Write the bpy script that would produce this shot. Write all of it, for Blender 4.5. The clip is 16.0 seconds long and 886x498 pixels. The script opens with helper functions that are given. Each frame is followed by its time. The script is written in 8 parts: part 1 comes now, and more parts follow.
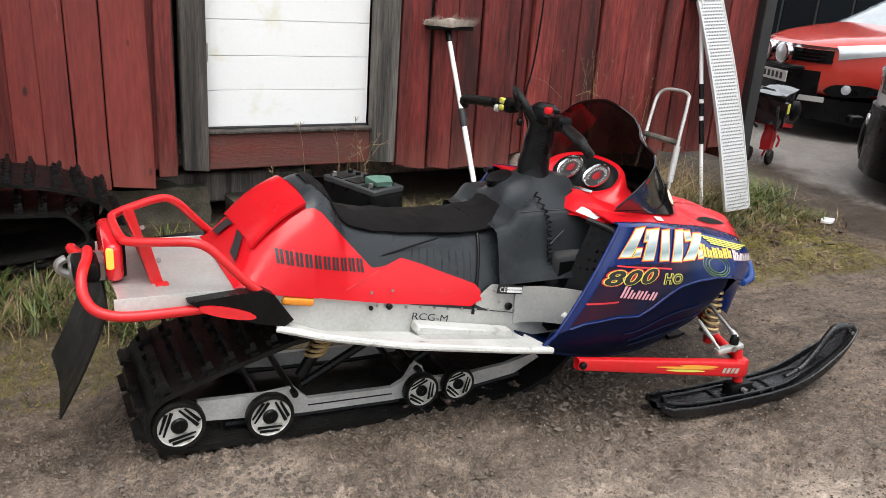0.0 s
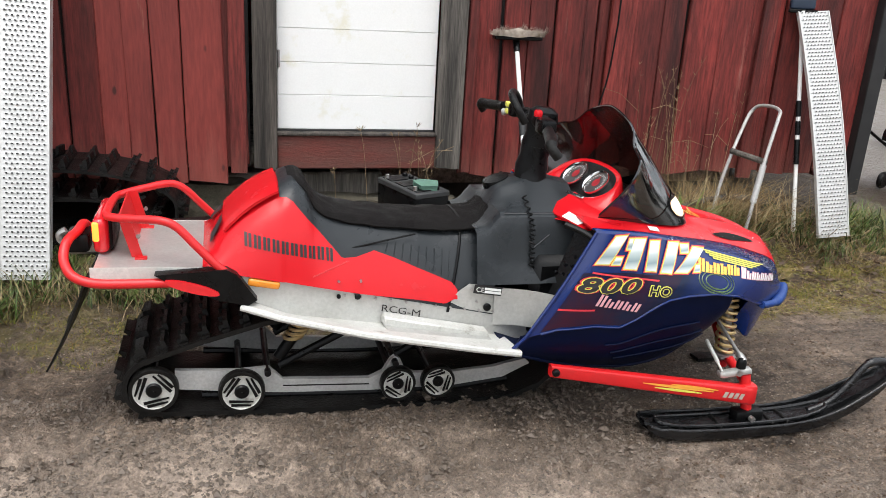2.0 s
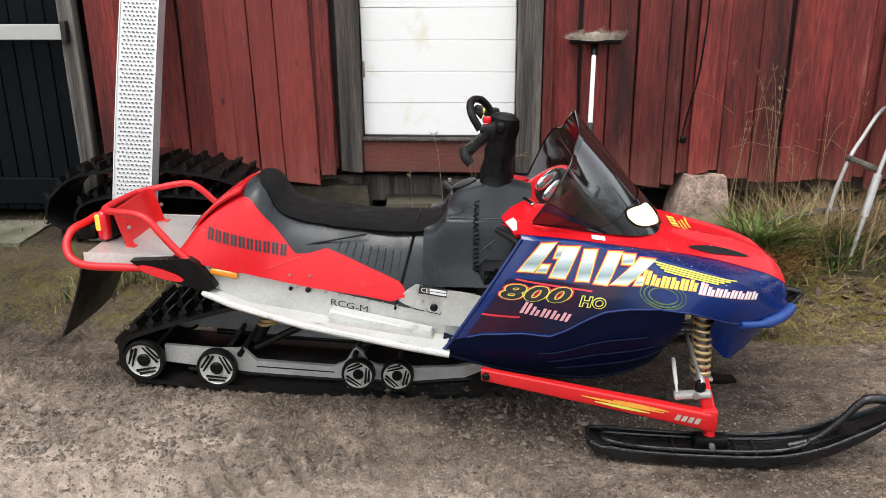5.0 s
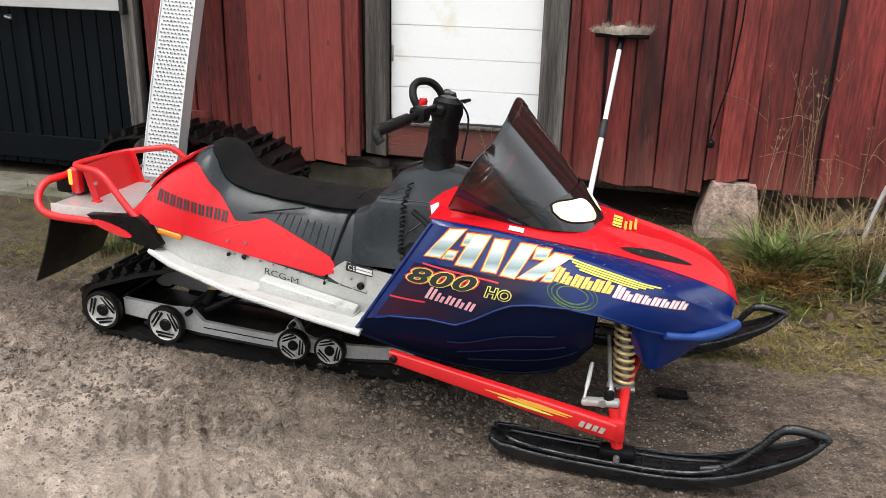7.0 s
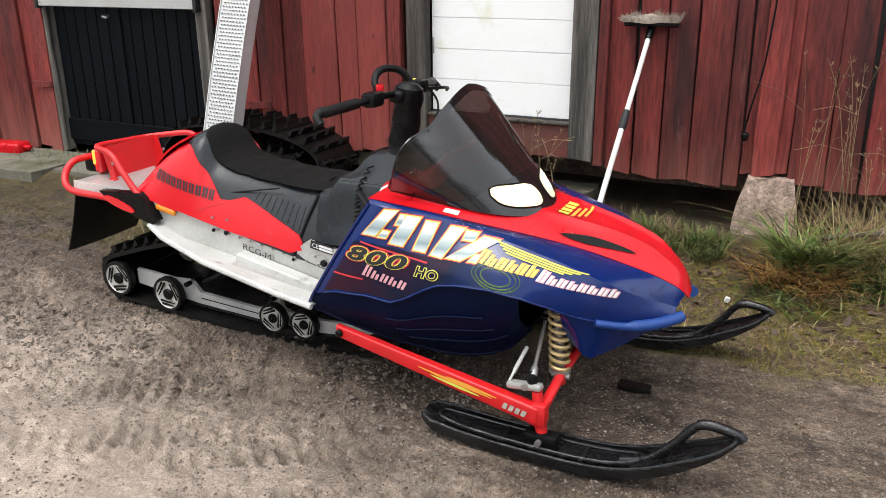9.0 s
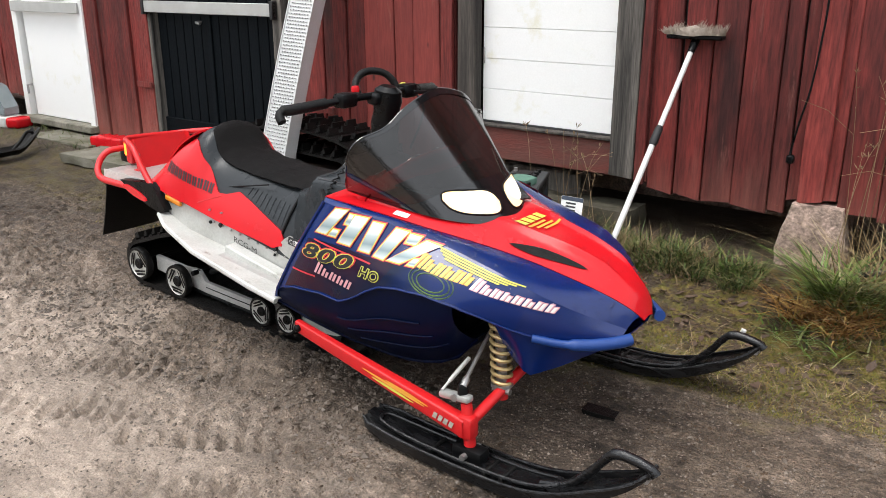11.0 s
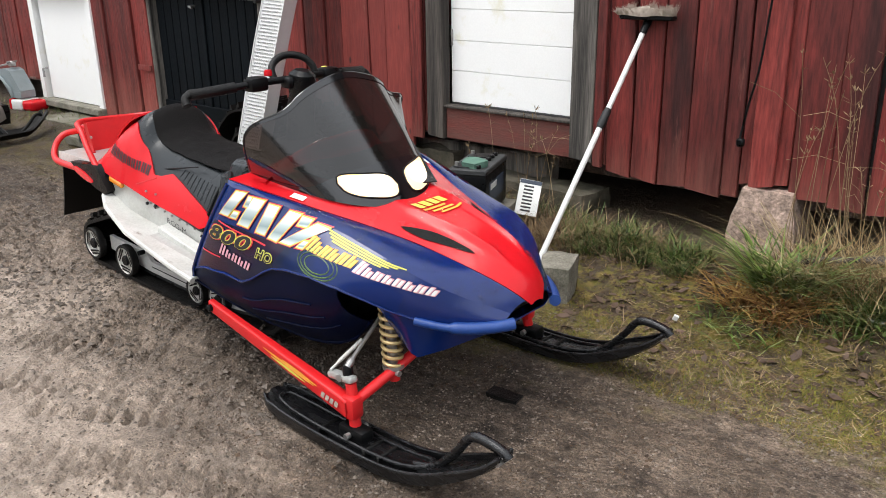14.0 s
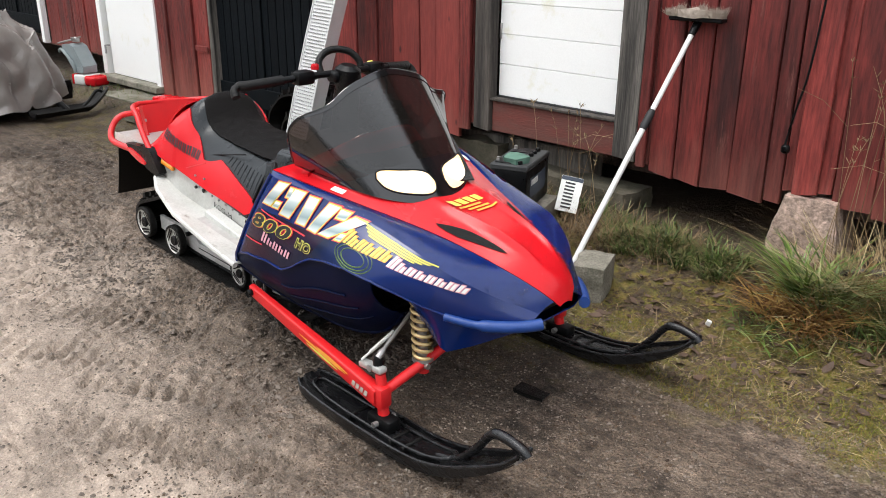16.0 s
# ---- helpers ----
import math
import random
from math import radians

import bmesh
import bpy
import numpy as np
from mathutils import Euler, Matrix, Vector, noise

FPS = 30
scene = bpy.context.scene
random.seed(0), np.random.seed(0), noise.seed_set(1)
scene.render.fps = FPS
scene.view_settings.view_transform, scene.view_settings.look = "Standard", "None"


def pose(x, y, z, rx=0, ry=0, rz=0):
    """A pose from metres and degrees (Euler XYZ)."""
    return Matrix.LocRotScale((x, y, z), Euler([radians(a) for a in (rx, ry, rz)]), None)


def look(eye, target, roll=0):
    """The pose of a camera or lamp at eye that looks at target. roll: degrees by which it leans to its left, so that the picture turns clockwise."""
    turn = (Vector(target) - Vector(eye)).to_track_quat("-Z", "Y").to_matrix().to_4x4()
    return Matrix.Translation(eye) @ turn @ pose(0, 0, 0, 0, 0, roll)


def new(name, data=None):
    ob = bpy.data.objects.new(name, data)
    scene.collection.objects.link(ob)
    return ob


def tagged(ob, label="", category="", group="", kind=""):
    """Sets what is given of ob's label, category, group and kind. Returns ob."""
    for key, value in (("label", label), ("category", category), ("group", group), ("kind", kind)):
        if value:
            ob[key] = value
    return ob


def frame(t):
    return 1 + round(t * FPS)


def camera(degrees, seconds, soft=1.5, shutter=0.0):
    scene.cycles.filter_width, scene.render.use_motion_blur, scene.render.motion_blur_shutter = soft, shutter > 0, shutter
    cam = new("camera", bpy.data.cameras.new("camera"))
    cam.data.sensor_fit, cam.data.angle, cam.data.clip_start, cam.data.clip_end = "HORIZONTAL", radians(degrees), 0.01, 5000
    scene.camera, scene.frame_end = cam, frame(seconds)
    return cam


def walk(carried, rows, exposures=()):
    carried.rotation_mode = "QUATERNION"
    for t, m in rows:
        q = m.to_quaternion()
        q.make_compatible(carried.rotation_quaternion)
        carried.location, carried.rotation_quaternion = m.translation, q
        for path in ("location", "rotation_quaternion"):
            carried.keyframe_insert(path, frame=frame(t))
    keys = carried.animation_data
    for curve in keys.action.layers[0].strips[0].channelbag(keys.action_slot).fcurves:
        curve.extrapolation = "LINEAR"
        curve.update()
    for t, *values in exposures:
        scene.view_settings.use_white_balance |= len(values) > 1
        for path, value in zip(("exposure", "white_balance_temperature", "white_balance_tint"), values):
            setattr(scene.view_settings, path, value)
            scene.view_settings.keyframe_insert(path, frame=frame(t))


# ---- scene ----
cam = camera(56.4, 16.0, soft=0.8)
METRES, EYE, TURN = 4.5, 1.512, -27.6
ROWS = [
    (0.0, 0.0, 0.0, 0.0, 1.37, -19.59, -3.86),
    (0.5, 0.0281, -0.0124, -0.0013, 4.4, -18.67, -3.3),
    (1.0, 0.0752, -0.0152, -0.0002, 8.02, -18.29, -2.39),
    (1.5, 0.1204, -0.0111, 0.0001, 11.39, -18.22, -2.7),
    (2.0, 0.1429, 0.004, -0.0041, 13.91, -18.93, -3.2),
    (2.5, 0.1702, 0.0129, -0.0013, 16.7, -19.2, -2.12),
    (3.0, 0.2168, 0.0113, 0.0019, 20.56, -18.13, -1.23),
    (5.5, 0.4064, 0.0938, 0.0083, 33.87, -19.18, 0.76),
    (6.0, 0.4424, 0.1153, 0.005, 35.68, -19.02, 0.39),
    (6.5, 0.4703, 0.147, -0.0028, 38.8, -18.33, -1.77),
    (7.0, 0.4949, 0.1731, -0.0034, 42.92, -19.35, -1.22),
    (7.5, 0.5365, 0.1944, -0.0045, 46.42, -20.01, -0.64),
    (8.0, 0.5776, 0.2135, -0.0023, 49.05, -19.72, 0.68),
    (8.5, 0.5958, 0.2389, -0.0065, 51.08, -19.37, 1.05),
    (9.0, 0.6125, 0.2733, -0.0087, 53.65, -19.5, 0.44),
    (11.5, 0.699, 0.431, -0.0244, 68.24, -18.36, -0.72),
    (12.0, 0.7161, 0.467, -0.0271, 71.38, -18.86, -1.19),
    (12.5, 0.7272, 0.4884, -0.0241, 70.88, -18.92, 0.65),
    (13.0, 0.7302, 0.4999, -0.0197, 68.7, -18.27, 1.83),
    (13.5, 0.7299, 0.4998, -0.0196, 67.61, -18.51, 1.42),
    (14.0, 0.7304, 0.4977, -0.0189, 68.33, -19.5, 0.82),
    (14.5, 0.7315, 0.4992, -0.0182, 69.91, -20.36, 0.0),
    (15.0, 0.7361, 0.5018, -0.0158, 71.34, -20.63, -0.28),
    (15.5, 0.7389, 0.5034, -0.0126, 72.29, -20.48, -0.04),
    (16.0, 0.7422, 0.5042, -0.0046, 72.31, -20.68, -0.43),
]
walk(cam, [(t, pose(0, 0, EYE, 0, 0, TURN) @ pose(METRES * x, METRES * y, METRES * z, 90 + pitch, roll, yaw)) for t, x, y, z, yaw, pitch, roll in ROWS],
     exposures=[(0, 1.12), (16, 1.12)])

# ---- sky and light: overcast day ----
world = bpy.data.worlds.new("overcast")
scene.world = world
world.use_nodes = True
wn, wl = world.node_tree.nodes, world.node_tree.links
sky = wn.new("ShaderNodeTexSky")
sky.sky_type = "NISHITA"
sky.sun_disc = False
sky.sun_elevation, sky.sun_rotation = radians(70), radians(197)
sky.dust_density, sky.air_density = 3.0, 1.0
pale = wn.new("ShaderNodeHueSaturation")
pale.inputs["Saturation"].default_value = 0.22
wl.new(sky.outputs[0], pale.inputs["Color"])
cloud = wn.new("ShaderNodeMix")
cloud.data_type = "RGBA"
cloud.inputs[0].default_value = 0.6
cloud.inputs[7].default_value = (6.2, 6.5, 6.9, 1)
wl.new(pale.outputs[0], cloud.inputs[6])
wl.new(cloud.outputs[2], wn["Background"].inputs[0])
wn["Background"].inputs[1].default_value = 0.15
sun = new("sun", bpy.data.lights.new("sun", "SUN"))
sun.data.energy, sun.data.angle, sun.data.color = 0.9, radians(30), (1.0, 0.97, 0.93)
sun.matrix_world = look((-1.5, -5.0, 14.0), (0, 0, 0))


# ---- materials ----
def material(name, colour, rough=0.5, metal=0.0, other=None, scale=8.0, stretch=(1, 1, 1), amount=0.5, grain=0.0, grain_scale=120.0,
             bump=0.0, bump_scale=60.0, coat=0.0, rough_vary=0.0, per_object=0.0, spots=None, spot_scale=3.0, spot_cut=0.6, spec=0.5, foot=None, knots=0.0):
    """A surface with broad variation, grain, stains and relief in object space."""
    m = bpy.data.materials.new(name)
    m.use_nodes = True
    n, l = m.node_tree.nodes, m.node_tree.links
    b = n["Principled BSDF"]
    co = n.new("ShaderNodeTexCoord")
    mp = n.new("ShaderNodeMapping")
    mp.inputs["Scale"].default_value = stretch
    l.new(co.outputs["Object"], mp.inputs["Vector"])
    if per_object:
        info = n.new("ShaderNodeObjectInfo")
        shift = n.new("ShaderNodeVectorMath")
        shift.operation = "ADD"
        mul = n.new("ShaderNodeMath")
        mul.operation, mul.inputs[1].default_value = "MULTIPLY", 37.0
        l.new(info.outputs["Random"], mul.inputs[0])
        l.new(mp.outputs[0], shift.inputs[0])
        l.new(mul.outputs[0], shift.inputs[1])
        vec = shift.outputs[0]
    else:
        vec = mp.outputs[0]

    def noise_node(sc, detail=5.0, rgh=0.6):
        t = n.new("ShaderNodeTexNoise")
        t.inputs["Scale"].default_value, t.inputs["Detail"].default_value, t.inputs["Roughness"].default_value = sc, detail, rgh
        l.new(vec, t.inputs["Vector"])
        return t.outputs["Fac"]

    def ramp(src, lo, hi):
        r = n.new("ShaderNodeMapRange")
        r.inputs[1].default_value, r.inputs[2].default_value = lo, hi
        l.new(src, r.inputs[0])
        return r.outputs[0]

    def mix(fac, a, c, how="MIX"):
        x = n.new("ShaderNodeMix")
        x.data_type, x.blend_type = "RGBA", how
        for sock, v in ((x.inputs[0], fac), (x.inputs[6], a), (x.inputs[7], c)):
            if hasattr(v, "is_linked"):
                l.new(v, sock)
            elif isinstance(v, (tuple, list)):
                sock.default_value = (*v[:3], 1)
            else:
                sock.default_value = v
        return x.outputs[2]

    def times(src, k, add=0.0):
        x = n.new("ShaderNodeMath")
        x.operation, x.inputs[1].default_value, x.inputs[2].default_value = "MULTIPLY_ADD", k, add
        l.new(src, x.inputs[0])
        return x.outputs[0]

    other = other or tuple(0.6 * c for c in colour)
    broad = ramp(noise_node(scale), 0.35, 0.68)
    col = mix(times(broad, amount), colour, other)
    if grain:
        g = times(ramp(noise_node(grain_scale, 3.0), 0.3, 0.7), grain * 2, 1 - grain)
        gc = n.new("ShaderNodeCombineColor")
        for i in range(3):
            l.new(g, gc.inputs[i])
        col = mix(1.0, col, gc.outputs[0], "MULTIPLY")
    if spots:
        col = mix(ramp(noise_node(spot_scale, 8.0, 0.7), spot_cut, spot_cut + 0.12), col, spots)
    if knots:
        eye = n.new("ShaderNodeTexVoronoi")
        eye.inputs["Scale"].default_value = 1.0
        grid = n.new("ShaderNodeMapping")
        grid.inputs["Scale"].default_value = (7.0, 7.0, 3.2)
        l.new(vec if not per_object else shift.outputs[0], grid.inputs["Vector"])
        wide = n.new("ShaderNodeMapping")
        wide.inputs["Scale"].default_value = tuple(1 / q for q in stretch)
        l.new(grid.outputs[0], wide.inputs["Vector"])
        l.new(wide.outputs[0], eye.inputs["Vector"])
        col = mix(times(ramp(eye.outputs["Distance"], 0.09, 0.045), knots), col, (0.018, 0.008, 0.007))
    if foot:
        # paint peeled off in ragged patches towards the sawn lower ends
        height = n.new("ShaderNodeSeparateXYZ")
        l.new(co.outputs["Object"], height.inputs[0])
        ragged = n.new("ShaderNodeMath")
        ragged.operation = "ADD"
        l.new(height.outputs[2], ragged.inputs[0])
        l.new(times(noise_node(5.0, 8.0, 0.7), 0.9, -0.45), ragged.inputs[1])
        col = mix(times(ramp(ragged.outputs[0], foot[1], foot[0]), foot[2]), col, foot[3])
    if per_object:
        h = n.new("ShaderNodeHueSaturation")
        l.new(times(info.outputs["Random"], 2 * per_object, 1 - per_object), h.inputs["Value"])
        l.new(col, h.inputs["Color"])
        col = h.outputs[0]
    l.new(col, b.inputs["Base Color"])
    b.inputs["Metallic"].default_value = metal
    b.inputs["Specular IOR Level"].default_value = spec
    b.inputs["Coat Weight"].default_value = coat
    b.inputs["Coat Roughness"].default_value = 0.08
    if rough_vary:
        l.new(times(broad, rough_vary, rough - rough_vary / 2), b.inputs["Roughness"])
    else:
        b.inputs["Roughness"].default_value = rough
    if bump:
        bp = n.new("ShaderNodeBump")
        bp.inputs["Strength"].default_value, bp.inputs["Distance"].default_value = bump, 0.01
        l.new(noise_node(bump_scale, 6.0), bp.inputs["Height"])
        l.new(bp.outputs[0], b.inputs["Normal"])
    return m


def glow(name, colour, strength, base=(0.8, 0.8, 0.8)):
    m = material(name, base, 0.2)
    b = m.node_tree.nodes["Principled BSDF"]
    b.inputs["Emission Color"].default_value, b.inputs["Emission Strength"].default_value = (*colour, 1), strength
    return m


def smoked(name, tint, gloss=0.10):
    """Thin tinted sheet: lets light straight through, dimmed, and mirrors more at a slant."""
    m = bpy.data.materials.new(name)
    m.use_nodes = True
    n, l = m.node_tree.nodes, m.node_tree.links
    n.remove(n["Principled BSDF"])
    tr, gl, fr, mx = n.new("ShaderNodeBsdfTransparent"), n.new("ShaderNodeBsdfGlossy"), n.new("ShaderNodeLayerWeight"), n.new("ShaderNodeMixShader")
    tr.inputs[0].default_value = (*tint, 1)
    gl.inputs["Roughness"].default_value = gloss
    fr.inputs[0].default_value = 0.5
    pw = n.new("ShaderNodeMath")
    pw.operation, pw.inputs[1].default_value = "POWER", 1.9
    l.new(fr.outputs["Facing"], pw.inputs[0])
    weight = n.new("ShaderNodeMath")
    weight.operation, weight.inputs[1].default_value, weight.inputs[2].default_value = "MULTIPLY_ADD", 0.6, 0.06
    l.new(pw.outputs[0], weight.inputs[0])
    co, dr, bp = n.new("ShaderNodeTexCoord"), n.new("ShaderNodeTexVoronoi"), n.new("ShaderNodeBump")
    dr.inputs["Scale"].default_value = 95
    rg = n.new("ShaderNodeMapRange")
    rg.inputs[1].default_value, rg.inputs[2].default_value, rg.inputs[3].default_value, rg.inputs[4].default_value = 0.12, 0.3, 1, 0
    bp.inputs["Strength"].default_value, bp.inputs["Distance"].default_value = 0.04, 0.002
    l.new(co.outputs["Object"], dr.inputs["Vector"])
    l.new(dr.outputs["Distance"], rg.inputs[0])
    l.new(rg.outputs[0], bp.inputs["Height"])
    l.new(bp.outputs[0], gl.inputs["Normal"])
    l.new(weight.outputs[0], mx.inputs[0])
    l.new(tr.outputs[0], mx.inputs[1])
    l.new(gl.outputs[0], mx.inputs[2])
    haze, both = n.new("ShaderNodeBsdfDiffuse"), n.new("ShaderNodeAddShader")
    haze.inputs[0].default_value = (0.006, 0.0055, 0.005, 1)
    l.new(mx.outputs[0], both.inputs[0])
    l.new(haze.outputs[0], both.inputs[1])
    l.new(both.outputs[0], n["Material Output"].inputs[0])
    return m


def blades(name, colours, rough=0.5, spec=0.3):
    """Plant matter whose blades differ from one another in colour."""
    m = bpy.data.materials.new(name)
    m.use_nodes = True
    n, l = m.node_tree.nodes, m.node_tree.links
    geo, rp, co, no, mx = (n.new("ShaderNode" + k) for k in ("NewGeometry", "ValToRGB", "TexCoord", "TexNoise", "Mix"))
    ends = rp.color_ramp.elements
    ends[0].color, ends[1].color = (*colours[0], 1), (*colours[-1], 1)
    for i, c in enumerate(colours[1:-1], 1):
        rp.color_ramp.elements.new(i / (len(colours) - 1)).color = (*c, 1)
    l.new(geo.outputs["Random Per Island"], rp.inputs[0])
    no.inputs["Scale"].default_value, no.inputs["Detail"].default_value = 9, 5
    l.new(co.outputs["Object"], no.inputs["Vector"])
    mx.data_type, mx.blend_type = "RGBA", "MULTIPLY"
    mx.inputs[0].default_value = 0.6
    l.new(rp.outputs[0], mx.inputs[6])
    l.new(no.outputs["Fac"], mx.inputs[7])
    b = n["Principled BSDF"]
    l.new(mx.outputs[2], b.inputs["Base Color"])
    b.inputs["Roughness"].default_value, b.inputs["Specular IOR Level"].default_value = rough, spec
    return m


RED_PAINT = material("red_plastic", (0.58, 0.008, 0.014), 0.22, other=(0.49, 0.008, 0.013), scale=5, spec=0.3, bump=0.05, bump_scale=260, rough_vary=0.12)
RED_TUBE = material("red_powder_coat", (0.62, 0.012, 0.015), 0.38, other=(0.46, 0.014, 0.016), scale=14, bump=0.08, bump_scale=180)
BLUE_PAINT = material("blue_plastic", (0.0015, 0.015, 0.108), 0.17, other=(0.0015, 0.011, 0.080), scale=5, spec=0.55, bump=0.05, bump_scale=230, rough_vary=0.12)
BLUE_DARK = material("matt_blue_plastic", (0.0008, 0.0040, 0.024), 0.42, other=(0.0007, 0.0032, 0.018), scale=6, bump=0.10, bump_scale=200, spec=0.10)
BLUE_RUBBED = material("rubbed_blue_plastic", (0.005, 0.038, 0.19), 0.45, other=(0.025, 0.075, 0.26), scale=18, bump=0.12, bump_scale=150)
BLACK_PLASTIC = material("black_plastic", (0.003, 0.0032, 0.0035), 0.36, other=(0.007, 0.007, 0.0075), scale=12, bump=0.12, bump_scale=140, rough_vary=0.25, spec=0.17)
BLACK_GLOSS = material("gloss_black_plastic", (0.006, 0.006, 0.007), 0.12, other=(0.01, 0.01, 0.01), coat=0.5)
RUBBER = material("black_rubber", (0.004, 0.004, 0.004), 0.45, other=(0.012, 0.011, 0.010), scale=9, spec=0.2, amount=0.7, bump=0.35, bump_scale=120, rough_vary=0.3)
SEAT_VINYL = material("dark_grey_vinyl", (0.017, 0.020, 0.0225), 0.34, other=(0.028, 0.0315, 0.0345), scale=7, bump=0.12, bump_scale=45, rough_vary=0.35, spec=0.3)
SEAT_PLUSH = material("wet_black_seat_cover", (0.006, 0.0052, 0.0052), 0.6, other=(0.016, 0.0145, 0.014), scale=6, bump=0.8, bump_scale=320, spec=0.12, rough_vary=0.3)
SKI_PLASTIC = material("scratched_gloss_black_plastic", (0.0045, 0.0045, 0.005), 0.26, other=(0.011, 0.011, 0.012), scale=14, stretch=(0.4, 2, 2), bump=0.3, bump_scale=60, rough_vary=0.25, spec=0.5)
ALUMINIUM = material("brushed_aluminium", (0.52, 0.52, 0.50), 0.42, 0.55, other=(0.36, 0.35, 0.32), scale=7, grain=0.08, grain_scale=90, spots=(0.30, 0.27, 0.22), spot_scale=9, spot_cut=0.66, bump=0.08, bump_scale=90, rough_vary=0.2)
ALU_PAINTED = material("pale_painted_aluminium", (0.56, 0.56, 0.53), 0.5, 0.15, other=(0.42, 0.415, 0.38), scale=7, amount=0.8, grain=0.1, spots=(0.24, 0.22, 0.185), spot_scale=13, spot_cut=0.60, bump=0.08)
RAIL_GREY = material("dull_grey_aluminium", (0.50, 0.50, 0.49), 0.5, 0.3, other=(0.32, 0.31, 0.29), scale=11, grain=0.12, bump=0.08)
CHROME = material("chrome", (0.72, 0.72, 0.72), 0.16, 1.0, other=(0.5, 0.5, 0.5), scale=20)
BATTERY_GREY = material("dusty_grey_black_plastic", (0.045, 0.047, 0.048), 0.55, other=(0.025, 0.026, 0.027), scale=18, bump=0.1, spec=0.3)
STEEL = material("worn_steel", (0.42, 0.41, 0.40), 0.38, 0.8, other=(0.25, 0.23, 0.21), scale=25, bump=0.1)
SPRING = material("brass_coloured_spring", (0.62, 0.46, 0.22), 0.42, 0.5, other=(0.40, 0.29, 0.15), scale=30, bump=0.1)
WHITE_INK = material("white_sticker", (0.75, 0.75, 0.73), 0.4, other=(0.62, 0.62, 0.60), scale=30)
BLACK_INK = material("black_ink", (0.012, 0.011, 0.012), 0.45)
YELLOW_INK = material("yellow_ink", (0.68, 0.62, 0.09), 0.4, other=(0.56, 0.58, 0.11), scale=20)
ORANGE_INK = material("orange_ink", (0.82, 0.34, 0.05), 0.4, other=(0.8, 0.5, 0.06), scale=25)
RED_INK = material("red_ink", (0.62, 0.03, 0.04), 0.4, other=(0.35, 0.02, 0.05), scale=14)
PINK_INK = material("pale_pink_ink", (0.66, 0.34, 0.38), 0.4, other=(0.5, 0.2, 0.24), scale=30)
GREEN_INK = material("faded_green_ink", (0.12, 0.20, 0.05), 0.35, other=(0.01, 0.03, 0.05), scale=9, amount=0.9)
FADE_INK = material("fading_blue_print", (0.003, 0.008, 0.032), 0.22, spec=0.3)


def fade_ink():
    """Dark print that thins out forwards into the blue plastic."""
    n, l = FADE_INK.node_tree.nodes, FADE_INK.node_tree.links
    co, sp, mr, no, ad, mx = (n.new("ShaderNode" + k) for k in ("TexCoord", "SeparateXYZ", "MapRange", "TexNoise", "Math", "Mix"))
    no.inputs["Scale"].default_value = 14
    l.new(co.outputs["Object"], sp.inputs[0])
    l.new(co.outputs["Object"], no.inputs["Vector"])
    ad.operation, ad.inputs[2].default_value = "MULTIPLY_ADD", 0.0
    ad.inputs[1].default_value = 0.22
    l.new(no.outputs["Fac"], ad.inputs[0])
    l.new(sp.outputs[0], ad.inputs[2])
    mr.inputs[1].default_value, mr.inputs[2].default_value = 0.58, 0.80
    l.new(ad.outputs[0], mr.inputs[0])
    mx.data_type = "RGBA"
    mx.inputs[6].default_value, mx.inputs[7].default_value = (0.003, 0.009, 0.034, 1), (0.0015, 0.0145, 0.102, 1)
    l.new(mr.outputs[0], mx.inputs[0])
    l.new(mx.outputs[2], n["Principled BSDF"].inputs["Base Color"])


fade_ink()
NAVY_INK = material("black_blue_ink", (0.003, 0.007, 0.030), 0.22, other=(0.040, 0.003, 0.010), scale=7, amount=0.75, spec=0.3)
LOGO_SILVER = material("silver_ink", (0.70, 0.74, 0.72), 0.3, spec=0.4)


def silver_ink():
    """Print that runs from white at its upper edge through grey-green to white again."""
    n, l = LOGO_SILVER.node_tree.nodes, LOGO_SILVER.node_tree.links
    co, sp, rp = n.new("ShaderNodeTexCoord"), n.new("ShaderNodeSeparateXYZ"), n.new("ShaderNodeValToRGB")
    l.new(co.outputs["Generated"], sp.inputs[0])
    l.new(sp.outputs[2], rp.inputs[0])
    ends = rp.color_ramp.elements
    ends[0].color, ends[1].color = (0.60, 0.64, 0.62, 1), (0.80, 0.80, 0.74, 1)
    for at, c in ((0.28, (0.20, 0.27, 0.28, 1)), (0.55, (0.42, 0.48, 0.48, 1)), (0.72, (0.74, 0.76, 0.72, 1))):
        rp.color_ramp.elements.new(at).color = c
    l.new(rp.outputs[0], n["Principled BSDF"].inputs["Base Color"])


silver_ink()
AMBER = material("amber_reflector", (0.80, 0.27, 0.02), 0.25, coat=0.4)
LAMP_LIT = glow("lit_headlamp", (1.0, 0.80, 0.45), 1.15, (0.35, 0.35, 0.33))


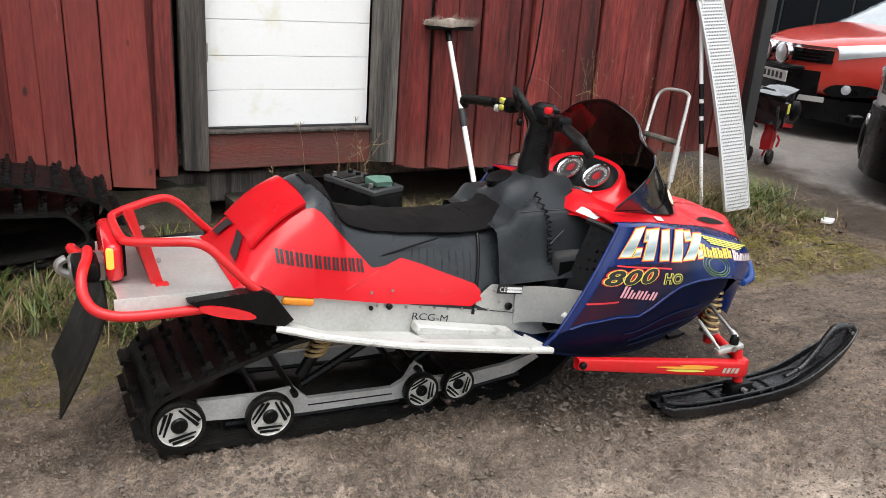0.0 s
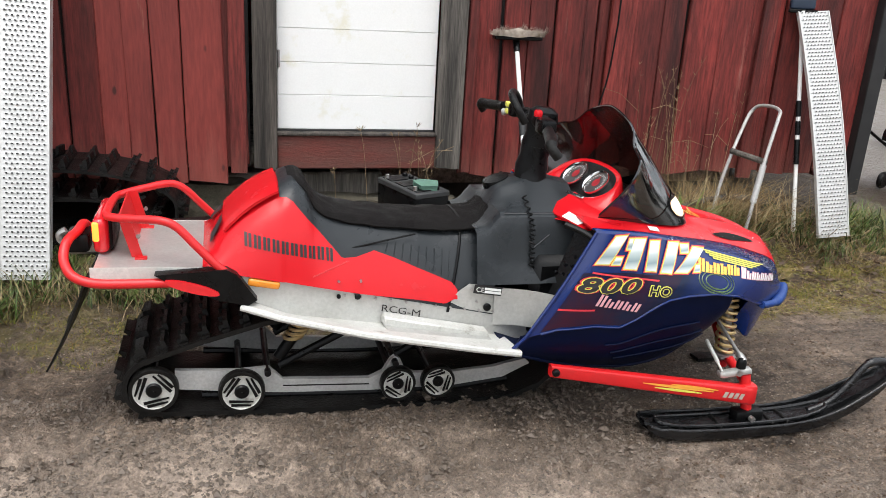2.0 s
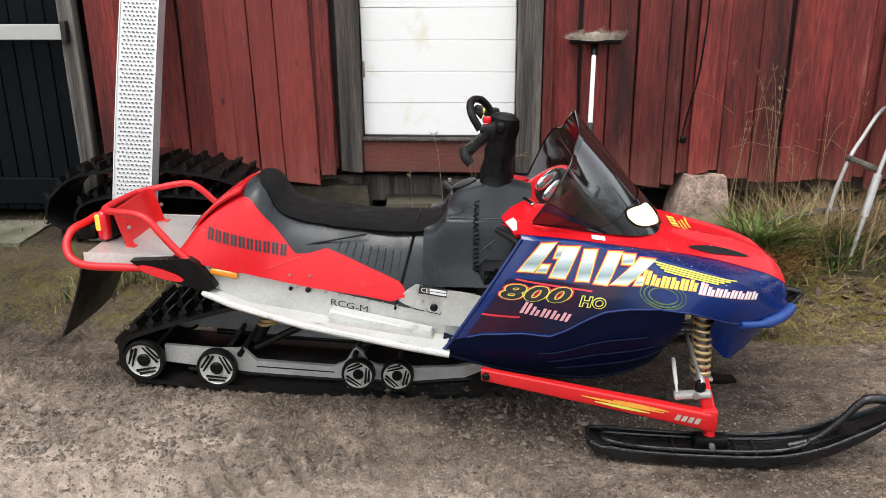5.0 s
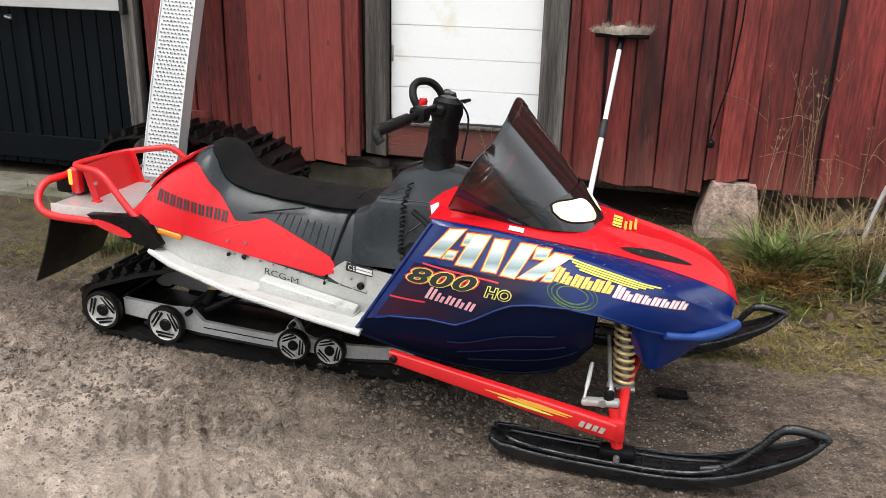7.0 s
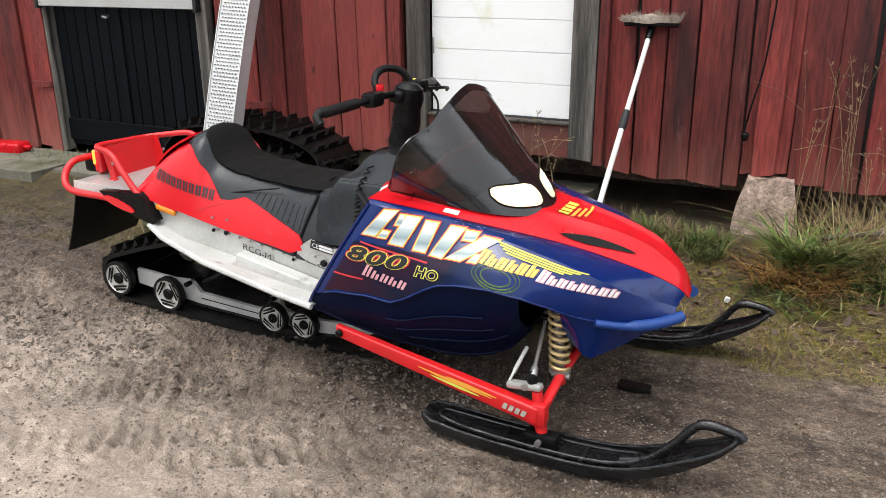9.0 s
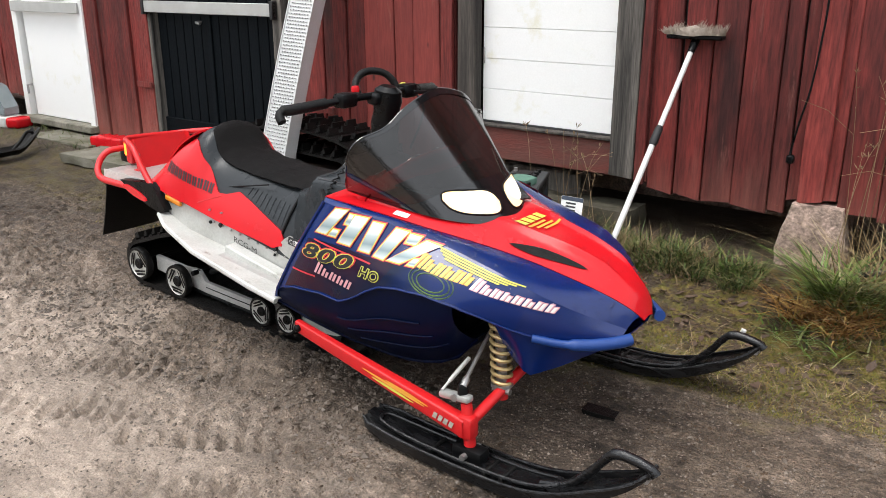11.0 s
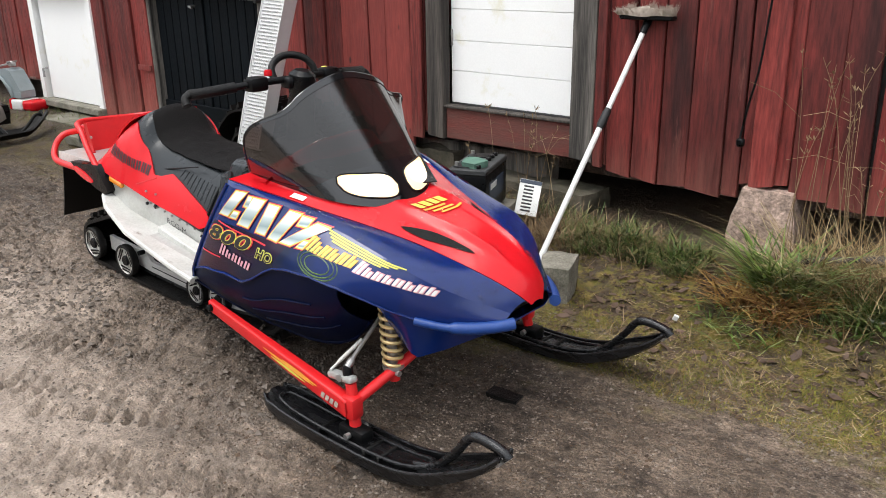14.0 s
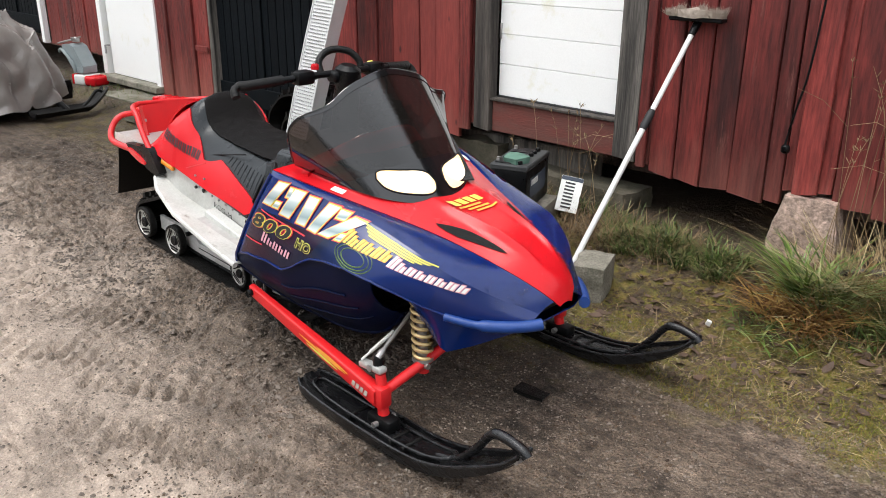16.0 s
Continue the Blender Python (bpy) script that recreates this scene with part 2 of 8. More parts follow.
def lamp_glow():
    """Warm bulb light, whiter towards the middle of the reflector."""
    n, l = LAMP_LIT.node_tree.nodes, LAMP_LIT.node_tree.links
    co, gr, mp, rp = n.new("ShaderNodeTexCoord"), n.new("ShaderNodeTexGradient"), n.new("ShaderNodeMapping"), n.new("ShaderNodeValToRGB")
    gr.gradient_type = "SPHERICAL"
    mp.inputs["Location"].default_value, mp.inputs["Scale"].default_value = (-1.15, -1.15, -1.0), (2.1, 2.1, 1.9)
    l.new(co.outputs["Generated"], mp.inputs["Vector"])
    l.new(mp.outputs[0], gr.inputs["Vector"])
    l.new(gr.outputs["Fac"], rp.inputs[0])
    ends = rp.color_ramp.elements
    ends[0].color, ends[1].color, ends[1].position = (0.85, 0.55, 0.20, 1), (1.0, 0.93, 0.76, 1), 0.42
    l.new(rp.outputs[0], n["Principled BSDF"].inputs["Emission Color"])


lamp_glow()
TAIL_LIT = glow("lit_tail_lamp", (1.0, 0.13, 0.015), 2.6, (0.7, 0.05, 0.02))
TAIL_RED = material("red_lens", (0.72, 0.012, 0.02), 0.18, coat=0.5)
SMOKE = smoked("smoked_windshield", (0.068, 0.046, 0.041))
DIAL = material("dark_dial", (0.09, 0.085, 0.085), 0.3, coat=0.5)
VENT_BLACK = material("black_vent_mesh", (0.004, 0.004, 0.004), 0.7, other=(0.03, 0.03, 0.03), scale=260, amount=0.9, spec=0.08)
BARN_RED = material("weathered_red_paint", (0.215, 0.036, 0.030), 0.6, other=(0.052, 0.012, 0.011), scale=1.7, stretch=(3.0, 3.0, 0.32), amount=1.0, grain=0.42, grain_scale=24,
                    knots=0.8, bump=0.7, bump_scale=30, per_object=0.26, spots=(0.30, 0.12, 0.095), spot_scale=3.6, spot_cut=0.60, spec=0.34, foot=(0.18, 0.60, 0.6, (0.31, 0.115, 0.09)))
BARN_PALE = material("faded_orange_red_paint", (0.225, 0.038, 0.030), 0.66, other=(0.125, 0.021, 0.018), scale=1.7, stretch=(3.0, 3.0, 0.32), amount=0.8, grain=0.2, grain_scale=26,
                     knots=0.8, bump=0.35, bump_scale=30, per_object=0.10, spots=(0.33, 0.14, 0.10), spot_scale=3.2, spot_cut=0.63, spec=0.4, foot=(0.20, 0.6, 0.5, (0.33, 0.11, 0.085)))
BARN_DARK = material("dark_wet_red_paint", (0.200, 0.030, 0.025), 0.62, other=(0.040, 0.010, 0.009), scale=1.7, stretch=(3.0, 3.0, 0.32), amount=1.0, grain=0.42, grain_scale=24,
                     knots=0.8, bump=0.5, bump_scale=30, per_object=0.16, spots=(0.26, 0.10, 0.08), spot_scale=3.6, spot_cut=0.61, spec=0.34, foot=(0.18, 0.60, 0.6, (0.31, 0.11, 0.085)))
BARE_WOOD = material("weathered_bare_wood", (0.19, 0.17, 0.148), 0.85, other=(0.006, 0.0055, 0.005), scale=2.4, stretch=(6, 6, 0.3), amount=1.0, grain=0.4, grain_scale=30, bump=0.5, bump_scale=30, per_object=0.2)
OLD_WOOD = material("blackened_bare_wood", (0.095, 0.080, 0.068), 0.85, other=(0.008, 0.007, 0.006), scale=2.4, stretch=(6, 6, 0.3), amount=1.0, grain=0.4, grain_scale=30, bump=0.5, bump_scale=30, per_object=0.2)
SILL_RED = material("worn_red_sill", (0.15, 0.035, 0.026), 0.8, other=(0.10, 0.05, 0.04), scale=5, stretch=(0.5, 3, 3), amount=0.8, grain=0.2, bump=0.4, bump_scale=40)
DOOR_WHITE = material("white_door_paint", (0.90, 0.90, 0.885), 0.4, other=(0.87, 0.868, 0.83), scale=2, grain=0.02, spots=(0.80, 0.78, 0.66), spot_scale=4, spot_cut=0.60)
DOOR_DARK = material("black_green_door_paint", (0.004, 0.0055, 0.007), 0.6, spec=0.07, other=(0.006, 0.008, 0.010), scale=4, stretch=(5, 5, 0.4), grain=0.2, bump=0.2, bump_scale=30, per_object=0.15)
BLACK_TRIM = material("black_trim", (0.012, 0.012, 0.013), 0.6, other=(0.03, 0.028, 0.027), scale=6)
BAR_GREY = material("grey_painted_steel", (0.52, 0.52, 0.50), 0.5, 0.3, other=(0.40, 0.40, 0.38), scale=8)
STONE = material("pale_granite", (0.537, 0.390, 0.317), 0.9, other=(0.20, 0.15, 0.12), scale=22, amount=0.9, grain=0.4, grain_scale=80, bump=0.9, bump_scale=50, spots=(0.13, 0.115, 0.075), spot_scale=7, spot_cut=0.60)
DARK_STONE = material("dark_mossy_stone", (0.10, 0.085, 0.062), 0.9, other=(0.045, 0.042, 0.024), scale=9, amount=0.9, grain=0.35, bump=0.8, bump_scale=40)
CONCRETE = material("grey_concrete", (0.25, 0.23, 0.19), 0.9, other=(0.11, 0.105, 0.075), scale=11, amount=0.9, grain=0.35, bump=0.6, bump_scale=70)
SLAB = material("mossy_worn_concrete", (0.20, 0.185, 0.15), 0.9, other=(0.10, 0.098, 0.06), scale=5, amount=1.0, grain=0.3, spots=(0.07, 0.065, 0.03), spot_scale=6, spot_cut=0.55, bump=0.6, bump_scale=50)
ROOF = material("dark_roof", (0.06, 0.05, 0.045), 0.8, other=(0.03, 0.03, 0.03), scale=3, bump=0.2)
RAMP_ALU = material("pale_ramp_aluminium", (0.66, 0.66, 0.65), 0.5, 0.35, other=(0.5, 0.5, 0.48), scale=5, grain=0.06)
WHITE_POLE = material("white_coated_tube", (0.76, 0.76, 0.74), 0.35, other=(0.66, 0.66, 0.63), scale=9)
BRISTLE = material("grey_broom_fibre", (0.48, 0.41, 0.34), 0.9, other=(0.22, 0.18, 0.15), scale=40, amount=0.8)
NAVY = material("dark_blue_plastic", (0.02, 0.035, 0.065), 0.5, other=(0.012, 0.018, 0.03), scale=9)
CAR_RED = material("orange_red_car_paint", (0.55, 0.045, 0.03), 0.25, 0.1, other=(0.48, 0.04, 0.026), scale=2, coat=0.8)
CAR_WHITE = material("pale_grey_car_paint", (0.68, 0.68, 0.68), 0.3, other=(0.6, 0.6, 0.6), scale=2, coat=0.7)
CAR_GLASS = material("car_glass", (0.32, 0.36, 0.38), 0.08, coat=0.8)
LAMP_GLASS = material("clear_lamp_glass", (0.62, 0.64, 0.66), 0.12, 0.4, other=(0.40, 0.42, 0.44), scale=10, coat=0.8)
TARP = material("grey_brown_tarpaulin", (0.26, 0.235, 0.215), 0.22, other=(0.15, 0.135, 0.124), scale=4, bump=0.9, bump_scale=9, rough_vary=0.2, spec=0.6)
GREY_PAINT = material("blue_grey_paint", (0.25, 0.29, 0.30), 0.4, other=(0.16, 0.19, 0.20), scale=6, bump=0.1)
GREEN_RAG = material("green_rag", (0.10, 0.20, 0.15), 0.9, other=(0.06, 0.12, 0.09), scale=20)
GRASS = blades("green_grass", [(0.025, 0.045, 0.011), (0.065, 0.115, 0.023), (0.12, 0.195, 0.04), (0.21, 0.235, 0.072), (0.33, 0.26, 0.12)], 0.45)
STRAW = blades("dry_straw", [(0.20, 0.12, 0.06), (0.45, 0.32, 0.16), (0.62, 0.50, 0.30)], 0.7, 0.2)
LEAF = material("brown_fallen_leaf", (0.10, 0.06, 0.04), 0.7, other=(0.05, 0.035, 0.025), scale=10, per_object=0.2)


def water_material():
    """Thin clear drops: see-through with a faint gloss."""
    m = bpy.data.materials.new("clear_water")
    m.use_nodes = True
    n, l = m.node_tree.nodes, m.node_tree.links
    n.remove(n["Principled BSDF"])
    tr, gl, mx, fr = n.new("ShaderNodeBsdfTransparent"), n.new("ShaderNodeBsdfGlossy"), n.new("ShaderNodeMixShader"), n.new("ShaderNodeFresnel")
    gl.inputs["Roughness"].default_value, fr.inputs["IOR"].default_value = 0.04, 1.33
    l.new(fr.outputs[0], mx.inputs[0])
    l.new(tr.outputs[0], mx.inputs[1])
    l.new(gl.outputs[0], mx.inputs[2])
    l.new(mx.outputs[0], n["Material Output"].inputs[0])
    return m


WATER = water_material()
MOSS = blades("yellow_green_moss", [(0.05, 0.055, 0.014), (0.15, 0.165, 0.025), (0.28, 0.27, 0.045), (0.33, 0.22, 0.08), (0.12, 0.07, 0.035)], 0.8, 0.15)
STALK = blades("brown_dead_stalk", [(0.13, 0.08, 0.045), (0.28, 0.19, 0.105), (0.50, 0.37, 0.22)], 0.8, 0.2)
PEBBLE = material("wet_pebble", (0.12, 0.098, 0.08), 0.6, other=(0.21, 0.175, 0.145), scale=3, amount=0.9, bump=0.3)


def ground_material():
    """Wet brown gravel and mud, mossy along the barn, grey asphalt far off."""
    m = bpy.data.materials.new("wet_gravel_and_mud")
    m.use_nodes = True
    n, l = m.node_tree.nodes, m.node_tree.links
    b = n["Principled BSDF"]
    co = n.new("ShaderNodeTexCoord")

    def tex(sc, detail=6.0, rgh=0.65):
        t = n.new("ShaderNodeTexNoise")
        t.inputs["Scale"].default_value, t.inputs["Detail"].default_value, t.inputs["Roughness"].default_value = sc, detail, rgh
        l.new(co.outputs["Object"], t.inputs["Vector"])
        return t.outputs["Fac"]

    def ramp(src, lo, hi, a=0.0, c=1.0):
        r = n.new("ShaderNodeMapRange")
        for i, v in enumerate((lo, hi, a, c), 1):
            r.inputs[i].default_value = v
        l.new(src, r.inputs[0])
        return r.outputs[0]

    def mix(fac, a, c, how="MIX"):
        x = n.new("ShaderNodeMix")
        x.data_type, x.blend_type = "RGBA", how
        for sock, v in ((x.inputs[0], fac), (x.inputs[6], a), (x.inputs[7], c)):
            if isinstance(v, tuple):
                sock.default_value = (*v, 1)
            elif isinstance(v, float):
                sock.default_value = v
            else:
                l.new(v, sock)
        return x.outputs[2]

    def math_node(op, a, c):
        x = n.new("ShaderNodeMath")
        x.operation = op
        x.inputs[2].default_value = -0.18
        for i, v in enumerate((a, c)):
            if isinstance(v, float):
                x.inputs[i].default_value = v
            else:
                l.new(v, x.inputs[i])
        return x.outputs[0]

    vor = n.new("ShaderNodeTexVoronoi")
    vor.inputs["Scale"].default_value = 75
    l.new(co.outputs["Object"], vor.inputs["Vector"])
    grit = math_node("MULTIPLY", ramp(tex(150, 4, 0.75), 0.34, 0.68, 0.50, 1.50), ramp(tex(62, 5, 0.8), 0.36, 0.66, 0.62, 1.40))
    col = mix(ramp(tex(1.1), 0.38, 0.62), (0.150, 0.110, 0.080), (0.235, 0.175, 0.130))
    col = mix(ramp(tex(4.5, 8, 0.7), 0.52, 0.66), col, (0.068, 0.050, 0.037))
    place = n.new("ShaderNodeSeparateXYZ")
    l.new(co.outputs["Object"], place.inputs[0])
    worn = math_node("ADD", math_node("ADD", place.outputs[1], math_node("MULTIPLY_ADD", math_node("MAXIMUM", place.outputs[0], 0.4), 0.34)), ramp(tex(1.3, 5), 0.25, 0.75, -0.5, 0.5))
    clay = ramp(worn, 2.45, 1.65)
    col = mix(clay, col, mix(ramp(tex(3.0, 7, 0.7), 0.40, 0.64), (0.43, 0.345, 0.278), (0.28, 0.22, 0.175)))
    swirl = n.new("ShaderNodeMapping")
    swirl.inputs["Rotation"].default_value, swirl.inputs["Scale"].default_value = (0, 0, radians(-26)), (1.6, 13, 4)
    l.new(co.outputs["Object"], swirl.inputs["Vector"])
    drag = n.new("ShaderNodeTexNoise")
    drag.inputs["Scale"].default_value, drag.inputs["Detail"].default_value = 1.4, 6
    l.new(swirl.outputs[0], drag.inputs["Vector"])
    grit = math_node("MULTIPLY", grit, ramp(drag.outputs["Fac"], 0.36, 0.62, 0.72, 1.14))
    # damp mud patches; the first also paints the snowmobile's shade into the colour
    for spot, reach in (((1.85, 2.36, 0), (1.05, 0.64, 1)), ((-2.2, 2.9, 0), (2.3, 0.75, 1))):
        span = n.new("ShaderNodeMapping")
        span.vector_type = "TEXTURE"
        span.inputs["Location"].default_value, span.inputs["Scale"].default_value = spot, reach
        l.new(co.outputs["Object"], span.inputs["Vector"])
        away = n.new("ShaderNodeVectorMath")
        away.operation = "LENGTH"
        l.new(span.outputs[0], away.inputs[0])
        damp_shade = ramp(math_node("ADD", away.outputs["Value"], ramp(tex(3.5, 6), 0.3, 0.7, -0.3, 0.3)), 1.15, 0.75)
        grit = math_node("MULTIPLY", grit, ramp(damp_shade, 0.0, 1.0, 1.0, 0.62))
    grit = math_node("MULTIPLY", grit, ramp(tex(26, 7, 0.7), 0.36, 0.64, 0.56, 1.28))
    rest = math_node("MULTIPLY", clay, 0.5)
    grit = math_node("ADD", math_node("MULTIPLY", grit, math_node("SUBTRACT", 1.0, rest)), rest)
    gc = n.new("ShaderNodeCombineColor")
    for i in range(3):
        l.new(grit, gc.inputs[i])
    col = mix(1.0, col, gc.outputs[0], "MULTIPLY")
    pebble = n.new("ShaderNodeSeparateColor")
    l.new(vor.outputs["Color"], pebble.inputs[0])
    col = mix(math_node("MULTIPLY", ramp(pebble.outputs[0], 0.86, 0.9), ramp(vor.outputs["Distance"], 0.32, 0.26)), col, (0.33, 0.27, 0.22))
    sep = n.new("ShaderNodeSeparateXYZ")
    l.new(co.outputs["Object"], sep.inputs[0])
    edge = math_node("ADD", sep.outputs[1], ramp(tex(1.6, 4), 0.25, 0.75, -0.55, 0.55))
    moss = math_node("MULTIPLY", ramp(edge, 2.75, 3.1), math_node("MULTIPLY", ramp(sep.outputs[0], 0.3, 1.4, 0.35, 1.0), ramp(tex(9, 8, 0.75), 0.44, 0.55, 0.0, 0.9)))
    moss = math_node("MULTIPLY", moss, math_node("MULTIPLY", ramp(sep.outputs[0], 4.35, 4.75, 1.0, 0.0), ramp(edge, 3.95, 3.65, 0.0, 1.0)))
    col = mix(math_node("MULTIPLY", ramp(edge, 2.85, 3.4), 0.85), col, (0.055, 0.038, 0.025))
    col = mix(moss, col, mix(ramp(tex(24, 4), 0.35, 0.65), (0.15, 0.15, 0.022), (0.26, 0.185, 0.055)))
    far = ramp(math_node("ADD", sep.outputs[0], ramp(tex(1.2), 0.3, 0.7, -0.3, 0.3)), 5.45, 5.85)
    col = mix(far, col, mix(ramp(tex(2.0), 0.35, 0.65), (0.25, 0.225, 0.205), (0.33, 0.30, 0.275)))
    l.new(col, b.inputs["Base Color"])
    l.new(ramp(tex(2.2), 0.35, 0.68, 0.36, 0.75), b.inputs["Roughness"])
    b.inputs["Specular IOR Level"].default_value = 0.33
    h1, h2, h3 = ramp(tex(70, 5), 0.3, 0.7), ramp(tex(16, 6, 0.7), 0.42, 0.72), ramp(vor.outputs["Distance"], 0.0, 0.45, 1.0, 0.0)
    lumpy = ramp(tex(2.0, 5), 0.42, 0.6, 0.35, 1.3)
    hh = math_node("ADD", math_node("MULTIPLY", h1, 0.42), math_node("ADD", math_node("MULTIPLY", math_node("MULTIPLY", h2, lumpy), 1.3), math_node("ADD", math_node("MULTIPLY", h3, 0.3), math_node("MULTIPLY", drag.outputs["Fac"], 0.7))))
    hh = math_node("MULTIPLY", hh, math_node("SUBTRACT", 1.0, math_node("MULTIPLY", clay, 0.45)))
    bp = n.new("ShaderNodeBump")
    bp.inputs["Strength"].default_value, bp.inputs["Distance"].default_value = 1.0, 0.016
    l.new(hh, bp.inputs["Height"])
    l.new(bp.outputs[0], b.inputs["Normal"])
    return m


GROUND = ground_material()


# ---- mesh helpers ----
def finish(me, mat, sharp=40):
    for p in me.polygons:
        p.use_smooth = True
    me.set_sharp_from_angle(angle=radians(sharp))
    if mat:
        me.materials.append(mat)
    return me


def mesh(verts, faces, mat, sharp=40):
    me = bpy.data.meshes.new("mesh")
    me.from_pydata([tuple(v) for v in verts], [], faces)
    bm = bmesh.new()
    bm.from_mesh(me)
    bmesh.ops.recalc_face_normals(bm, faces=bm.faces)
    bm.to_mesh(me)
    bm.free()
    return finish(me, mat, sharp)


def from_bm(bm, mat, sharp=40):
    me = bpy.data.meshes.new("mesh")
    bmesh.ops.recalc_face_normals(bm, faces=bm.faces)
    bm.to_mesh(me)
    bm.free()
    return finish(me, mat, sharp)


def part(name, me, parent, label="", at=None):
    ob = new(name, me)
    ob.parent = parent
    if at is not None:
        ob.matrix_basis = at
    if label:
        ob["label"] = label
    return ob


def thing(name, label, category, at=None, group="", kind="", me=None):
    ob = tagged(new(name, me), label, category, group, kind)
    if at is not None:
        ob.matrix_basis = at
    return ob


def box(sx, sy, sz, mat, bevel=0.004, at=(0, 0, 0), seg=1):
    """A bevelled block with its centre at `at`."""
    bm = bmesh.new()
    bmesh.ops.create_cube(bm, size=1)
    bmesh.ops.scale(bm, vec=(sx, sy, sz), verts=bm.verts)
    if bevel:
        bmesh.ops.bevel(bm, geom=bm.edges[:], offset=min(bevel, 0.45 * min(sx, sy, sz)), segments=seg, affect="EDGES", profile=0.5)
    bmesh.ops.translate(bm, vec=at, verts=bm.verts)
    return from_bm(bm, mat)


def smooth_path(pts, n=6, closed=False):
    """Catmull-Rom through the points."""
    p = [Vector(q) for q in pts]
    out = []
    count = len(p) if closed else len(p) - 1
    for i in range(count):
        if closed:
            a, b, c, d = p[i - 1], p[i], p[(i + 1) % len(p)], p[(i + 2) % len(p)]
        else:
            a, b, c, d = p[max(i - 1, 0)], p[i], p[i + 1], p[min(i + 2, len(p) - 1)]
        for k in range(n):
            t = k / n
            out.append(0.5 * ((2 * b) + (c - a) * t + (2 * a - 5 * b + 4 * c - d) * t * t + (3 * b - a - 3 * c + d) * t ** 3))
    if not closed:
        out.append(p[-1])
    return out


def tube_data(path, r, sides=10, closed=False, cap=True):
    path = [Vector(q) for q in path]
    n = len(path)
    radii = r if isinstance(r, (list, tuple)) else [r] * n
    verts, faces, up = [], [], None
    for i, p in enumerate(path):
        a = path[i - 1] if (i or closed) else p
        b = path[(i + 1) % n] if (i < n - 1 or closed) else p
        t = (b - a).normalized()
        if up is None:
            up = Vector((0, 0, 1)) if abs(t.z) < 0.9 else Vector((1, 0, 0))
        side = t.cross(up).normalized()
        up = side.cross(t).normalized()
        for k in range(sides):
            an = 2 * math.pi * k / sides
            verts.append(p + (side * math.cos(an) + up * math.sin(an)) * radii[i])
    for i in range(n if closed else n - 1):
        j = (i + 1) % n
        for k in range(sides):
            m = (k + 1) % sides
            faces.append((i * sides + k, i * sides + m, j * sides + m, j * sides + k))
    if cap and not closed:
        faces += [tuple(range(sides)), tuple(range((n - 1) * sides, n * sides))]
    return verts, faces


def tube(path, r, mat, sides=10, closed=False, cap=True):
    return mesh(*tube_data(path, r, sides, closed, cap), mat)


def join_data(*items):
    verts, faces = [], []
    for v, f in items:
        o = len(verts)
        verts += list(v)
        faces += [tuple(i + o for i in q) for q in f]
    return verts, faces


def box_data(cx, cy, cz, sx, sy, sz):
    v = [Vector((cx + sx * i / 2, cy + sy * j / 2, cz + sz * k / 2)) for i in (-1, 1) for j in (-1, 1) for k in (-1, 1)]
    return v, [(0, 1, 3, 2), (4, 6, 7, 5), (0, 4, 5, 1), (2, 3, 7, 6), (0, 2, 6, 4), (1, 5, 7, 3)]


def turned(profile, mat, sides=32, axis="Y", sharp=35, cap=True):
    """A body of revolution: profile of (radius, along)."""
    verts, faces = [], []
    for r, h in profile:
        for k in range(sides):
            an = 2 * math.pi * k / sides
            c, s = r * math.cos(an), r * math.sin(an)
            verts.append({"Y": (c, h, s), "Z": (c, s, h), "X": (h, c, s)}[axis])
    for i in range(len(profile) - 1):
        for k in range(sides):
            m = (k + 1) % sides
            faces.append((i * sides + k, i * sides + m, (i + 1) * sides + m, (i + 1) * sides + k))
    for i in (0, len(profile) - 1):
        if cap and profile[i][0] > 0.0015:
            faces.append(tuple(range(i * sides, (i + 1) * sides)))
    bm = bmesh.new()
    me = bpy.data.meshes.new("tmp")
    me.from_pydata(verts, [], faces)
    bm.from_mesh(me)
    bpy.data.meshes.remove(me)
    bmesh.ops.remove_doubles(bm, verts=bm.verts, dist=1e-5)
    return from_bm(bm, mat, sharp)


def sheet(fn, nu, nv, mat, thick=0.0, sharp=40, wrap=False):
    """A grid fn(u, v), u and v from 0 to 1, with a thickness given towards its back."""
    pts = [[Vector(fn(i / nu, j / nv)) for j in range(nv + 1)] for i in range(nu + 1)]
    verts = [p for row in pts for p in row]
    w = nv + 1
    faces = [(i * w + j, (i + 1) * w + j, (i + 1) * w + j + 1, i * w + j + 1) for i in range(nu) for j in range(nv)]
    if thick:
        normals = []
        for i in range(nu + 1):
            for j in range(nv + 1):
                a = pts[min(i + 1, nu)][j] - pts[max(i - 1, 0)][j]
                b = pts[i][min(j + 1, nv)] - pts[i][max(j - 1, 0)]
                q = a.cross(b)
                normals.append(q.normalized() if q.length > 1e-9 else Vector((0, 0, 1)))
        o = len(verts)
        verts += [p - q * thick for p, q in zip(verts, normals)]
        faces += [tuple(reversed([k + o for k in f])) for f in faces]
        ring = [i * w for i in range(nu + 1)] + [nu * w + j for j in range(1, nv + 1)] + [i * w + nv for i in range(nu - 1, -1, -1)] + [j for j in range(nv - 1, 0, -1)]
        for a, b in zip(ring, ring[1:] + ring[:1]):
            faces.append((a, b, b + o, a + o))
    return mesh(verts, faces, mat, sharp)


def along(pairs, x):
    """Straight interpolation in a short table of (x, value)."""
    return float(np.interp(x, [p[0] for p in pairs], [p[1] for p in pairs]))


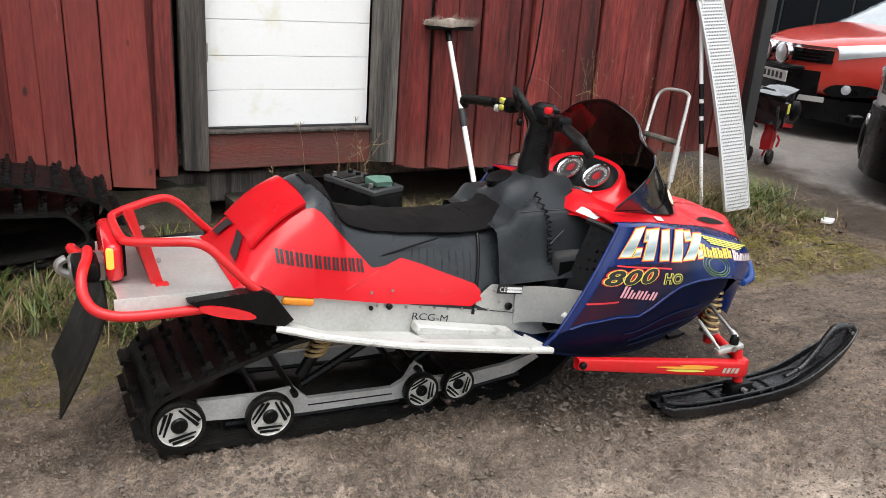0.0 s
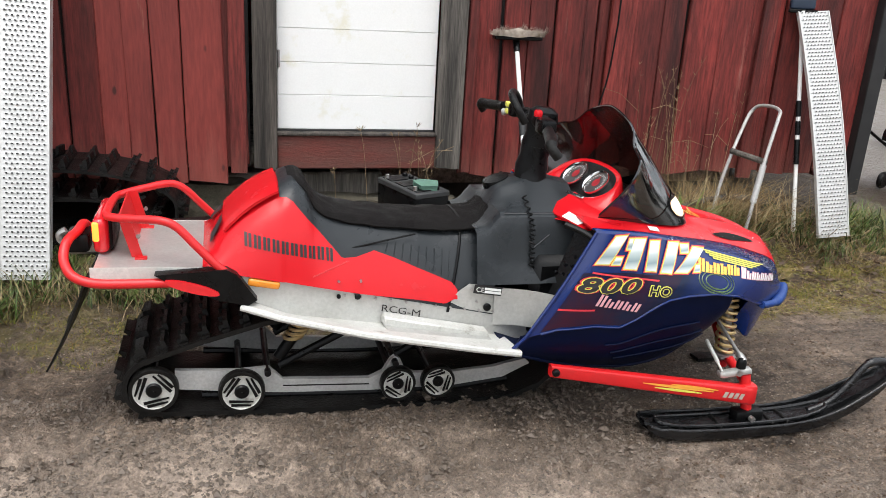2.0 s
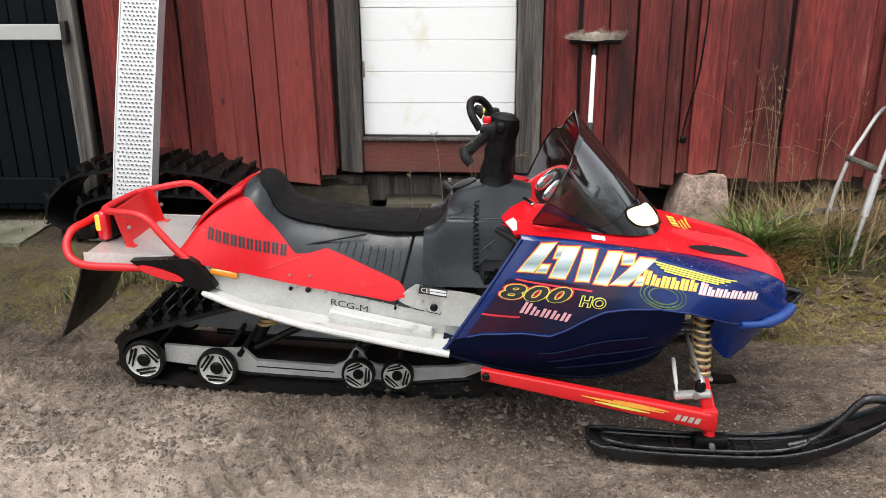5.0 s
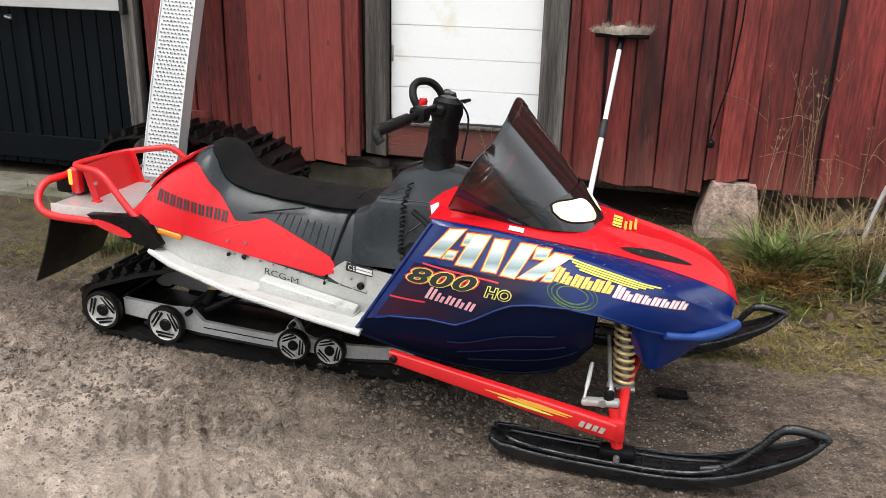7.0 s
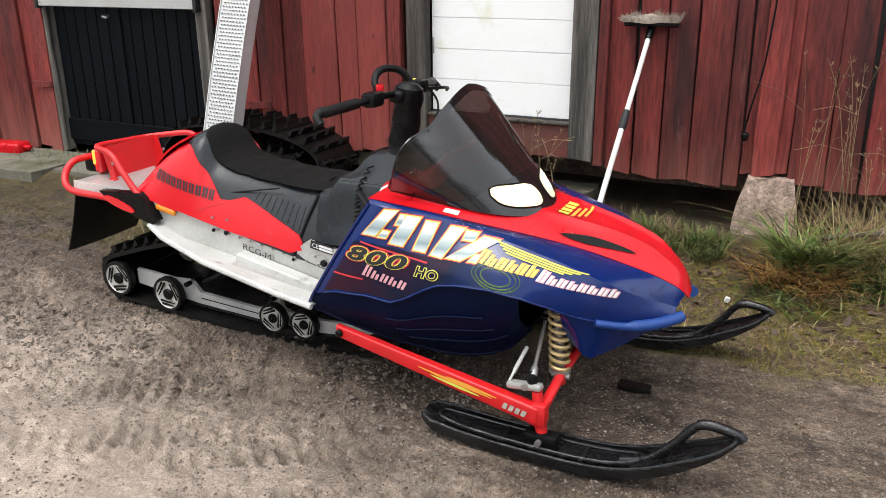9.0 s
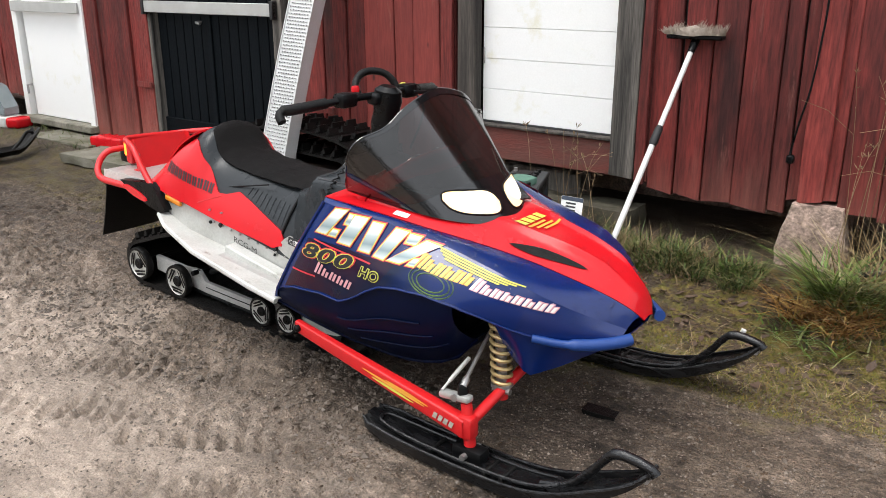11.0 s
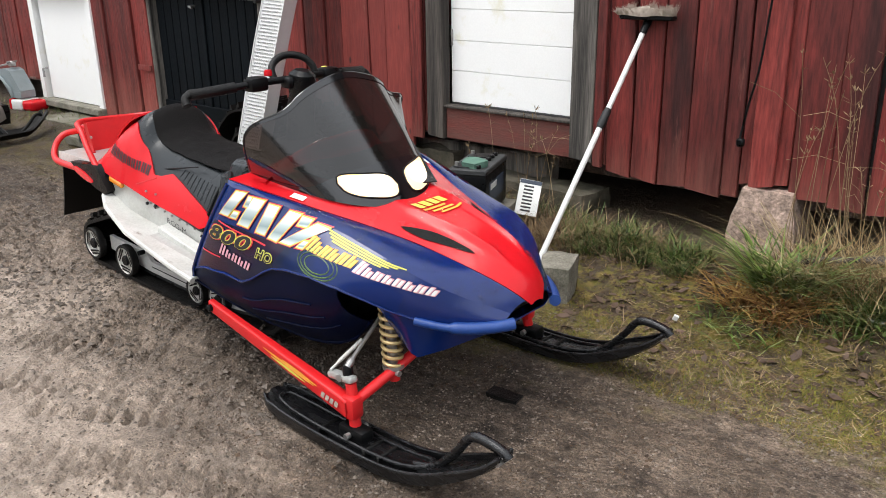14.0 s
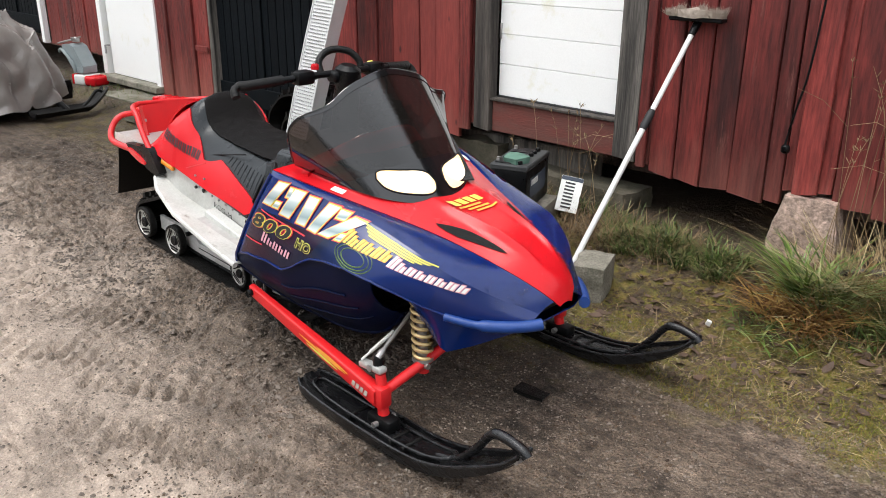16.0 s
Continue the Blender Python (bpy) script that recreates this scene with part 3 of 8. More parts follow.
def eased(pairs, x):
    """Smooth interpolation in a short table of (x, value)."""
    xs, ys = [p[0] for p in pairs], [p[1] for p in pairs]
    d = [(ys[min(i + 1, len(xs) - 1)] - ys[max(i - 1, 0)]) / (xs[min(i + 1, len(xs) - 1)] - xs[max(i - 1, 0)]) for i in range(len(xs))]
    if x <= xs[0]:
        return ys[0]
    if x >= xs[-1]:
        return ys[-1]
    i = max(k for k in range(len(xs) - 1) if xs[k] <= x)
    h = xs[i + 1] - xs[i]
    t = (x - xs[i]) / h
    return ((1 + 2 * t) * (1 - t) ** 2 * ys[i] + t * (1 - t) ** 2 * h * d[i] + t * t * (3 - 2 * t) * ys[i + 1] + t * t * (t - 1) * h * d[i + 1])


def prism_data(poly, y0, y1):
    """A polygon in x and z drawn out from y0 to y1."""
    n = len(poly)
    v = [Vector((x, y0, z)) for x, z in poly] + [Vector((x, y1, z)) for x, z in poly]
    f = [tuple(range(n)), tuple(range(2 * n - 1, n - 1, -1))] + [(i, (i + 1) % n, n + (i + 1) % n, n + i) for i in range(n)]
    return v, f


def lettering(body, size, shear=0.0, offset=0.0, spacing=1.0):
    """Flat letters of Blender's own font as vertices and faces, from the lower left corner."""
    cu = bpy.data.curves.new("letters", "FONT")
    cu.body, cu.size, cu.shear, cu.offset, cu.space_character, cu.resolution_u = body, size, shear, offset, spacing, 3
    ob = new("letters", cu)
    dg = bpy.context.evaluated_depsgraph_get()
    me = bpy.data.meshes.new_from_object(ob.evaluated_get(dg))
    v, f = [q.co.copy() for q in me.vertices], [tuple(p.vertices) for p in me.polygons]
    bpy.data.objects.remove(ob)
    bpy.data.meshes.remove(me)
    return v, f


# ---- ground ----
def step(a, b, x):
    t = min(max((x - a) / (b - a), 0), 1)
    return t * t * (3 - 2 * t)


# start, heading, length, half width, depth and spacing of tread marks in the mud
TREADS = [(1.27, 1.415, 0.54, 0.62, 0.055, 0.075, 0.066), (1.35, 1.20, 0.46, 1.0, 0.08, 0.034, 0.064), (1.7, 1.30, 0.5, 0.7, 0.07, 0.044, 0.066), (0.95, 1.43, 0.44, 0.9, 0.075, 0.030, 0.064),
          (0.3, 1.1, 0.40, 1.0, 0.07, 0.042, 0.066), (0.5, 1.65, 0.35, 0.9, 0.08, 0.036, 0.065), (0.1, 1.42, 0.37, 1.0, 0.08, 0.032, 0.066), (2.1, 1.75, 0.55, 0.8, 0.06, 0.014, 0.06), (-0.6, 1.4, 0.25, 1.1, 0.08, 0.028, 0.065)]


def ground_z(x, y, fine=True):
    """Flat yard that rises in a low bank to the barn."""
    bank = 0.12 * step(3.25, 3.95, y) * (1 - step(4.6, 5.4, x))
    if x < -0.9:
        bank = 0.08 * step(3.4, 3.75, y)
    z = bank + 0.025 * step(-0.2, -0.9, x) * step(1.2, 1.8, y) * (1 - step(2.6, 3.2, y))
    near = (1 - step(5, 9, abs(x - 1))) * (1 - step(4.2, 5, y)) * step(-2, -1, y)
    if near > 0 and fine:
        v = Vector((x, y, 0))
        z += near * (0.012 * noise.noise(v * 1.7) + 0.007 * noise.noise(v * 6) + 0.006 * max(0, noise.noise(v * 15)) + 0.003 * noise.noise(v * 32))
        # churned mud beside the vehicle and behind it
        churn = step(2.0, 1.5, x) * step(1.5, 1.8, y) * (1 - step(2.25, 2.5, y)) + 1.1 * step(0.2, -0.3, x) * step(1.6, 2.0, y) * (1 - step(3.0, 3.3, y))
        z += near * churn * (0.014 * abs(noise.noise(v * 9)) + 0.030 * max(0, noise.noise(Vector((x * 24, y * 12, 3)))) - 0.010)
        # hummocks of the grown bank
        z += near * step(2.95, 3.5, y) * (1 - step(3.95, 4.15, y)) * step(1.5, 2.0, x) * (0.030 * noise.noise(v * 4.5) + 0.016 * noise.noise(v * 13))
        # mud pressed up under and beside the drive track
        z += 0.060 * step(0.02, 0.25, x) * (1 - step(1.50, 1.80, x)) * step(1.84, 2.14, y) * (1 - step(2.64, 2.94, y))
        # torn clods in streaks
        torn = step(-0.02, 0.22, noise.noise(Vector((x * 2.2 - y * 1.2, y * 4.5 + x * 1.0, 11)))) * (1 - step(2.05, 2.25, y)) + 0.5 * churn
        z += near * torn * (0.030 * max(0, noise.noise(v * 22)) + 0.015 * noise.noise(v * 38))
        # tread marks of tyres and belts that turned here
        for px, py, turn, long, wide, deep, pitch_ in TREADS:
            c, s = math.cos(turn), math.sin(turn)
            u, w = (x - px) * c + (y - py) * s, (y - py) * c - (x - px) * s
            d = abs(w) / wide
            if d < 1 and 0 < u < long:
                z -= deep * (1 - d ** 4) * max(0, math.sin((u + 0.25 * w) * 2 * math.pi / pitch_)) * (0.62 + 0.7 * noise.noise(Vector((u * 5, px * 7, 1))))
    return z


def spread(a, b, fine, far, grow):
    mid = list(np.arange(a, b, fine))
    out, d, q = [], fine, b
    while q < far:
        out.append(q)
        d *= grow
        q += d
    left, d, q = [], fine, a
    while q > -far:
        d *= grow
        q -= d
        left.append(q)
    return left[::-1] + mid + out


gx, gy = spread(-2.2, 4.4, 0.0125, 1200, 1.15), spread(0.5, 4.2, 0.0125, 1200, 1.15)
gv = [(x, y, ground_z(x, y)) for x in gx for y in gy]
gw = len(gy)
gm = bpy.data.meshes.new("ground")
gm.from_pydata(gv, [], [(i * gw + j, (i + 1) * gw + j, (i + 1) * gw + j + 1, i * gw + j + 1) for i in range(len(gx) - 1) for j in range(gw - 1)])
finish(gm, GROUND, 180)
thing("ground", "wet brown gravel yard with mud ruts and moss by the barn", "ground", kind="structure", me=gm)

# ---- barn ----
WALL, TOP = 4.13, 3.1


def set_piece(name, me, label, category):
    return thing(name, label, category, kind="structure", me=me)


def plank_mesh(width, low, high, thick, seed, mat):
    """A sawn board with a slightly uneven lower end and edges."""
    rnd = random.Random(seed)
    zs = [low, low + 0.25, low + 0.8, low + 1.6, high]
    verts, faces = [], []
    tilt = rnd.uniform(-0.012, 0.012)
    for i, z in enumerate(zs):
        w = width / 2 + rnd.uniform(-0.003, 0.002)
        dz = tilt if i == 0 else 0
        verts += [(-w, 0.004, z - dz), (-w + 0.004, 0, z - dz), (w - 0.004, 0, z + dz), (w, 0.004, z + dz), (w, thick, z + dz), (-w, thick, z - dz)]
    for i in range(len(zs) - 1):
        for k in range(6):
            m = (k + 1) % 6
            faces.append((i * 6 + k, i * 6 + m, i * 6 + 6 + m, i * 6 + 6 + k))
    faces += [tuple(range(6)), tuple(range(len(zs) * 6 - 6, len(zs) * 6))]
    return mesh(verts, faces, mat, 30)


def boarding(wall, x0, x1, low, seed, mat=BARN_RED, high=TOP, wide=(0.11, 0.2), proud=0.016):
    """Boards side by side with every second one laid over the joints of its neighbours."""
    rnd = random.Random(seed)
    x, i = x0, 0
    while x < x1 - 0.02:
        w = min(rnd.uniform(*wide), x1 - x)
        if x1 - x - w < 0.06:
            w = x1 - x
        y = WALL - (proud if rnd.random() < 0.4 else 0.0) + rnd.uniform(-0.003, 0.003)
        lo = low + rnd.uniform(-0.015, 0.02)
        ob = part("plank", plank_mesh(w - 0.004, lo, high, 0.025, seed * 100 + i, mat), wall, at=pose(x + w / 2, y, 0, 0, 0, rnd.uniform(-0.6, 0.6)))
        x += w
        i += 1


wall = set_piece("wall_north", box(0.1, 0.1, TOP - 0.6, BLACK_TRIM, 0, (0.55, WALL + 0.22, 0.6 + (TOP - 0.6) / 2)), "weathered dark red vertical boards of an old barn", "wall")
def laid(wall, edges, low, seed, mat):
    """Boards between given edges; each has its own set-back and lean."""
    rnd = random.Random(seed)
    for i, (x0, x1) in enumerate(zip(edges[:-1], edges[1:])):
        y = WALL - (0.010 if i % 2 else 0.0) + rnd.uniform(-0.004, 0.004)
        me = plank_mesh(x1 - x0 - 0.0045, low + rnd.uniform(-0.016, 0.016), TOP, 0.025, seed * 100 + i, mat)
        part("plank", me, wall, at=pose((x0 + x1) / 2, y, 0, 0, rnd.uniform(-0.9, 0.1), rnd.uniform(-0.6, 0.6)))


laid(wall, (-0.74, -0.56, -0.42, -0.32, -0.21, -0.06), 0.345, 1, BARN_DARK)
laid(wall, (-0.06, 0.07, 0.20, 0.345, 0.55), 0.335, 7, BARN_PALE)
laid(wall, (0.54, 0.66), 0.42, 8, BARN_RED)
laid(wall, (1.80, 1.875), 0.40, 9, BARN_RED)
laid(wall, (1.87, 2.015, 2.158, 2.31, 2.48, 2.565), 0.355, 2, BARN_DARK)
laid(wall, (2.565, 2.63, 2.79), 0.43, 10, BARN_RED)
laid(wall, (2.79, 2.965, 3.11, 3.33, 3.52, 3.74, 3.92, 4.12, 4.36), 0.395, 3, BARN_DARK)
boarding(wall, -3.24, -2.38, 0.10, 4, BARN_DARK, wide=(0.16, 0.3))
boarding(wall, -5.78, -4.44, 0.33, 5, BARN_DARK)
# cover boards proud of the wall
for x, w, lo, sd in ((0.60, 0.085, 0.40, 61), (2.676, 0.112, 0.43, 62), (1.835, 0.05, 0.40, 63), (-2.37, 0.11, 0.10, 64), (3.62, 0.10, 0.36, 65)):
    part("cover_board", plank_mesh(w, lo, TOP, 0.022, sd, BARN_RED), wall, at=pose(x, WALL - 0.036, 0))
# backing behind the boards, so that no light leaks through the joints
for x0, x1, lo in ((-0.70, 0.66, 0.42), (1.80, 4.36, 0.46), (-3.26, -2.38, 0.16), (-5.80, -4.44, 0.4), (-9.0, -7.6, 0.4)):
    part("backing", box(x1 - x0, 0.03, TOP - lo, BLACK_TRIM, 0, ((x0 + x1) / 2, WALL + 0.06, (TOP + lo) / 2)), wall)
boarding(wall, -9.0, -7.6, 0.35, 6)
set_piece("wall_east", box(0.1, 5.9, TOP - 0.3, BARN_RED, 0, (4.40, WALL + 0.08 + 2.95, 0.3 + (TOP - 0.3) / 2)), "dark red boarded end wall of the barn", "wall")
set_piece("wall_west", box(0.1, 5.9, TOP, BARN_RED, 0, (-9.05, WALL + 0.08 + 2.95, TOP / 2)), "dark red boarded end wall of the barn", "wall")
set_piece("wall_south", box(13.6, 0.1, TOP, BARN_RED, 0, (-2.32, WALL + 6.1, TOP / 2)), "dark red boarded back wall of the barn", "wall")
set_piece("floor", box(13.2, 5.85, 0.06, BARE_WOOD, 0, (-2.32, WALL + 3.06, 0.44)), "bare wooden barn floor above a crawl space", "floor")
set_piece("ceiling", box(14.0, 6.6, 0.08, ROOF, 0, (-2.32, WALL + 2.9, TOP + 0.05)), "dark underside of the barn roof", "ceiling")
roof_me = mesh(*prism_data([(-9.5, TOP + 0.1), (4.9, TOP + 0.1), (4.9, TOP + 0.22), (-9.5, TOP + 0.22)], WALL - 0.4, WALL + 6.5), ROOF)
set_piece("roof", roof_me, "dark felt barn roof", "roof")
set_piece("corner_trim", box(0.10, 0.12, TOP - 0.25, BLACK_TRIM, 0.006, (4.405, WALL - 0.005, 0.25 + (TOP - 0.25) / 2)), "black painted corner board of the barn", "trim")
set_piece("sill_beam", box(2.4, 0.14, 0.16, BARE_WOOD, 0.012, (0.2, WALL + 0.24, 0.27)), "old dark timber sill in the crawl space", "beam")
set_piece("foundation", box(13.0, 0.2, 0.5, STONE, 0.03, (-2.4, WALL + 0.9, 0.18)), "dark stone foundation deep under the barn", "foundation")


# white side door
def white_door():
    d = thing("door_1", "white painted panelled barn door, closed", "door", kind="structure")
    y = WALL + 0.05
    part("leaf", box(0.862, 0.04, 2.0, DOOR_WHITE, 0.002, (1.231, y + 0.03, 1.62)), d)
    for z0, z1 in ((0.622, 0.8035), (0.806, 0.9735), (0.976, 1.1465), (1.149, 1.3195), (1.322, 1.4915), (1.494, 2.6)):
        part("panel", box(0.852, 0.012, z1 - z0, DOOR_WHITE, 0.0015, (1.231, y + 0.006, (z0 + z1) / 2)), d)
    part("drip_edge", box(0.87, 0.03, 0.018, BLACK_TRIM, 0.003, (1.231, y + 0.008, 0.612)), d, "dark drip edge")
    part("hinge", box(0.012, 0.014, 0.09, STEEL, 0.003, (0.812, y - 0.004, 0.99)), d)
    for x, w, wood in ((0.737, 0.122, OLD_WOOD), (1.733, 0.135, BARE_WOOD)):
        part("jamb", plank_mesh(w, 0.42, 2.75, 0.07, int(x * 100), wood), d, "grey weathered bare wood jamb", at=pose(x, WALL - 0.03, 0))
    part("sill", box(0.866, 0.06, 0.185, SILL_RED, 0.006, (1.231, WALL + 0.03, 0.505)), d, "worn red sill board")
    part("sill_lip", box(0.866, 0.075, 0.014, OLD_WOOD, 0.003, (1.231, WALL + 0.018, 0.604)), d)
    part("lintel", box(1.15, 0.07, 0.14, BARE_WOOD, 0.006, (1.231, WALL + 0.0, 2.70)), d)


def dark_door(name, x0, x1, low, bar, label):
    d = thing(name, label, "door", kind="structure")
    n = max(4, int((x1 - x0) / 0.1))
    w = (x1 - x0) / n
    for i in range(n):
        part("board", box(w - 0.006, 0.03, 2.5 - low, DOOR_DARK, 0.004, (x0 + (i + 0.5) * w, WALL + 0.045, (2.5 + low) / 2)), d)
    part("foot_board", box(x1 - x0, 0.02, 0.16, DOOR_DARK, 0.004, ((x0 + x1) / 2, WALL + 0.02, low + 0.12)), d)
    part("middle_strip", box(0.05, 0.02, 2.2 - low, DOOR_DARK, 0.004, ((x0 + x1) / 2 - 0.05, WALL + 0.022, (2.2 + low) / 2 + 0.15)), d)
    for x in (x0 - 0.045, x1 + 0.045):
        part("jamb", plank_mesh(0.09, low - 0.05, 2.6, 0.07, int(abs(x) * 77), BARE_WOOD), d, at=pose(x, WALL - 0.025, 0))
    part("lintel", box(x1 - x0 + 0.2, 0.06, 0.12, BARE_WOOD, 0.005, ((x0 + x1) / 2, WALL, 2.56)), d)
    if bar:
        part("locking_bar", box(x1 - x0 + 0.12, 0.02, 0.085, BAR_GREY, 0.004, ((x0 + x1) / 2, WALL - 0.052, bar)), d, "pale grey steel locking bar")
        for x in (x0 - 0.045, x1 + 0.045):
            part("bracket", box(0.03, 0.05, 0.12, BLACK_TRIM, 0.004, (x, WALL - 0.05, bar)), d)
        part("handle", tube(smooth_path([(-1.72, WALL + 0.03, 1.10), (-1.72, WALL - 0.02, 1.10), (-1.67, WALL - 0.025, 1.09)]), 0.009, STEEL, 8), d)
    return d


white_door()
dark_door("door_2", -2.26, -0.885, 0.15, 1.205, "black-green boarded double door with a grey locking bar")
dark_door("door_4", -7.55, -5.88, 0.42, 0, "black boarded barn door with white trim")
d3 = thing("door_3", "white boarded door with a grey locking bar and small window", "door", kind="structure")
part("leaf", box(1.0, 0.04, 2.3, DOOR_WHITE, 0.004, (-3.80, WALL + 0.03, 1.33)), d3)
for x in (-4.38, -3.27):
    part("jamb", box(0.085, 0.07, 2.4, DOOR_WHITE, 0.005, (x, WALL, 1.36)), d3)
part("threshold", box(1.2, 0.14, 0.06, CONCRETE, 0.008, (-3.82, WALL - 0.03, 0.145)), d3)
part("locking_bar", box(1.12, 0.02, 0.09, BAR_GREY, 0.004, (-3.82, WALL - 0.05, 1.17)), d3, "grey steel locking bar")
part("latch", tube([(-4.29, WALL - 0.005, 0.46), (-4.29, WALL - 0.05, 0.46), (-4.29, WALL - 0.05, 0.38)], 0.011, STEEL, 8), d3)
part("pane", box(0.34, 0.012, 0.3, CAR_GLASS, 0.003, (-3.72, WALL + 0.006, 1.38)), d3, "small dark window pane")
part("trim", box(0.09, 0.06, 2.3, DOOR_WHITE, 0.005, (-5.83, WALL - 0.035, 1.5)), bpy.data.objects["door_4"], "white painted trim")
# hinge straps on the red boards
for x, z in ((-2.41, 0.60), (-0.40, 0.58)):
    set_piece("hinge_strap", box(0.2, 0.012, 0.045, BARN_RED, 0.003, (x, WALL - 0.05, z)), "painted-over red hinge strap", "hinge")


def uneven_block(sx, sy, sz, seed, amount, mat, cuts=5):
    bm = bmesh.new()
    bmesh.ops.create_cube(bm, size=1)
    bmesh.ops.subdivide_edges(bm, edges=bm.edges[:], cuts=cuts, use_grid_fill=True)
    for v in bm.verts:
        v.co = Vector((v.co.x * sx, v.co.y * sy, v.co.z * sz))
        s = Vector((seed * 7.3, seed, 0))
        v.co += v.co.normalized() * amount * (noise.noise(v.co * 5 + s) + 0.6 * noise.noise(v.co * 14 + s))
    return from_bm(bm, mat, 60)


corner_stone = uneven_block(0.31, 0.26, 0.36, 4, 0.022, STONE, 12)
for v in corner_stone.vertices:
    up = (v.co.z + 0.18) / 0.36
    v.co.x = v.co.x * (1 - 0.30 * max(0, up) ** 2.0) + 0.012 * up
thing("foundation_stone", "rough pinkish granite block under the barn boards", "stone", pose(2.702, 4.19, 0.245, 0, 0, 4), kind="structure", me=corner_stone)
thing("foundation_stone", "rough dark granite block under the boards", "stone", pose(0.55, 4.34, 0.16), kind="structure", me=uneven_block(0.5, 0.3, 0.30, 5, 0.04, DARK_STONE, 9))
thing("foundation_stone", "flat dark mossy stone step below the white door", "stone", pose(1.35, 4.20, 0.17), kind="structure", me=uneven_block(0.86, 0.24, 0.13, 8, 0.045, DARK_STONE, 8))


# ---- things along the wall ----
def dimpled_ramp(width, length, rail, group):
    """A folded aluminium ramp with rows of raised grip holes."""
    r = thing("loading_ramp", "pale aluminium loading ramp with rows of punched grips, leaning on boards", "ramp", group=group)
    bow = lambda s: 0.035 * math.sin(math.pi * s)
    part("deck", sheet(lambda u, v: ((u - 0.5) * width, -bow(v), v * length), 2, 14, RAMP_ALU, 0.004), r)
    for s in (-1, 1):
        part("side_rail", sheet(lambda u, v: (s * width / 2, -bow(v) + u * rail - 0.008, v * length), 2, 14, RAMP_ALU, 0.005), r)
        part("rail_flange", sheet(lambda u, v: (s * (width / 2 - 0.022 * u), -bow(v) + rail - 0.008, v * length), 1, 14, RAMP_ALU, 0.004), r)
    ring = [(0.0065, 0.0), (0.0056, -0.005), (0.004, -0.0055), (0.0035, 0.001)]
    data = []
    rows, cols = int(length / 0.0215), max(3, int((width - 0.03) / 0.0205))
    for i in range(rows):
        z = 0.02 + i * 0.0215
        for k in range(cols):
            x = -width / 2 + 0.024 + k * (width - 0.048) / (cols - 1) + (0.0045 if i % 2 else -0.0045)
            v, f = [], []
            for rr, h in ring:
                for a in range(6):
                    v.append(Vector((x + rr * 1.25 * math.cos(a * math.pi / 3), h - bow(z / length), z + rr * math.sin(a * math.pi / 3))))
            for q in range(3):
                for a in range(6):
                    f.append((q * 6 + a, q * 6 + (a + 1) % 6, q * 6 + 6 + (a + 1) % 6, q * 6 + 6 + a))
            data.append((v, f))
    part("grip", mesh(*join_data(*data), RAMP_ALU), r)["kind"] = "stuff"
    dots = []
    for i in range(rows):
        z = 0.02 + i * 0.0215
        for k in range(cols):
            x = -width / 2 + 0.024 + k * (width - 0.048) / (cols - 1) + (0.0045 if i % 2 else -0.0045)
            dots.append(([Vector((x + 0.0056 * math.cos(a * math.pi / 3), -0.0066 - bow(z / length), z + 0.0042 * math.sin(a * math.pi / 3))) for a in range(6)], [tuple(range(6))]))
    part("hole", mesh(*join_data(*dots), BLACK_TRIM), r, "dark punched holes")["kind"] = "stuff"
    return r


r1 = dimpled_ramp(0.20, 2.05, 0.10, "loading ramps")
r1.matrix_basis = pose(-0.34, 3.47, 0.07, -18.0, 3.0, 3)
r2 = dimpled_ramp(0.20, 1.32, 0.022, "loading ramps")
r2["label"] = "short white-painted loading ramp with punched grips leaning on red boards"
r2.matrix_basis = pose(3.945, 3.60, 0.13, -20.5, -3.6, 0)


def push_broom():
    top, foot = Vector((2.076, 4.10, 1.135)), Vector((1.992, 3.30, 0.055))
    b = thing("push_broom", "worn push broom with a white pole standing upside down against boards", "broom")
    mid = foot.lerp(top, 0.60)
    part("pole", tube([foot, mid], 0.0135, WHITE_POLE, 12), b)
    part("upper_pole", tube([mid, foot.lerp(top, 0.965)], 0.0125, WHITE_POLE, 12), b)
    part("collar", tube([foot.lerp(top, 0.575), foot.lerp(top, 0.59), foot.lerp(top, 0.635), foot.lerp(top, 0.65)], [0.016, 0.02, 0.019, 0.015], BLACK_TRIM, 12), b, "dark grey twist collar")
    part("socket", tube([foot.lerp(top, 0.945), top], [0.017, 0.02], BLACK_PLASTIC, 12), b)
    part("head", box(0.27, 0.06, 0.022, BLACK_PLASTIC, 0.006, (2.078, 4.085, 1.147)), b)
    rnd = random.Random(4)
    data = []
    for i in range(1500):
        x, y = 2.078 + rnd.uniform(-0.14, 0.14), 4.078 + rnd.uniform(-0.03, 0.026)
        wild = noise.noise(Vector((x * 30, y * 30, 2)))
        d = Vector((rnd.gauss(0, 0.012) + 0.05 * wild, rnd.gauss(-0.012, 0.012), rnd.uniform(0.012, 0.05) * (1 + 0.9 * wild)))
        s = Vector((0.0022, 0.0015, 0))
        p = Vector((x, y, 1.157))
        data.append(([p - s, p + s, p + d], [(0, 1, 2)]))
    ob = part("bristle", mesh(*join_data(*data), BRISTLE), b, "matted pale fibres")
    ob["kind"] = "stuff"
    part("bristle_bed", uneven_block(0.27, 0.058, 0.026, 9, 0.03, BRISTLE, 9), b, at=pose(2.078, 4.078, 1.172))


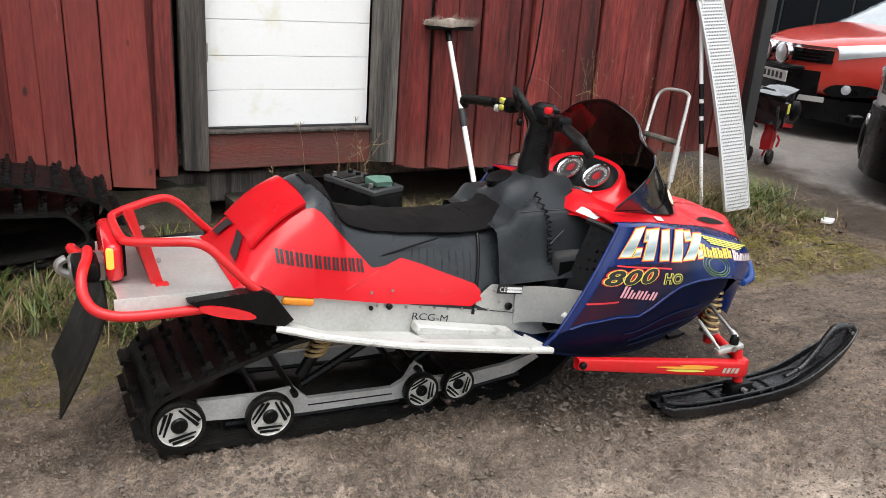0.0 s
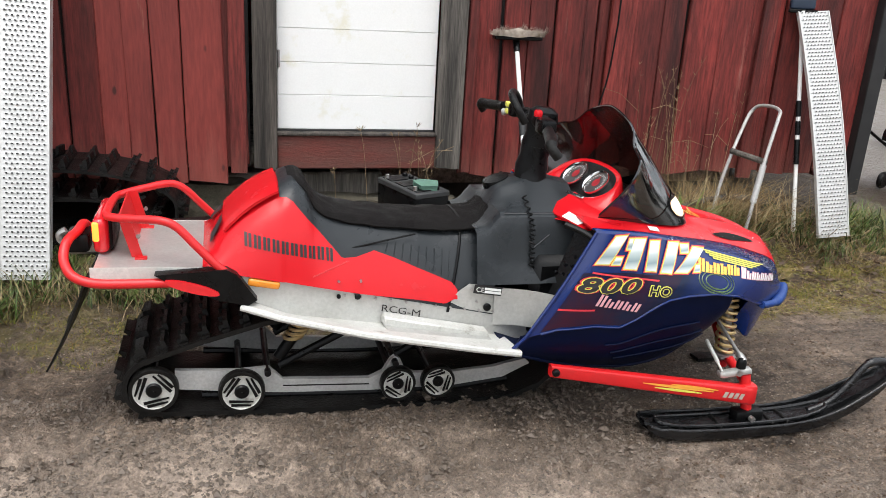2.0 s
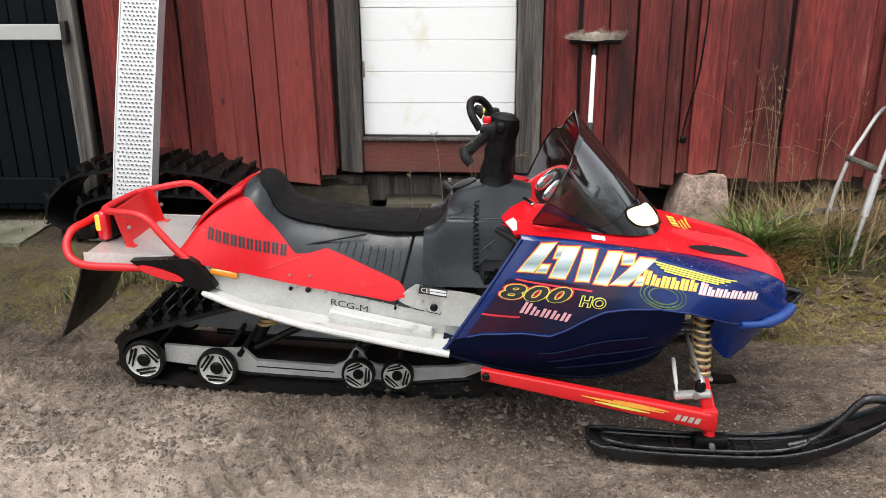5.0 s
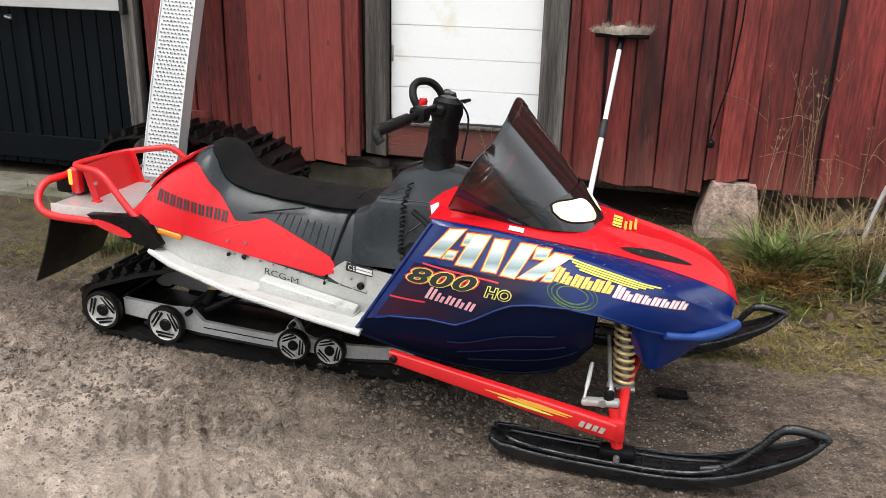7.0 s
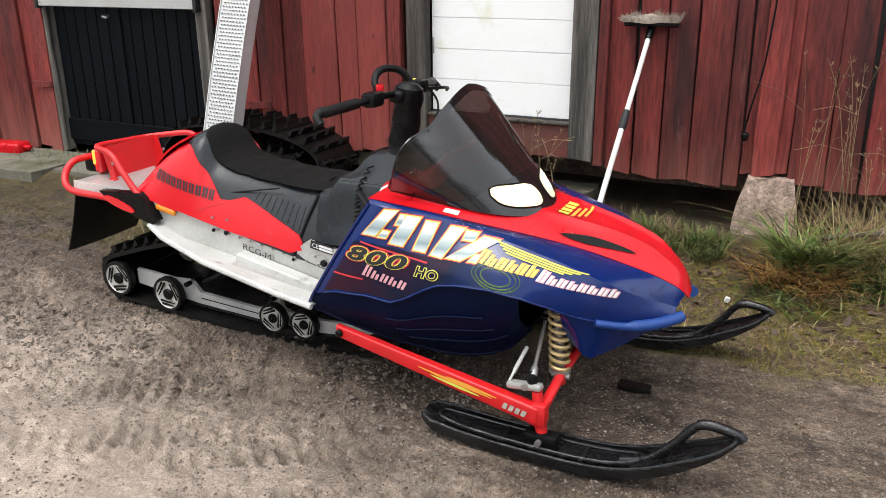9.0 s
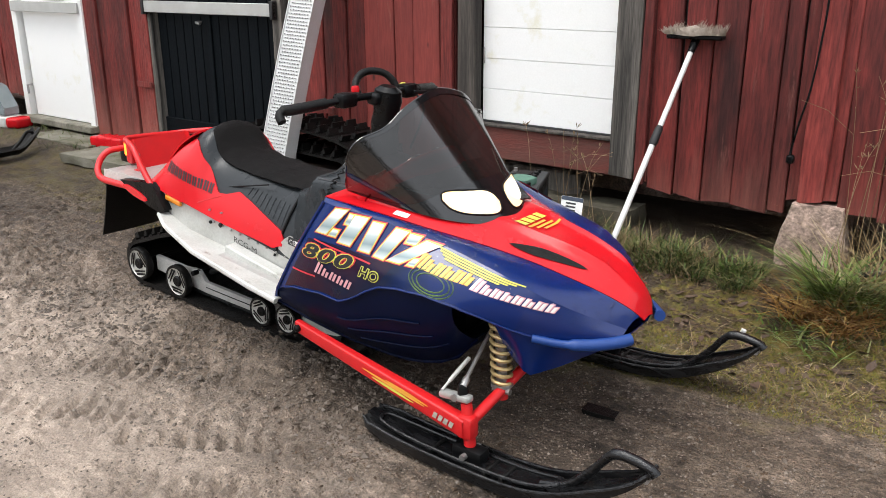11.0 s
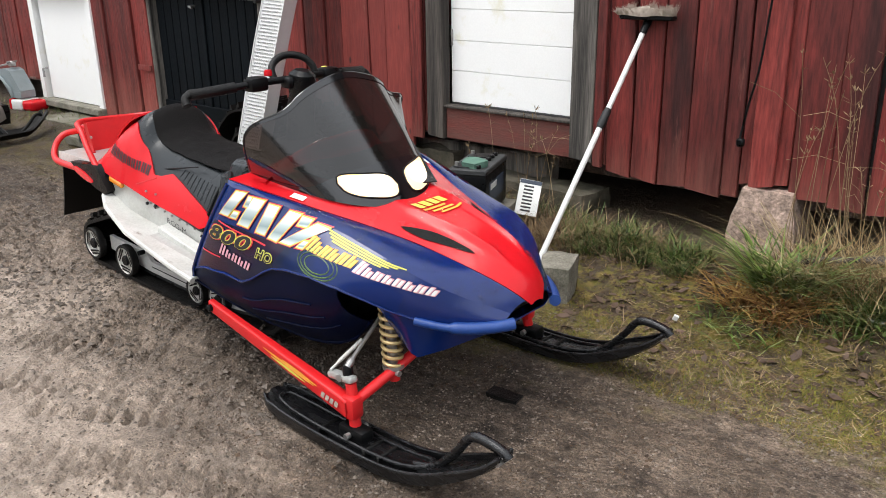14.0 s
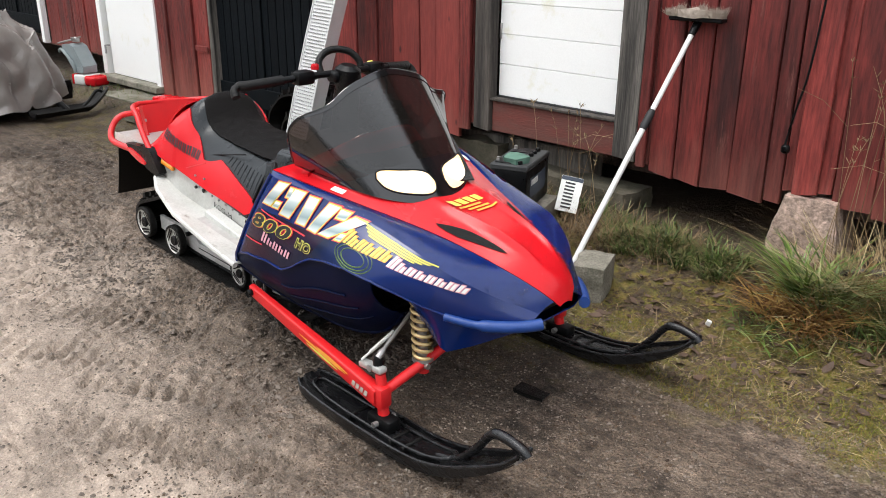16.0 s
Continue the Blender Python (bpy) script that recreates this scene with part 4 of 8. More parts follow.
def squeegee():
    b = thing("long_handled_scraper", "long scraper with white and black pole and dark blue head", "scraper")
    a, c = Vector((3.775, 3.74, 0.12)), Vector((3.80, 4.075, 1.40))
    for k0, k1, m, r in ((0, 0.30, WHITE_POLE, 0.0125), (0.30, 0.41, BLACK_PLASTIC, 0.0165), (0.41, 0.43, WHITE_POLE, 0.014), (0.43, 0.49, BLACK_PLASTIC, 0.0165), (0.49, 0.51, WHITE_POLE, 0.014),
                         (0.51, 0.58, BLACK_PLASTIC, 0.0165), (0.58, 0.97, WHITE_POLE, 0.0125)):
        part("pole_section", tube([a.lerp(c, k0), a.lerp(c, k1)], r, m, 10), b)
    part("head", box(0.16, 0.035, 0.07, NAVY, 0.012, (3.805, 4.085, 1.405), 3), b)
    part("blade", box(0.19, 0.02, 0.02, BLACK_PLASTIC, 0.004, (3.805, 4.07, 1.36)), b)


def hand_truck():
    b = thing("hand_truck", "folded bare aluminium hand truck leaning among dead grass", "hand truck")
    pts = [(3.36, 3.63, 0.06), (3.42, 3.675, 0.30), (3.482, 3.722, 0.55), (3.56, 3.78, 0.775), (3.60, 3.83, 0.815), (3.62, 3.93, 0.825), (3.61, 4.05, 0.81), (3.58, 4.08, 0.76), (3.50, 4.02, 0.66), (3.42, 3.95, 0.56), (3.36, 3.93, 0.36), (3.31, 3.90, 0.12)]
    part("frame", tube(smooth_path(pts, 6), 0.0105, RAIL_GREY, 10), b, "dull aluminium tube frame")
    part("cross_bar", tube([(3.41, 3.95, 0.56), (3.49, 3.72, 0.545)], 0.018, BARE_WOOD, 8), b)
    part("sleeve", tube([(3.425, 3.68, 0.32), (3.475, 3.717, 0.53)], 0.019, RAIL_GREY, 10), b)
    part("toe_plate", box(0.10, 0.26, 0.01, RAIL_GREY, 0.003, (3.34, 3.77, 0.115)), b)


push_broom()
squeegee()
hand_truck()
cable = smooth_path([(2.645, WALL - 0.055, 2.4), (2.65, WALL - 0.06, 1.4), (2.642, WALL - 0.062, 1.15), (2.625, WALL - 0.06, 0.95), (2.595, WALL - 0.055, 0.80), (2.575, WALL - 0.05, 0.68), (2.572, WALL - 0.055, 0.645)], 5)
cb = thing("power_cable", "thin black cable hanging down the boards with a plug", "cable")
part("wire", tube(cable, 0.005, BLACK_PLASTIC, 6), cb)
part("plug", box(0.035, 0.03, 0.04, BLACK_PLASTIC, 0.008, (2.576, WALL - 0.055, 0.625)), cb)


def track_belt(path, width, mat, thick=0.014):
    """A closed rubber belt round a path in x and z."""
    p = [Vector((q[0], 0, q[1])) for q in path]
    n = len(p)
    verts, faces = [], []
    for i in range(n):
        t = (p[(i + 1) % n] - p[i - 1]).normalized()
        o = Vector((t.z, 0, -t.x))
        for d, y in ((0, -width / 2), (0, width / 2), (thick, width / 2), (thick, -width / 2)):
            verts.append(p[i] + o * d + Vector((0, y, 0)))
    for i in range(n):
        j = (i + 1) % n
        for k in range(4):
            m = (k + 1) % 4
            faces.append((i * 4 + k, i * 4 + m, j * 4 + m, j * 4 + k))
    return mesh(verts, faces, mat, 30)


def resample(path, gap):
    pts = [Vector((q[0], 0, q[1])) for q in path] + [Vector((path[0][0], 0, path[0][1]))]
    out, carry = [], 0.0
    for a, b in zip(pts[:-1], pts[1:]):
        d = (b - a).length
        while carry < d:
            out.append((a.lerp(b, carry / d), (b - a).normalized()))
            carry += gap
        carry -= d
    return out


def lug_mesh(width, high):
    """One moulded bar across a belt with blunt, buttressed paddles."""
    data = [box_data(0, 0, 0.006, 0.024, width, 0.012)]
    for y, w in ((-width * 0.35, width * 0.22), (0, width * 0.30), (width * 0.35, width * 0.22)):
        v, f = box_data(0, y, high / 2, 0.022, w, high)
        for q in v:
            if q.z > high * 0.6:
                q.x = q.x * 0.62 - 0.003
                q.y = y + (q.y - y) * 0.92
        data.append((v, f))
        for side in (-1, 1):
            data.append(box_data(0.010, y + side * w * 0.36, high * 0.3, 0.026, 0.012, high * 0.6))
    return mesh(*join_data(*data), RUBBER, 30)


def rolled_track():
    t = thing("rolled_up_drive_track", "used black rubber snow track rolled up by the wall", "track")
    rnd = random.Random(8)

    def loop(cx, cz, a, b, amp, sd):
        return [(cx + a * math.copysign(abs(math.cos(q)) ** 0.8, math.cos(q)) * (1 + amp * noise.noise(Vector((math.cos(q), math.sin(q), sd)))),
                 cz + b * math.copysign(abs(math.sin(q)) ** 0.75, math.sin(q)) * (1 + amp * noise.noise(Vector((math.sin(q), math.cos(q), sd))))) for q in [2 * math.pi * k / 72 for k in range(72)]]

    outer, inner = loop(-0.29, 0.315, 0.585, 0.19, 0.14, 1), loop(-0.27, 0.27, 0.45, 0.10, 0.25, 4)
    lug = lug_mesh(0.36, 0.046)
    for path, nm in ((outer, "belt"), (inner, "inner_belt")):
        part(nm, track_belt(path, 0.38, RUBBER), t, at=pose(0, 3.88, 0))
        for p, d in resample(path, 0.092):
            o = Vector((d.z, 0, -d.x))
            m = Matrix(((d.x, 0, o.x, p.x + o.x * 0.013), (0, 1, 0, 3.88), (d.z, 0, o.z, p.z + o.z * 0.013), (0, 0, 0, 1)))
            part("lug", lug, t, at=m @ pose(0, rnd.gauss(0, 0.006), 0, 0, rnd.gauss(0, 14), rnd.gauss(0, 4)))


rolled_track()


def battery():
    b = thing("car_battery", "black car battery with a dusty lid on a flat stone", "battery", pose(1.436, 3.632, 0.225, 0, 0, 111))
    part("case", box(0.365, 0.19, 0.205, BLACK_PLASTIC, 0.008, (0, 0, 0.1025), 2), b)
    part("lid", box(0.37, 0.196, 0.03, BATTERY_GREY, 0.006, (0, 0, 0.219)), b)
    for i in range(3):
        part("lid_well", box(0.085, 0.10, 0.006, BLACK_PLASTIC, 0.002, (-0.115 + 0.115 * i, 0.03, 0.236)), b)
    for i in range(6):
        part("cap", turned([(0.014, 0), (0.014, 0.014), (0.010, 0.018)], BLACK_PLASTIC, 12, "Z"), b, at=pose(-0.145 + 0.058 * i, -0.045, 0.233))
    for x in (-0.13, 0.13):
        part("terminal", turned([(0.012, 0), (0.010, 0.024)], STEEL, 12, "Z"), b, at=pose(x, 0.07, 0.233))
    part("label_panel", box(0.25, 0.002, 0.10, NAVY, 0, (0, -0.0955, 0.11)), b, "dark blue printed label")
    for i in range(5):
        part("label_mark", box(0.014, 0.002, 0.030, WHITE_INK, 0, (-0.10 + 0.021 * i, -0.0972, 0.135)), b)
    rag = thing("rag", "crumpled green rag lying on a battery", "rag", pose(1.487, 3.52, 0.470))
    part("cloth", uneven_block(0.10, 0.085, 0.035, 12, 0.03, GREEN_RAG, 6), rag)


battery()
thing("foundation_stone", "flat dark stone under a car battery", "stone", pose(1.44, 3.64, 0.13, 0, 0, 20), kind="structure", me=uneven_block(0.30, 0.36, 0.19, 9, 0.015, CONCRETE, 6))
pl = thing("sign_plate", "small white sign plate with dark marks leaning on dead grass", "sign", pose(1.575, 3.875, 0.24, 0, 0, 40) @ pose(0, 0, 0, 52, 0, 0) @ pose(0, 0, 0, 0, 0, -12))
part("plate", box(0.115, 0.20, 0.004, WHITE_INK, 0.002), pl)
part("blue_edge", box(0.113, 0.022, 0.002, NAVY, 0, (0, 0.086, 0.0035)), pl)
for i in range(8):
    part("mark", box(0.052, 0.009, 0.002, BLACK_INK, 0, (-0.006, 0.06 - i * 0.0195, 0.0035)), pl)
thing("concrete_block", "grey concrete block with rough edges on mossy ground", "block", pose(2.113, 3.335, 0.088, 0, 0, 21), me=uneven_block(0.140, 0.210, 0.165, 6, 0.018, CONCRETE, 10))
for x, y, sx, sy in ((-2.36, 3.80, 0.80, 0.60), (-1.50, 3.88, 0.82, 0.42), (-3.3, 3.92, 0.95, 0.36)):
    thing("paving_slab", "worn grey concrete slab before the dark barn door", "slab", pose(x, y, 0.062, 0, 0, 2), kind="structure", group="slabs by the barn", me=uneven_block(sx, sy, 0.07, int(sx * 100), 0.02, SLAB, 9))
thing("plastic_scrap", "small white scrap of hard plastic lying in moss", "litter", pose(2.652, 3.384, 0.034, 12, 20, 25), me=box(0.020, 0.014, 0.024, WHITE_INK, 0.002))
thing("rubber_scrap", "flat black rubber scrap on the gravel", "litter", pose(2.468, 2.48, 0.004, 0, 4, 10), me=uneven_block(0.115, 0.055, 0.022, 14, 0.022, RUBBER, 8))
thing("paper_scrap", "crumpled white paper scrap on mossy ground", "litter", pose(4.62, 3.46, 0.05, 0, 0, 30), me=uneven_block(0.11, 0.06, 0.014, 15, 0.012, WHITE_INK, 5))
jc = thing("jerry_can", "red plastic jerry can lying by the barn", "jerry can", pose(-2.74, 3.93, 0.118, 0, 0, 12) @ Matrix.Diagonal((1, 0.9, 0.68, 1)))
part("body", box(0.36, 0.17, 0.15, RED_PAINT, 0.03, (0, 0, 0), 3), jc)
for i in range(3):
    part("rib", box(0.02, 0.175, 0.155, RED_PAINT, 0.006, (-0.09 + i * 0.08, 0, 0)), jc)
part("spout", turned([(0.028, 0), (0.028, 0.05), (0.02, 0.06)], RED_PAINT, 14, "X"), jc, at=pose(0.17, 0, 0.02))
for pts_ in ([(3.02, 3.72, 0.14), (3.2, 3.80, 0.22), (3.45, 3.86, 0.20), (3.7, 3.80, 0.16)], [(3.42, 3.60, 0.08), (3.50, 3.74, 0.24), (3.58, 3.88, 0.34)]):
    bt = thing("branch", "thin bleached dead branch lying over the grassy bank", "branch")
    part("wood", tube(smooth_path(pts_, 4), 0.009, STALK, 7), bt)
log_ = thing("branch", "bare grey fallen branch lying in long grass", "branch")
part("wood", tube(smooth_path([(2.93, 3.84, 0.20), (3.05, 3.86, 0.235), (3.25, 3.93, 0.26), (3.5, 3.98, 0.27), (3.75, 4.0, 0.22)], 4), [0.014] * 8 + [0.018] * 9, BARE_WOOD, 8), log_)


# ---- the snowmobile: x forward, y to its left, z up ----
sled = thing("snowmobile", "red and blue snowmobile with black seat and lit headlamps on gravel", "snowmobile", pose(1.5016, 2.394, 0, 0, 0, 0.8))
STEER = -1.5


def red_low(x):
    return 0.583 - 0.216 * (x + 0.97)


# tunnel, deck and running boards
deck_z = lambda x: 0.600 - 0.03 * (x + 1.34)
part("tunnel", sheet(lambda u, v: (-1.335 + 0.5 * u, (v - 0.5) * 0.47, deck_z(-1.34 + 0.5 * u)), 4, 4, ALUMINIUM, -0.006), sled, "scuffed bare aluminium deck")
for s in (-1, 1):
    part("deck_side", sheet(lambda u, v: (-1.345 + 0.5 * u, s * (0.238 + 0.003 * v), deck_z(-1.34 + 0.5 * u) + 0.008 - v * (0.034 + 0.03 * u)), 4, 2, ALU_PAINTED, 0.005), sled, "bright aluminium edge")

    def side_plate(u, v):
        x = -0.99 + 1.11 * u
        top = red_low(x) + 0.02 if x < -0.29 else along([(-0.29, 0.462), (-0.222, 0.462), (-0.205, 0.508), (0.0, 0.475), (0.12, 0.47)], x)
        low = along([(-0.99, 0.545), (-0.9, 0.490), (-0.75, 0.425), (-0.05, 0.305), (0.12, 0.30)], x)
        return (x, s * (0.236 + 0.012 * (1 - v)), low + (top - low) * v)

    part("tunnel_side", sheet(side_plate, 40, 4, ALUMINIUM, 0.005), sled, "bare aluminium tunnel side with rivets")

    def board(u, v):
        x = -0.92 + 0.86 * u
        w = along([(-0.92, 0.275), (-0.8, 0.335), (-0.55, 0.40), (-0.2, 0.43), (0.06, 0.435)], x)
        z = along([(-0.92, 0.492), (-0.05, 0.352), (0.06, 0.345)], x)
        return (x, s * (0.245 + (w - 0.245) * v), z - 0.012 - 0.030 * (1 - v) * step(-0.9, -0.75, x))

    part("running_board", sheet(board, 30, 4, ALU_PAINTED, 0.006), sled, "pale aluminium running board")
    edge = [Vector(board(k / 30, 1.0)) for k in range(31)]
    part("board_edge", mesh(*join_data(tube_data([p + Vector((0, 0, -0.004)) for p in edge], 0.011, 8)), ALU_PAINTED), sled, "rounded bright board edge")
    part("foot_ledge", box(0.36, 0.055, 0.03, ALU_PAINTED, 0.005), sled, at=pose(-0.305, s * 0.275, 0.378, 0, 12, 0))
    part("ledge_strip", box(0.36, 0.10, 0.012, ALUMINIUM, 0.003), sled, at=pose(-0.30, s * 0.300, 0.366, 0, 10, 0))
    part("toe_plate", sheet(lambda u, v: (-0.10 + 0.20 * u, s * (0.25 + 0.10 * u * u), 0.36 + 0.13 * v), 6, 2, ALUMINIUM, 0.004), sled)
    rivets = []
    for x, dz in [(-0.60 + 0.05 * k, 0.03) for k in range(13)] + [(-0.18 + 0.05 * k, 0.10) for k in range(5)] + [(-0.62, 0.075), (-0.55, 0.085), (-0.16, 0.06), (-0.05, 0.06)]:
        low = along([(-0.9, 0.495), (-0.05, 0.352), (0.12, 0.345)], x)
        rivets.append(tube_data([(x, s * 0.244, low + dz + 0.015), (x, s * 0.2515, low + dz + 0.015)], 0.0045, 6))
    part("rivet", mesh(*join_data(*rivets), STEEL), sled)["kind"] = "stuff"
    for x, z, r in ((-0.559, 0.484, 0.010), (-0.123, 0.425, 0.0135), (-0.62, 0.487, 0.007)):
        part("plug", turned([(r, 0), (r, 0.006), (r * 0.7, 0.009)], BLACK_PLASTIC, 14, "Y"), sled, at=pose(x, s * 0.246, z, 0, 0, 180 if s < 0 else 0))
    part("side_reflector", box(0.098, 0.020, 0.026, AMBER, 0.0098, (0, 0, 0), 4), sled, "amber side reflector", at=pose(-0.85, s * 0.248, 0.541, 0, 11, 0))

    # corner cap between deck and running board
    cap = [(-1.165, 0.592), (-0.96, 0.602), (-0.93, 0.585), (-0.872, 0.50), (-0.90, 0.483), (-0.98, 0.503), (-1.10, 0.55)]
    part("corner_cap", mesh(*prism_data(cap, s * 0.238, s * 0.282), BLACK_PLASTIC), sled, "black plastic corner cap")
    oval = [(-1.06 + 0.078 * math.cos(k * math.pi / 10), 0.550 + 0.016 * math.sin(k * math.pi / 10) - 0.30 * 0.078 * math.cos(k * math.pi / 10)) for k in range(20)]
    red_insert = part("cap_reflector", mesh(*prism_data(oval, s * 0.278, s * 0.290), TAIL_RED), sled, "red reflector insert")

# stickers and hand lettering on the near tunnel side
v, f = lettering("RCG-M", 0.046, 0.1)
part("hand_lettering", mesh([(-0.485 + p.x * 0.92, -0.2525, 0.432 + p.y * 0.75 - 0.2 * p.x) for p in v], f, BLACK_INK), sled, "black hand-written letters")
part("approval_sticker", box(0.098, 0.003, 0.030, BLACK_INK, 0), sled, "black sticker with white print", at=pose(-0.125, -0.2505, 0.486, 0, 9, 0))
v, f = lettering("CE", 0.024)
part("sticker_letters", mesh([(-0.167 + p.x, -0.2528, 0.484 + p.y - 0.16 * p.x) for p in v], f, WHITE_INK), sled)
for k in range(2):
    part("sticker_bar", box(0.058, 0.002, 0.008, WHITE_INK, 0), sled, at=pose(-0.108, -0.2525, 0.4885 - 0.011 * k, 0, 9, 0))

# rear body, seat and tank
REAR_TOP = [(-1.03, 0.60), (-1.0, 0.645), (-0.96, 0.70), (-0.90, 0.757), (-0.84, 0.796), (-0.77, 0.828)]


SEAT_TOP = [(-0.84, 0.79), (-0.80, 0.822), (-0.745, 0.842), (-0.71, 0.82), (-0.685, 0.768), (-0.64, 0.735), (-0.55, 0.712), (-0.4, 0.694), (-0.25, 0.686), (-0.14, 0.690), (-0.10, 0.70)]
SEAT_W = [(-0.81, 0.20), (-0.7, 0.175), (-0.3, 0.165), (-0.09, 0.17)]


def body_y(x, z):
    """Half width of rear body and seat at a height."""
    low = red_low(x)
    if x < -0.79:
        top, wl, wt = eased(REAR_TOP, x), 0.248, 0.195
    else:
        top, wl, wt = eased(SEAT_TOP, x) - 0.004, 0.243, along(SEAT_W, x)
    k = min(max((z - low) / (top - low), 0), 0.985)
    sn = k ** (1 / 0.72)
    return (1 - sn * sn) ** 0.275 * (wl + (wt - wl) * min(1, k * 1.05))


def hull_section(x, low, top, wl, wt, k):
    """Half ring from the right lower edge over the top to the left, k from 0 to 1."""
    a = math.pi * k
    c, sn = math.cos(a), math.sin(a)
    y = math.copysign(abs(c) ** 0.55, c)
    z = abs(sn) ** 0.72
    w = wl + (wt - wl) * min(1, z * 1.05)
    return (x, -y * w, low + (top - low) * z)


part("rear_body", sheet(lambda u, v: hull_section(-1.03 + 0.265 * u, red_low(-1.03 + 0.265 * u), eased(REAR_TOP, -1.03 + 0.265 * u), 0.248, 0.195, v), 18, 40, RED_PAINT, 0.0), sled, "glossy red rear body")
part("rear_lid", sheet(lambda u, v: (-0.965 + 0.165 * u, (v - 0.5) * (0.33 - 0.02 * u), eased(REAR_TOP, -0.965 + 0.165 * u) + 0.006 - 0.012 * abs(2 * v - 1) ** 4), 10, 14, RED_PAINT, 0.008), sled, "red lid with a dark seam")
for s in (-1, 1):
    def rear_vent(u, v):
        x, k = -1.000 + 0.036 * v, 0.305 + 0.13 * u + 0.115 * v * (1 - 0.5 * u)
        p = hull_section(x, red_low(x), eased(REAR_TOP, x), 0.248, 0.195, k if s < 0 else 1 - k)
        return (p[0] - 0.006, p[1], p[2] + 0.006)

    part("rear_vent", sheet(rear_vent, 6, 8, BLACK_TRIM), sled, "black rear vent")

    def red_skirt(u, v):
        x = -1.01 + 0.785 * u
        low = red_low(x) + 0.012 * step(-0.6, -0.3, x) + 0.022 * step(-0.275, -0.225, x)
        top = along([(-1.01, 0.60), (-0.97, 0.660), (-0.91, 0.72), (-0.84, 0.765), (-0.80, 0.786), (-0.775, 0.790), (-0.755, 0.778), (-0.69, 0.700), (-0.605, 0.602), (-0.56, 0.602), (-0.50, 0.617), (-0.433, 0.592), (-0.36, 0.560), (-0.287, 0.529), (-0.240, 0.508), (-0.225, 0.485)], x)
        z = low + (top - low) * v
        return (x, s * (body_y(x, z) + 0.008), z)

    part("red_skirt", sheet(red_skirt, 80, 12, RED_PAINT, 0.006 * -s), sled, "red side panel")
    fold = [(-0.70, 0.5545), (-0.64, 0.575), (-0.585, 0.592)]
    part("panel_seam", tube([(x, s * (body_y(x, z) + 0.0085), z) for x, z in fold], 0.0022, RED_TUBE, 5), sled)

part("seat_base", sheet(lambda u, v: hull_section(-0.795 + 0.705 * u, red_low(-0.795 + 0.705 * u), eased(SEAT_TOP, -0.795 + 0.705 * u) - 0.004, 0.243, along(SEAT_W, -0.795 + 0.705 * u), v), 50, 40, SEAT_VINYL), sled, "dark grey vinyl seat sides")
for s in (-1, 1):
    # sewn pleats low on the seat side
    for k in range(9):
        x = -0.46 + 0.026 * k
        z0, z1 = along([(-0.49, 0.622), (-0.225, 0.508)], x), along([(-0.49, 0.640), (-0.245, 0.60)], x)
        part("pleat", tube([(x + 0.01 * q, s * (body_y(x, z0 + (z1 - z0) * q) + 0.0005), z0 + (z1 - z0) * q) for q in (0, 0.5, 1)], 0.0022, SEAT_VINYL, 5), sled)


TANK_TOP = [(-0.16, 0.68), (-0.115, 0.695), (-0.085, 0.735), (-0.055, 0.778), (-0.02, 0.798), (0.06, 0.818), (0.14, 0.815), (0.2, 0.80)]


def seat_cover(u, v):
    x = -0.765 + 0.675 * u
    w = along([(-0.765, 0.08), (-0.73, 0.112), (-0.69, 0.128), (-0.5, 0.134), (-0.155, 0.142), (-0.09, 0.115)], x)
    w *= 1 + 0.05 * noise.noise(Vector((x * 9, 2.0 * (v > 0.5), 4)))
    y = (2 * v - 1) * w
    return (x, y, max(eased(SEAT_TOP, x), eased(TANK_TOP, x) if x > -0.15 else 0) + 0.004 - 0.024 * abs(2 * v - 1) ** 3 + 0.005 * noise.noise(Vector((x * 22, y * 22, 1))))


part("seat_cover", sheet(seat_cover, 50, 20, SEAT_PLUSH, 0.006), sled, "wet black fleecy seat top")
for s in (-1, 1):
    seam = [(-0.60, 0.62), (-0.48, 0.640), (-0.36, 0.66)]
    part("seam", tube([(x, s * (0.222 - 0.55 * (z - 0.55)), z) for x, z in seam], 0.003, BLACK_PLASTIC, 6), sled)
strap = []
for k in range(25):
    q = hull_section(-0.19, red_low(-0.19), eased(SEAT_TOP, -0.19) + 0.003, 0.248, 0.172, k / 24)
    strap.append(Vector((q[0] - 0.05 * (0.69 - q[2]) / 0.2, q[1], q[2])))
part("seat_strap", tube(strap, 0.005, BLACK_PLASTIC, 6), sled)



def tank(u, v):
    x = -0.16 + 0.37 * u
    low, top = along([(-0.16, 0.500), (0.21, 0.52)], x), eased(TANK_TOP, x)
    half = [(along([(-0.16, 0.24), (0.0, 0.265), (0.21, 0.30)], x), low), (0.222 + 0.03 * u, 0.58), (0.200 + 0.02 * u, min(0.70, top - 0.03)), (0.192 + 0.02 * u, min(0.722, top - 0.012)), (0.172 + 0.015 * u, min(0.735, top - 0.004)), (0.092, max(top - 0.032, min(0.737, top - 0.005))), (0.048, top - 0.005), (0.0, top)]
    k = (1 - abs(2 * v - 1)) * (len(half) - 1)
    i = min(int(k), len(half) - 2)
    y, z = (half[i][j] + (half[i + 1][j] - half[i][j]) * (k - i) for j in range(2))
    return (x, math.copysign(y, v - 0.5), z)


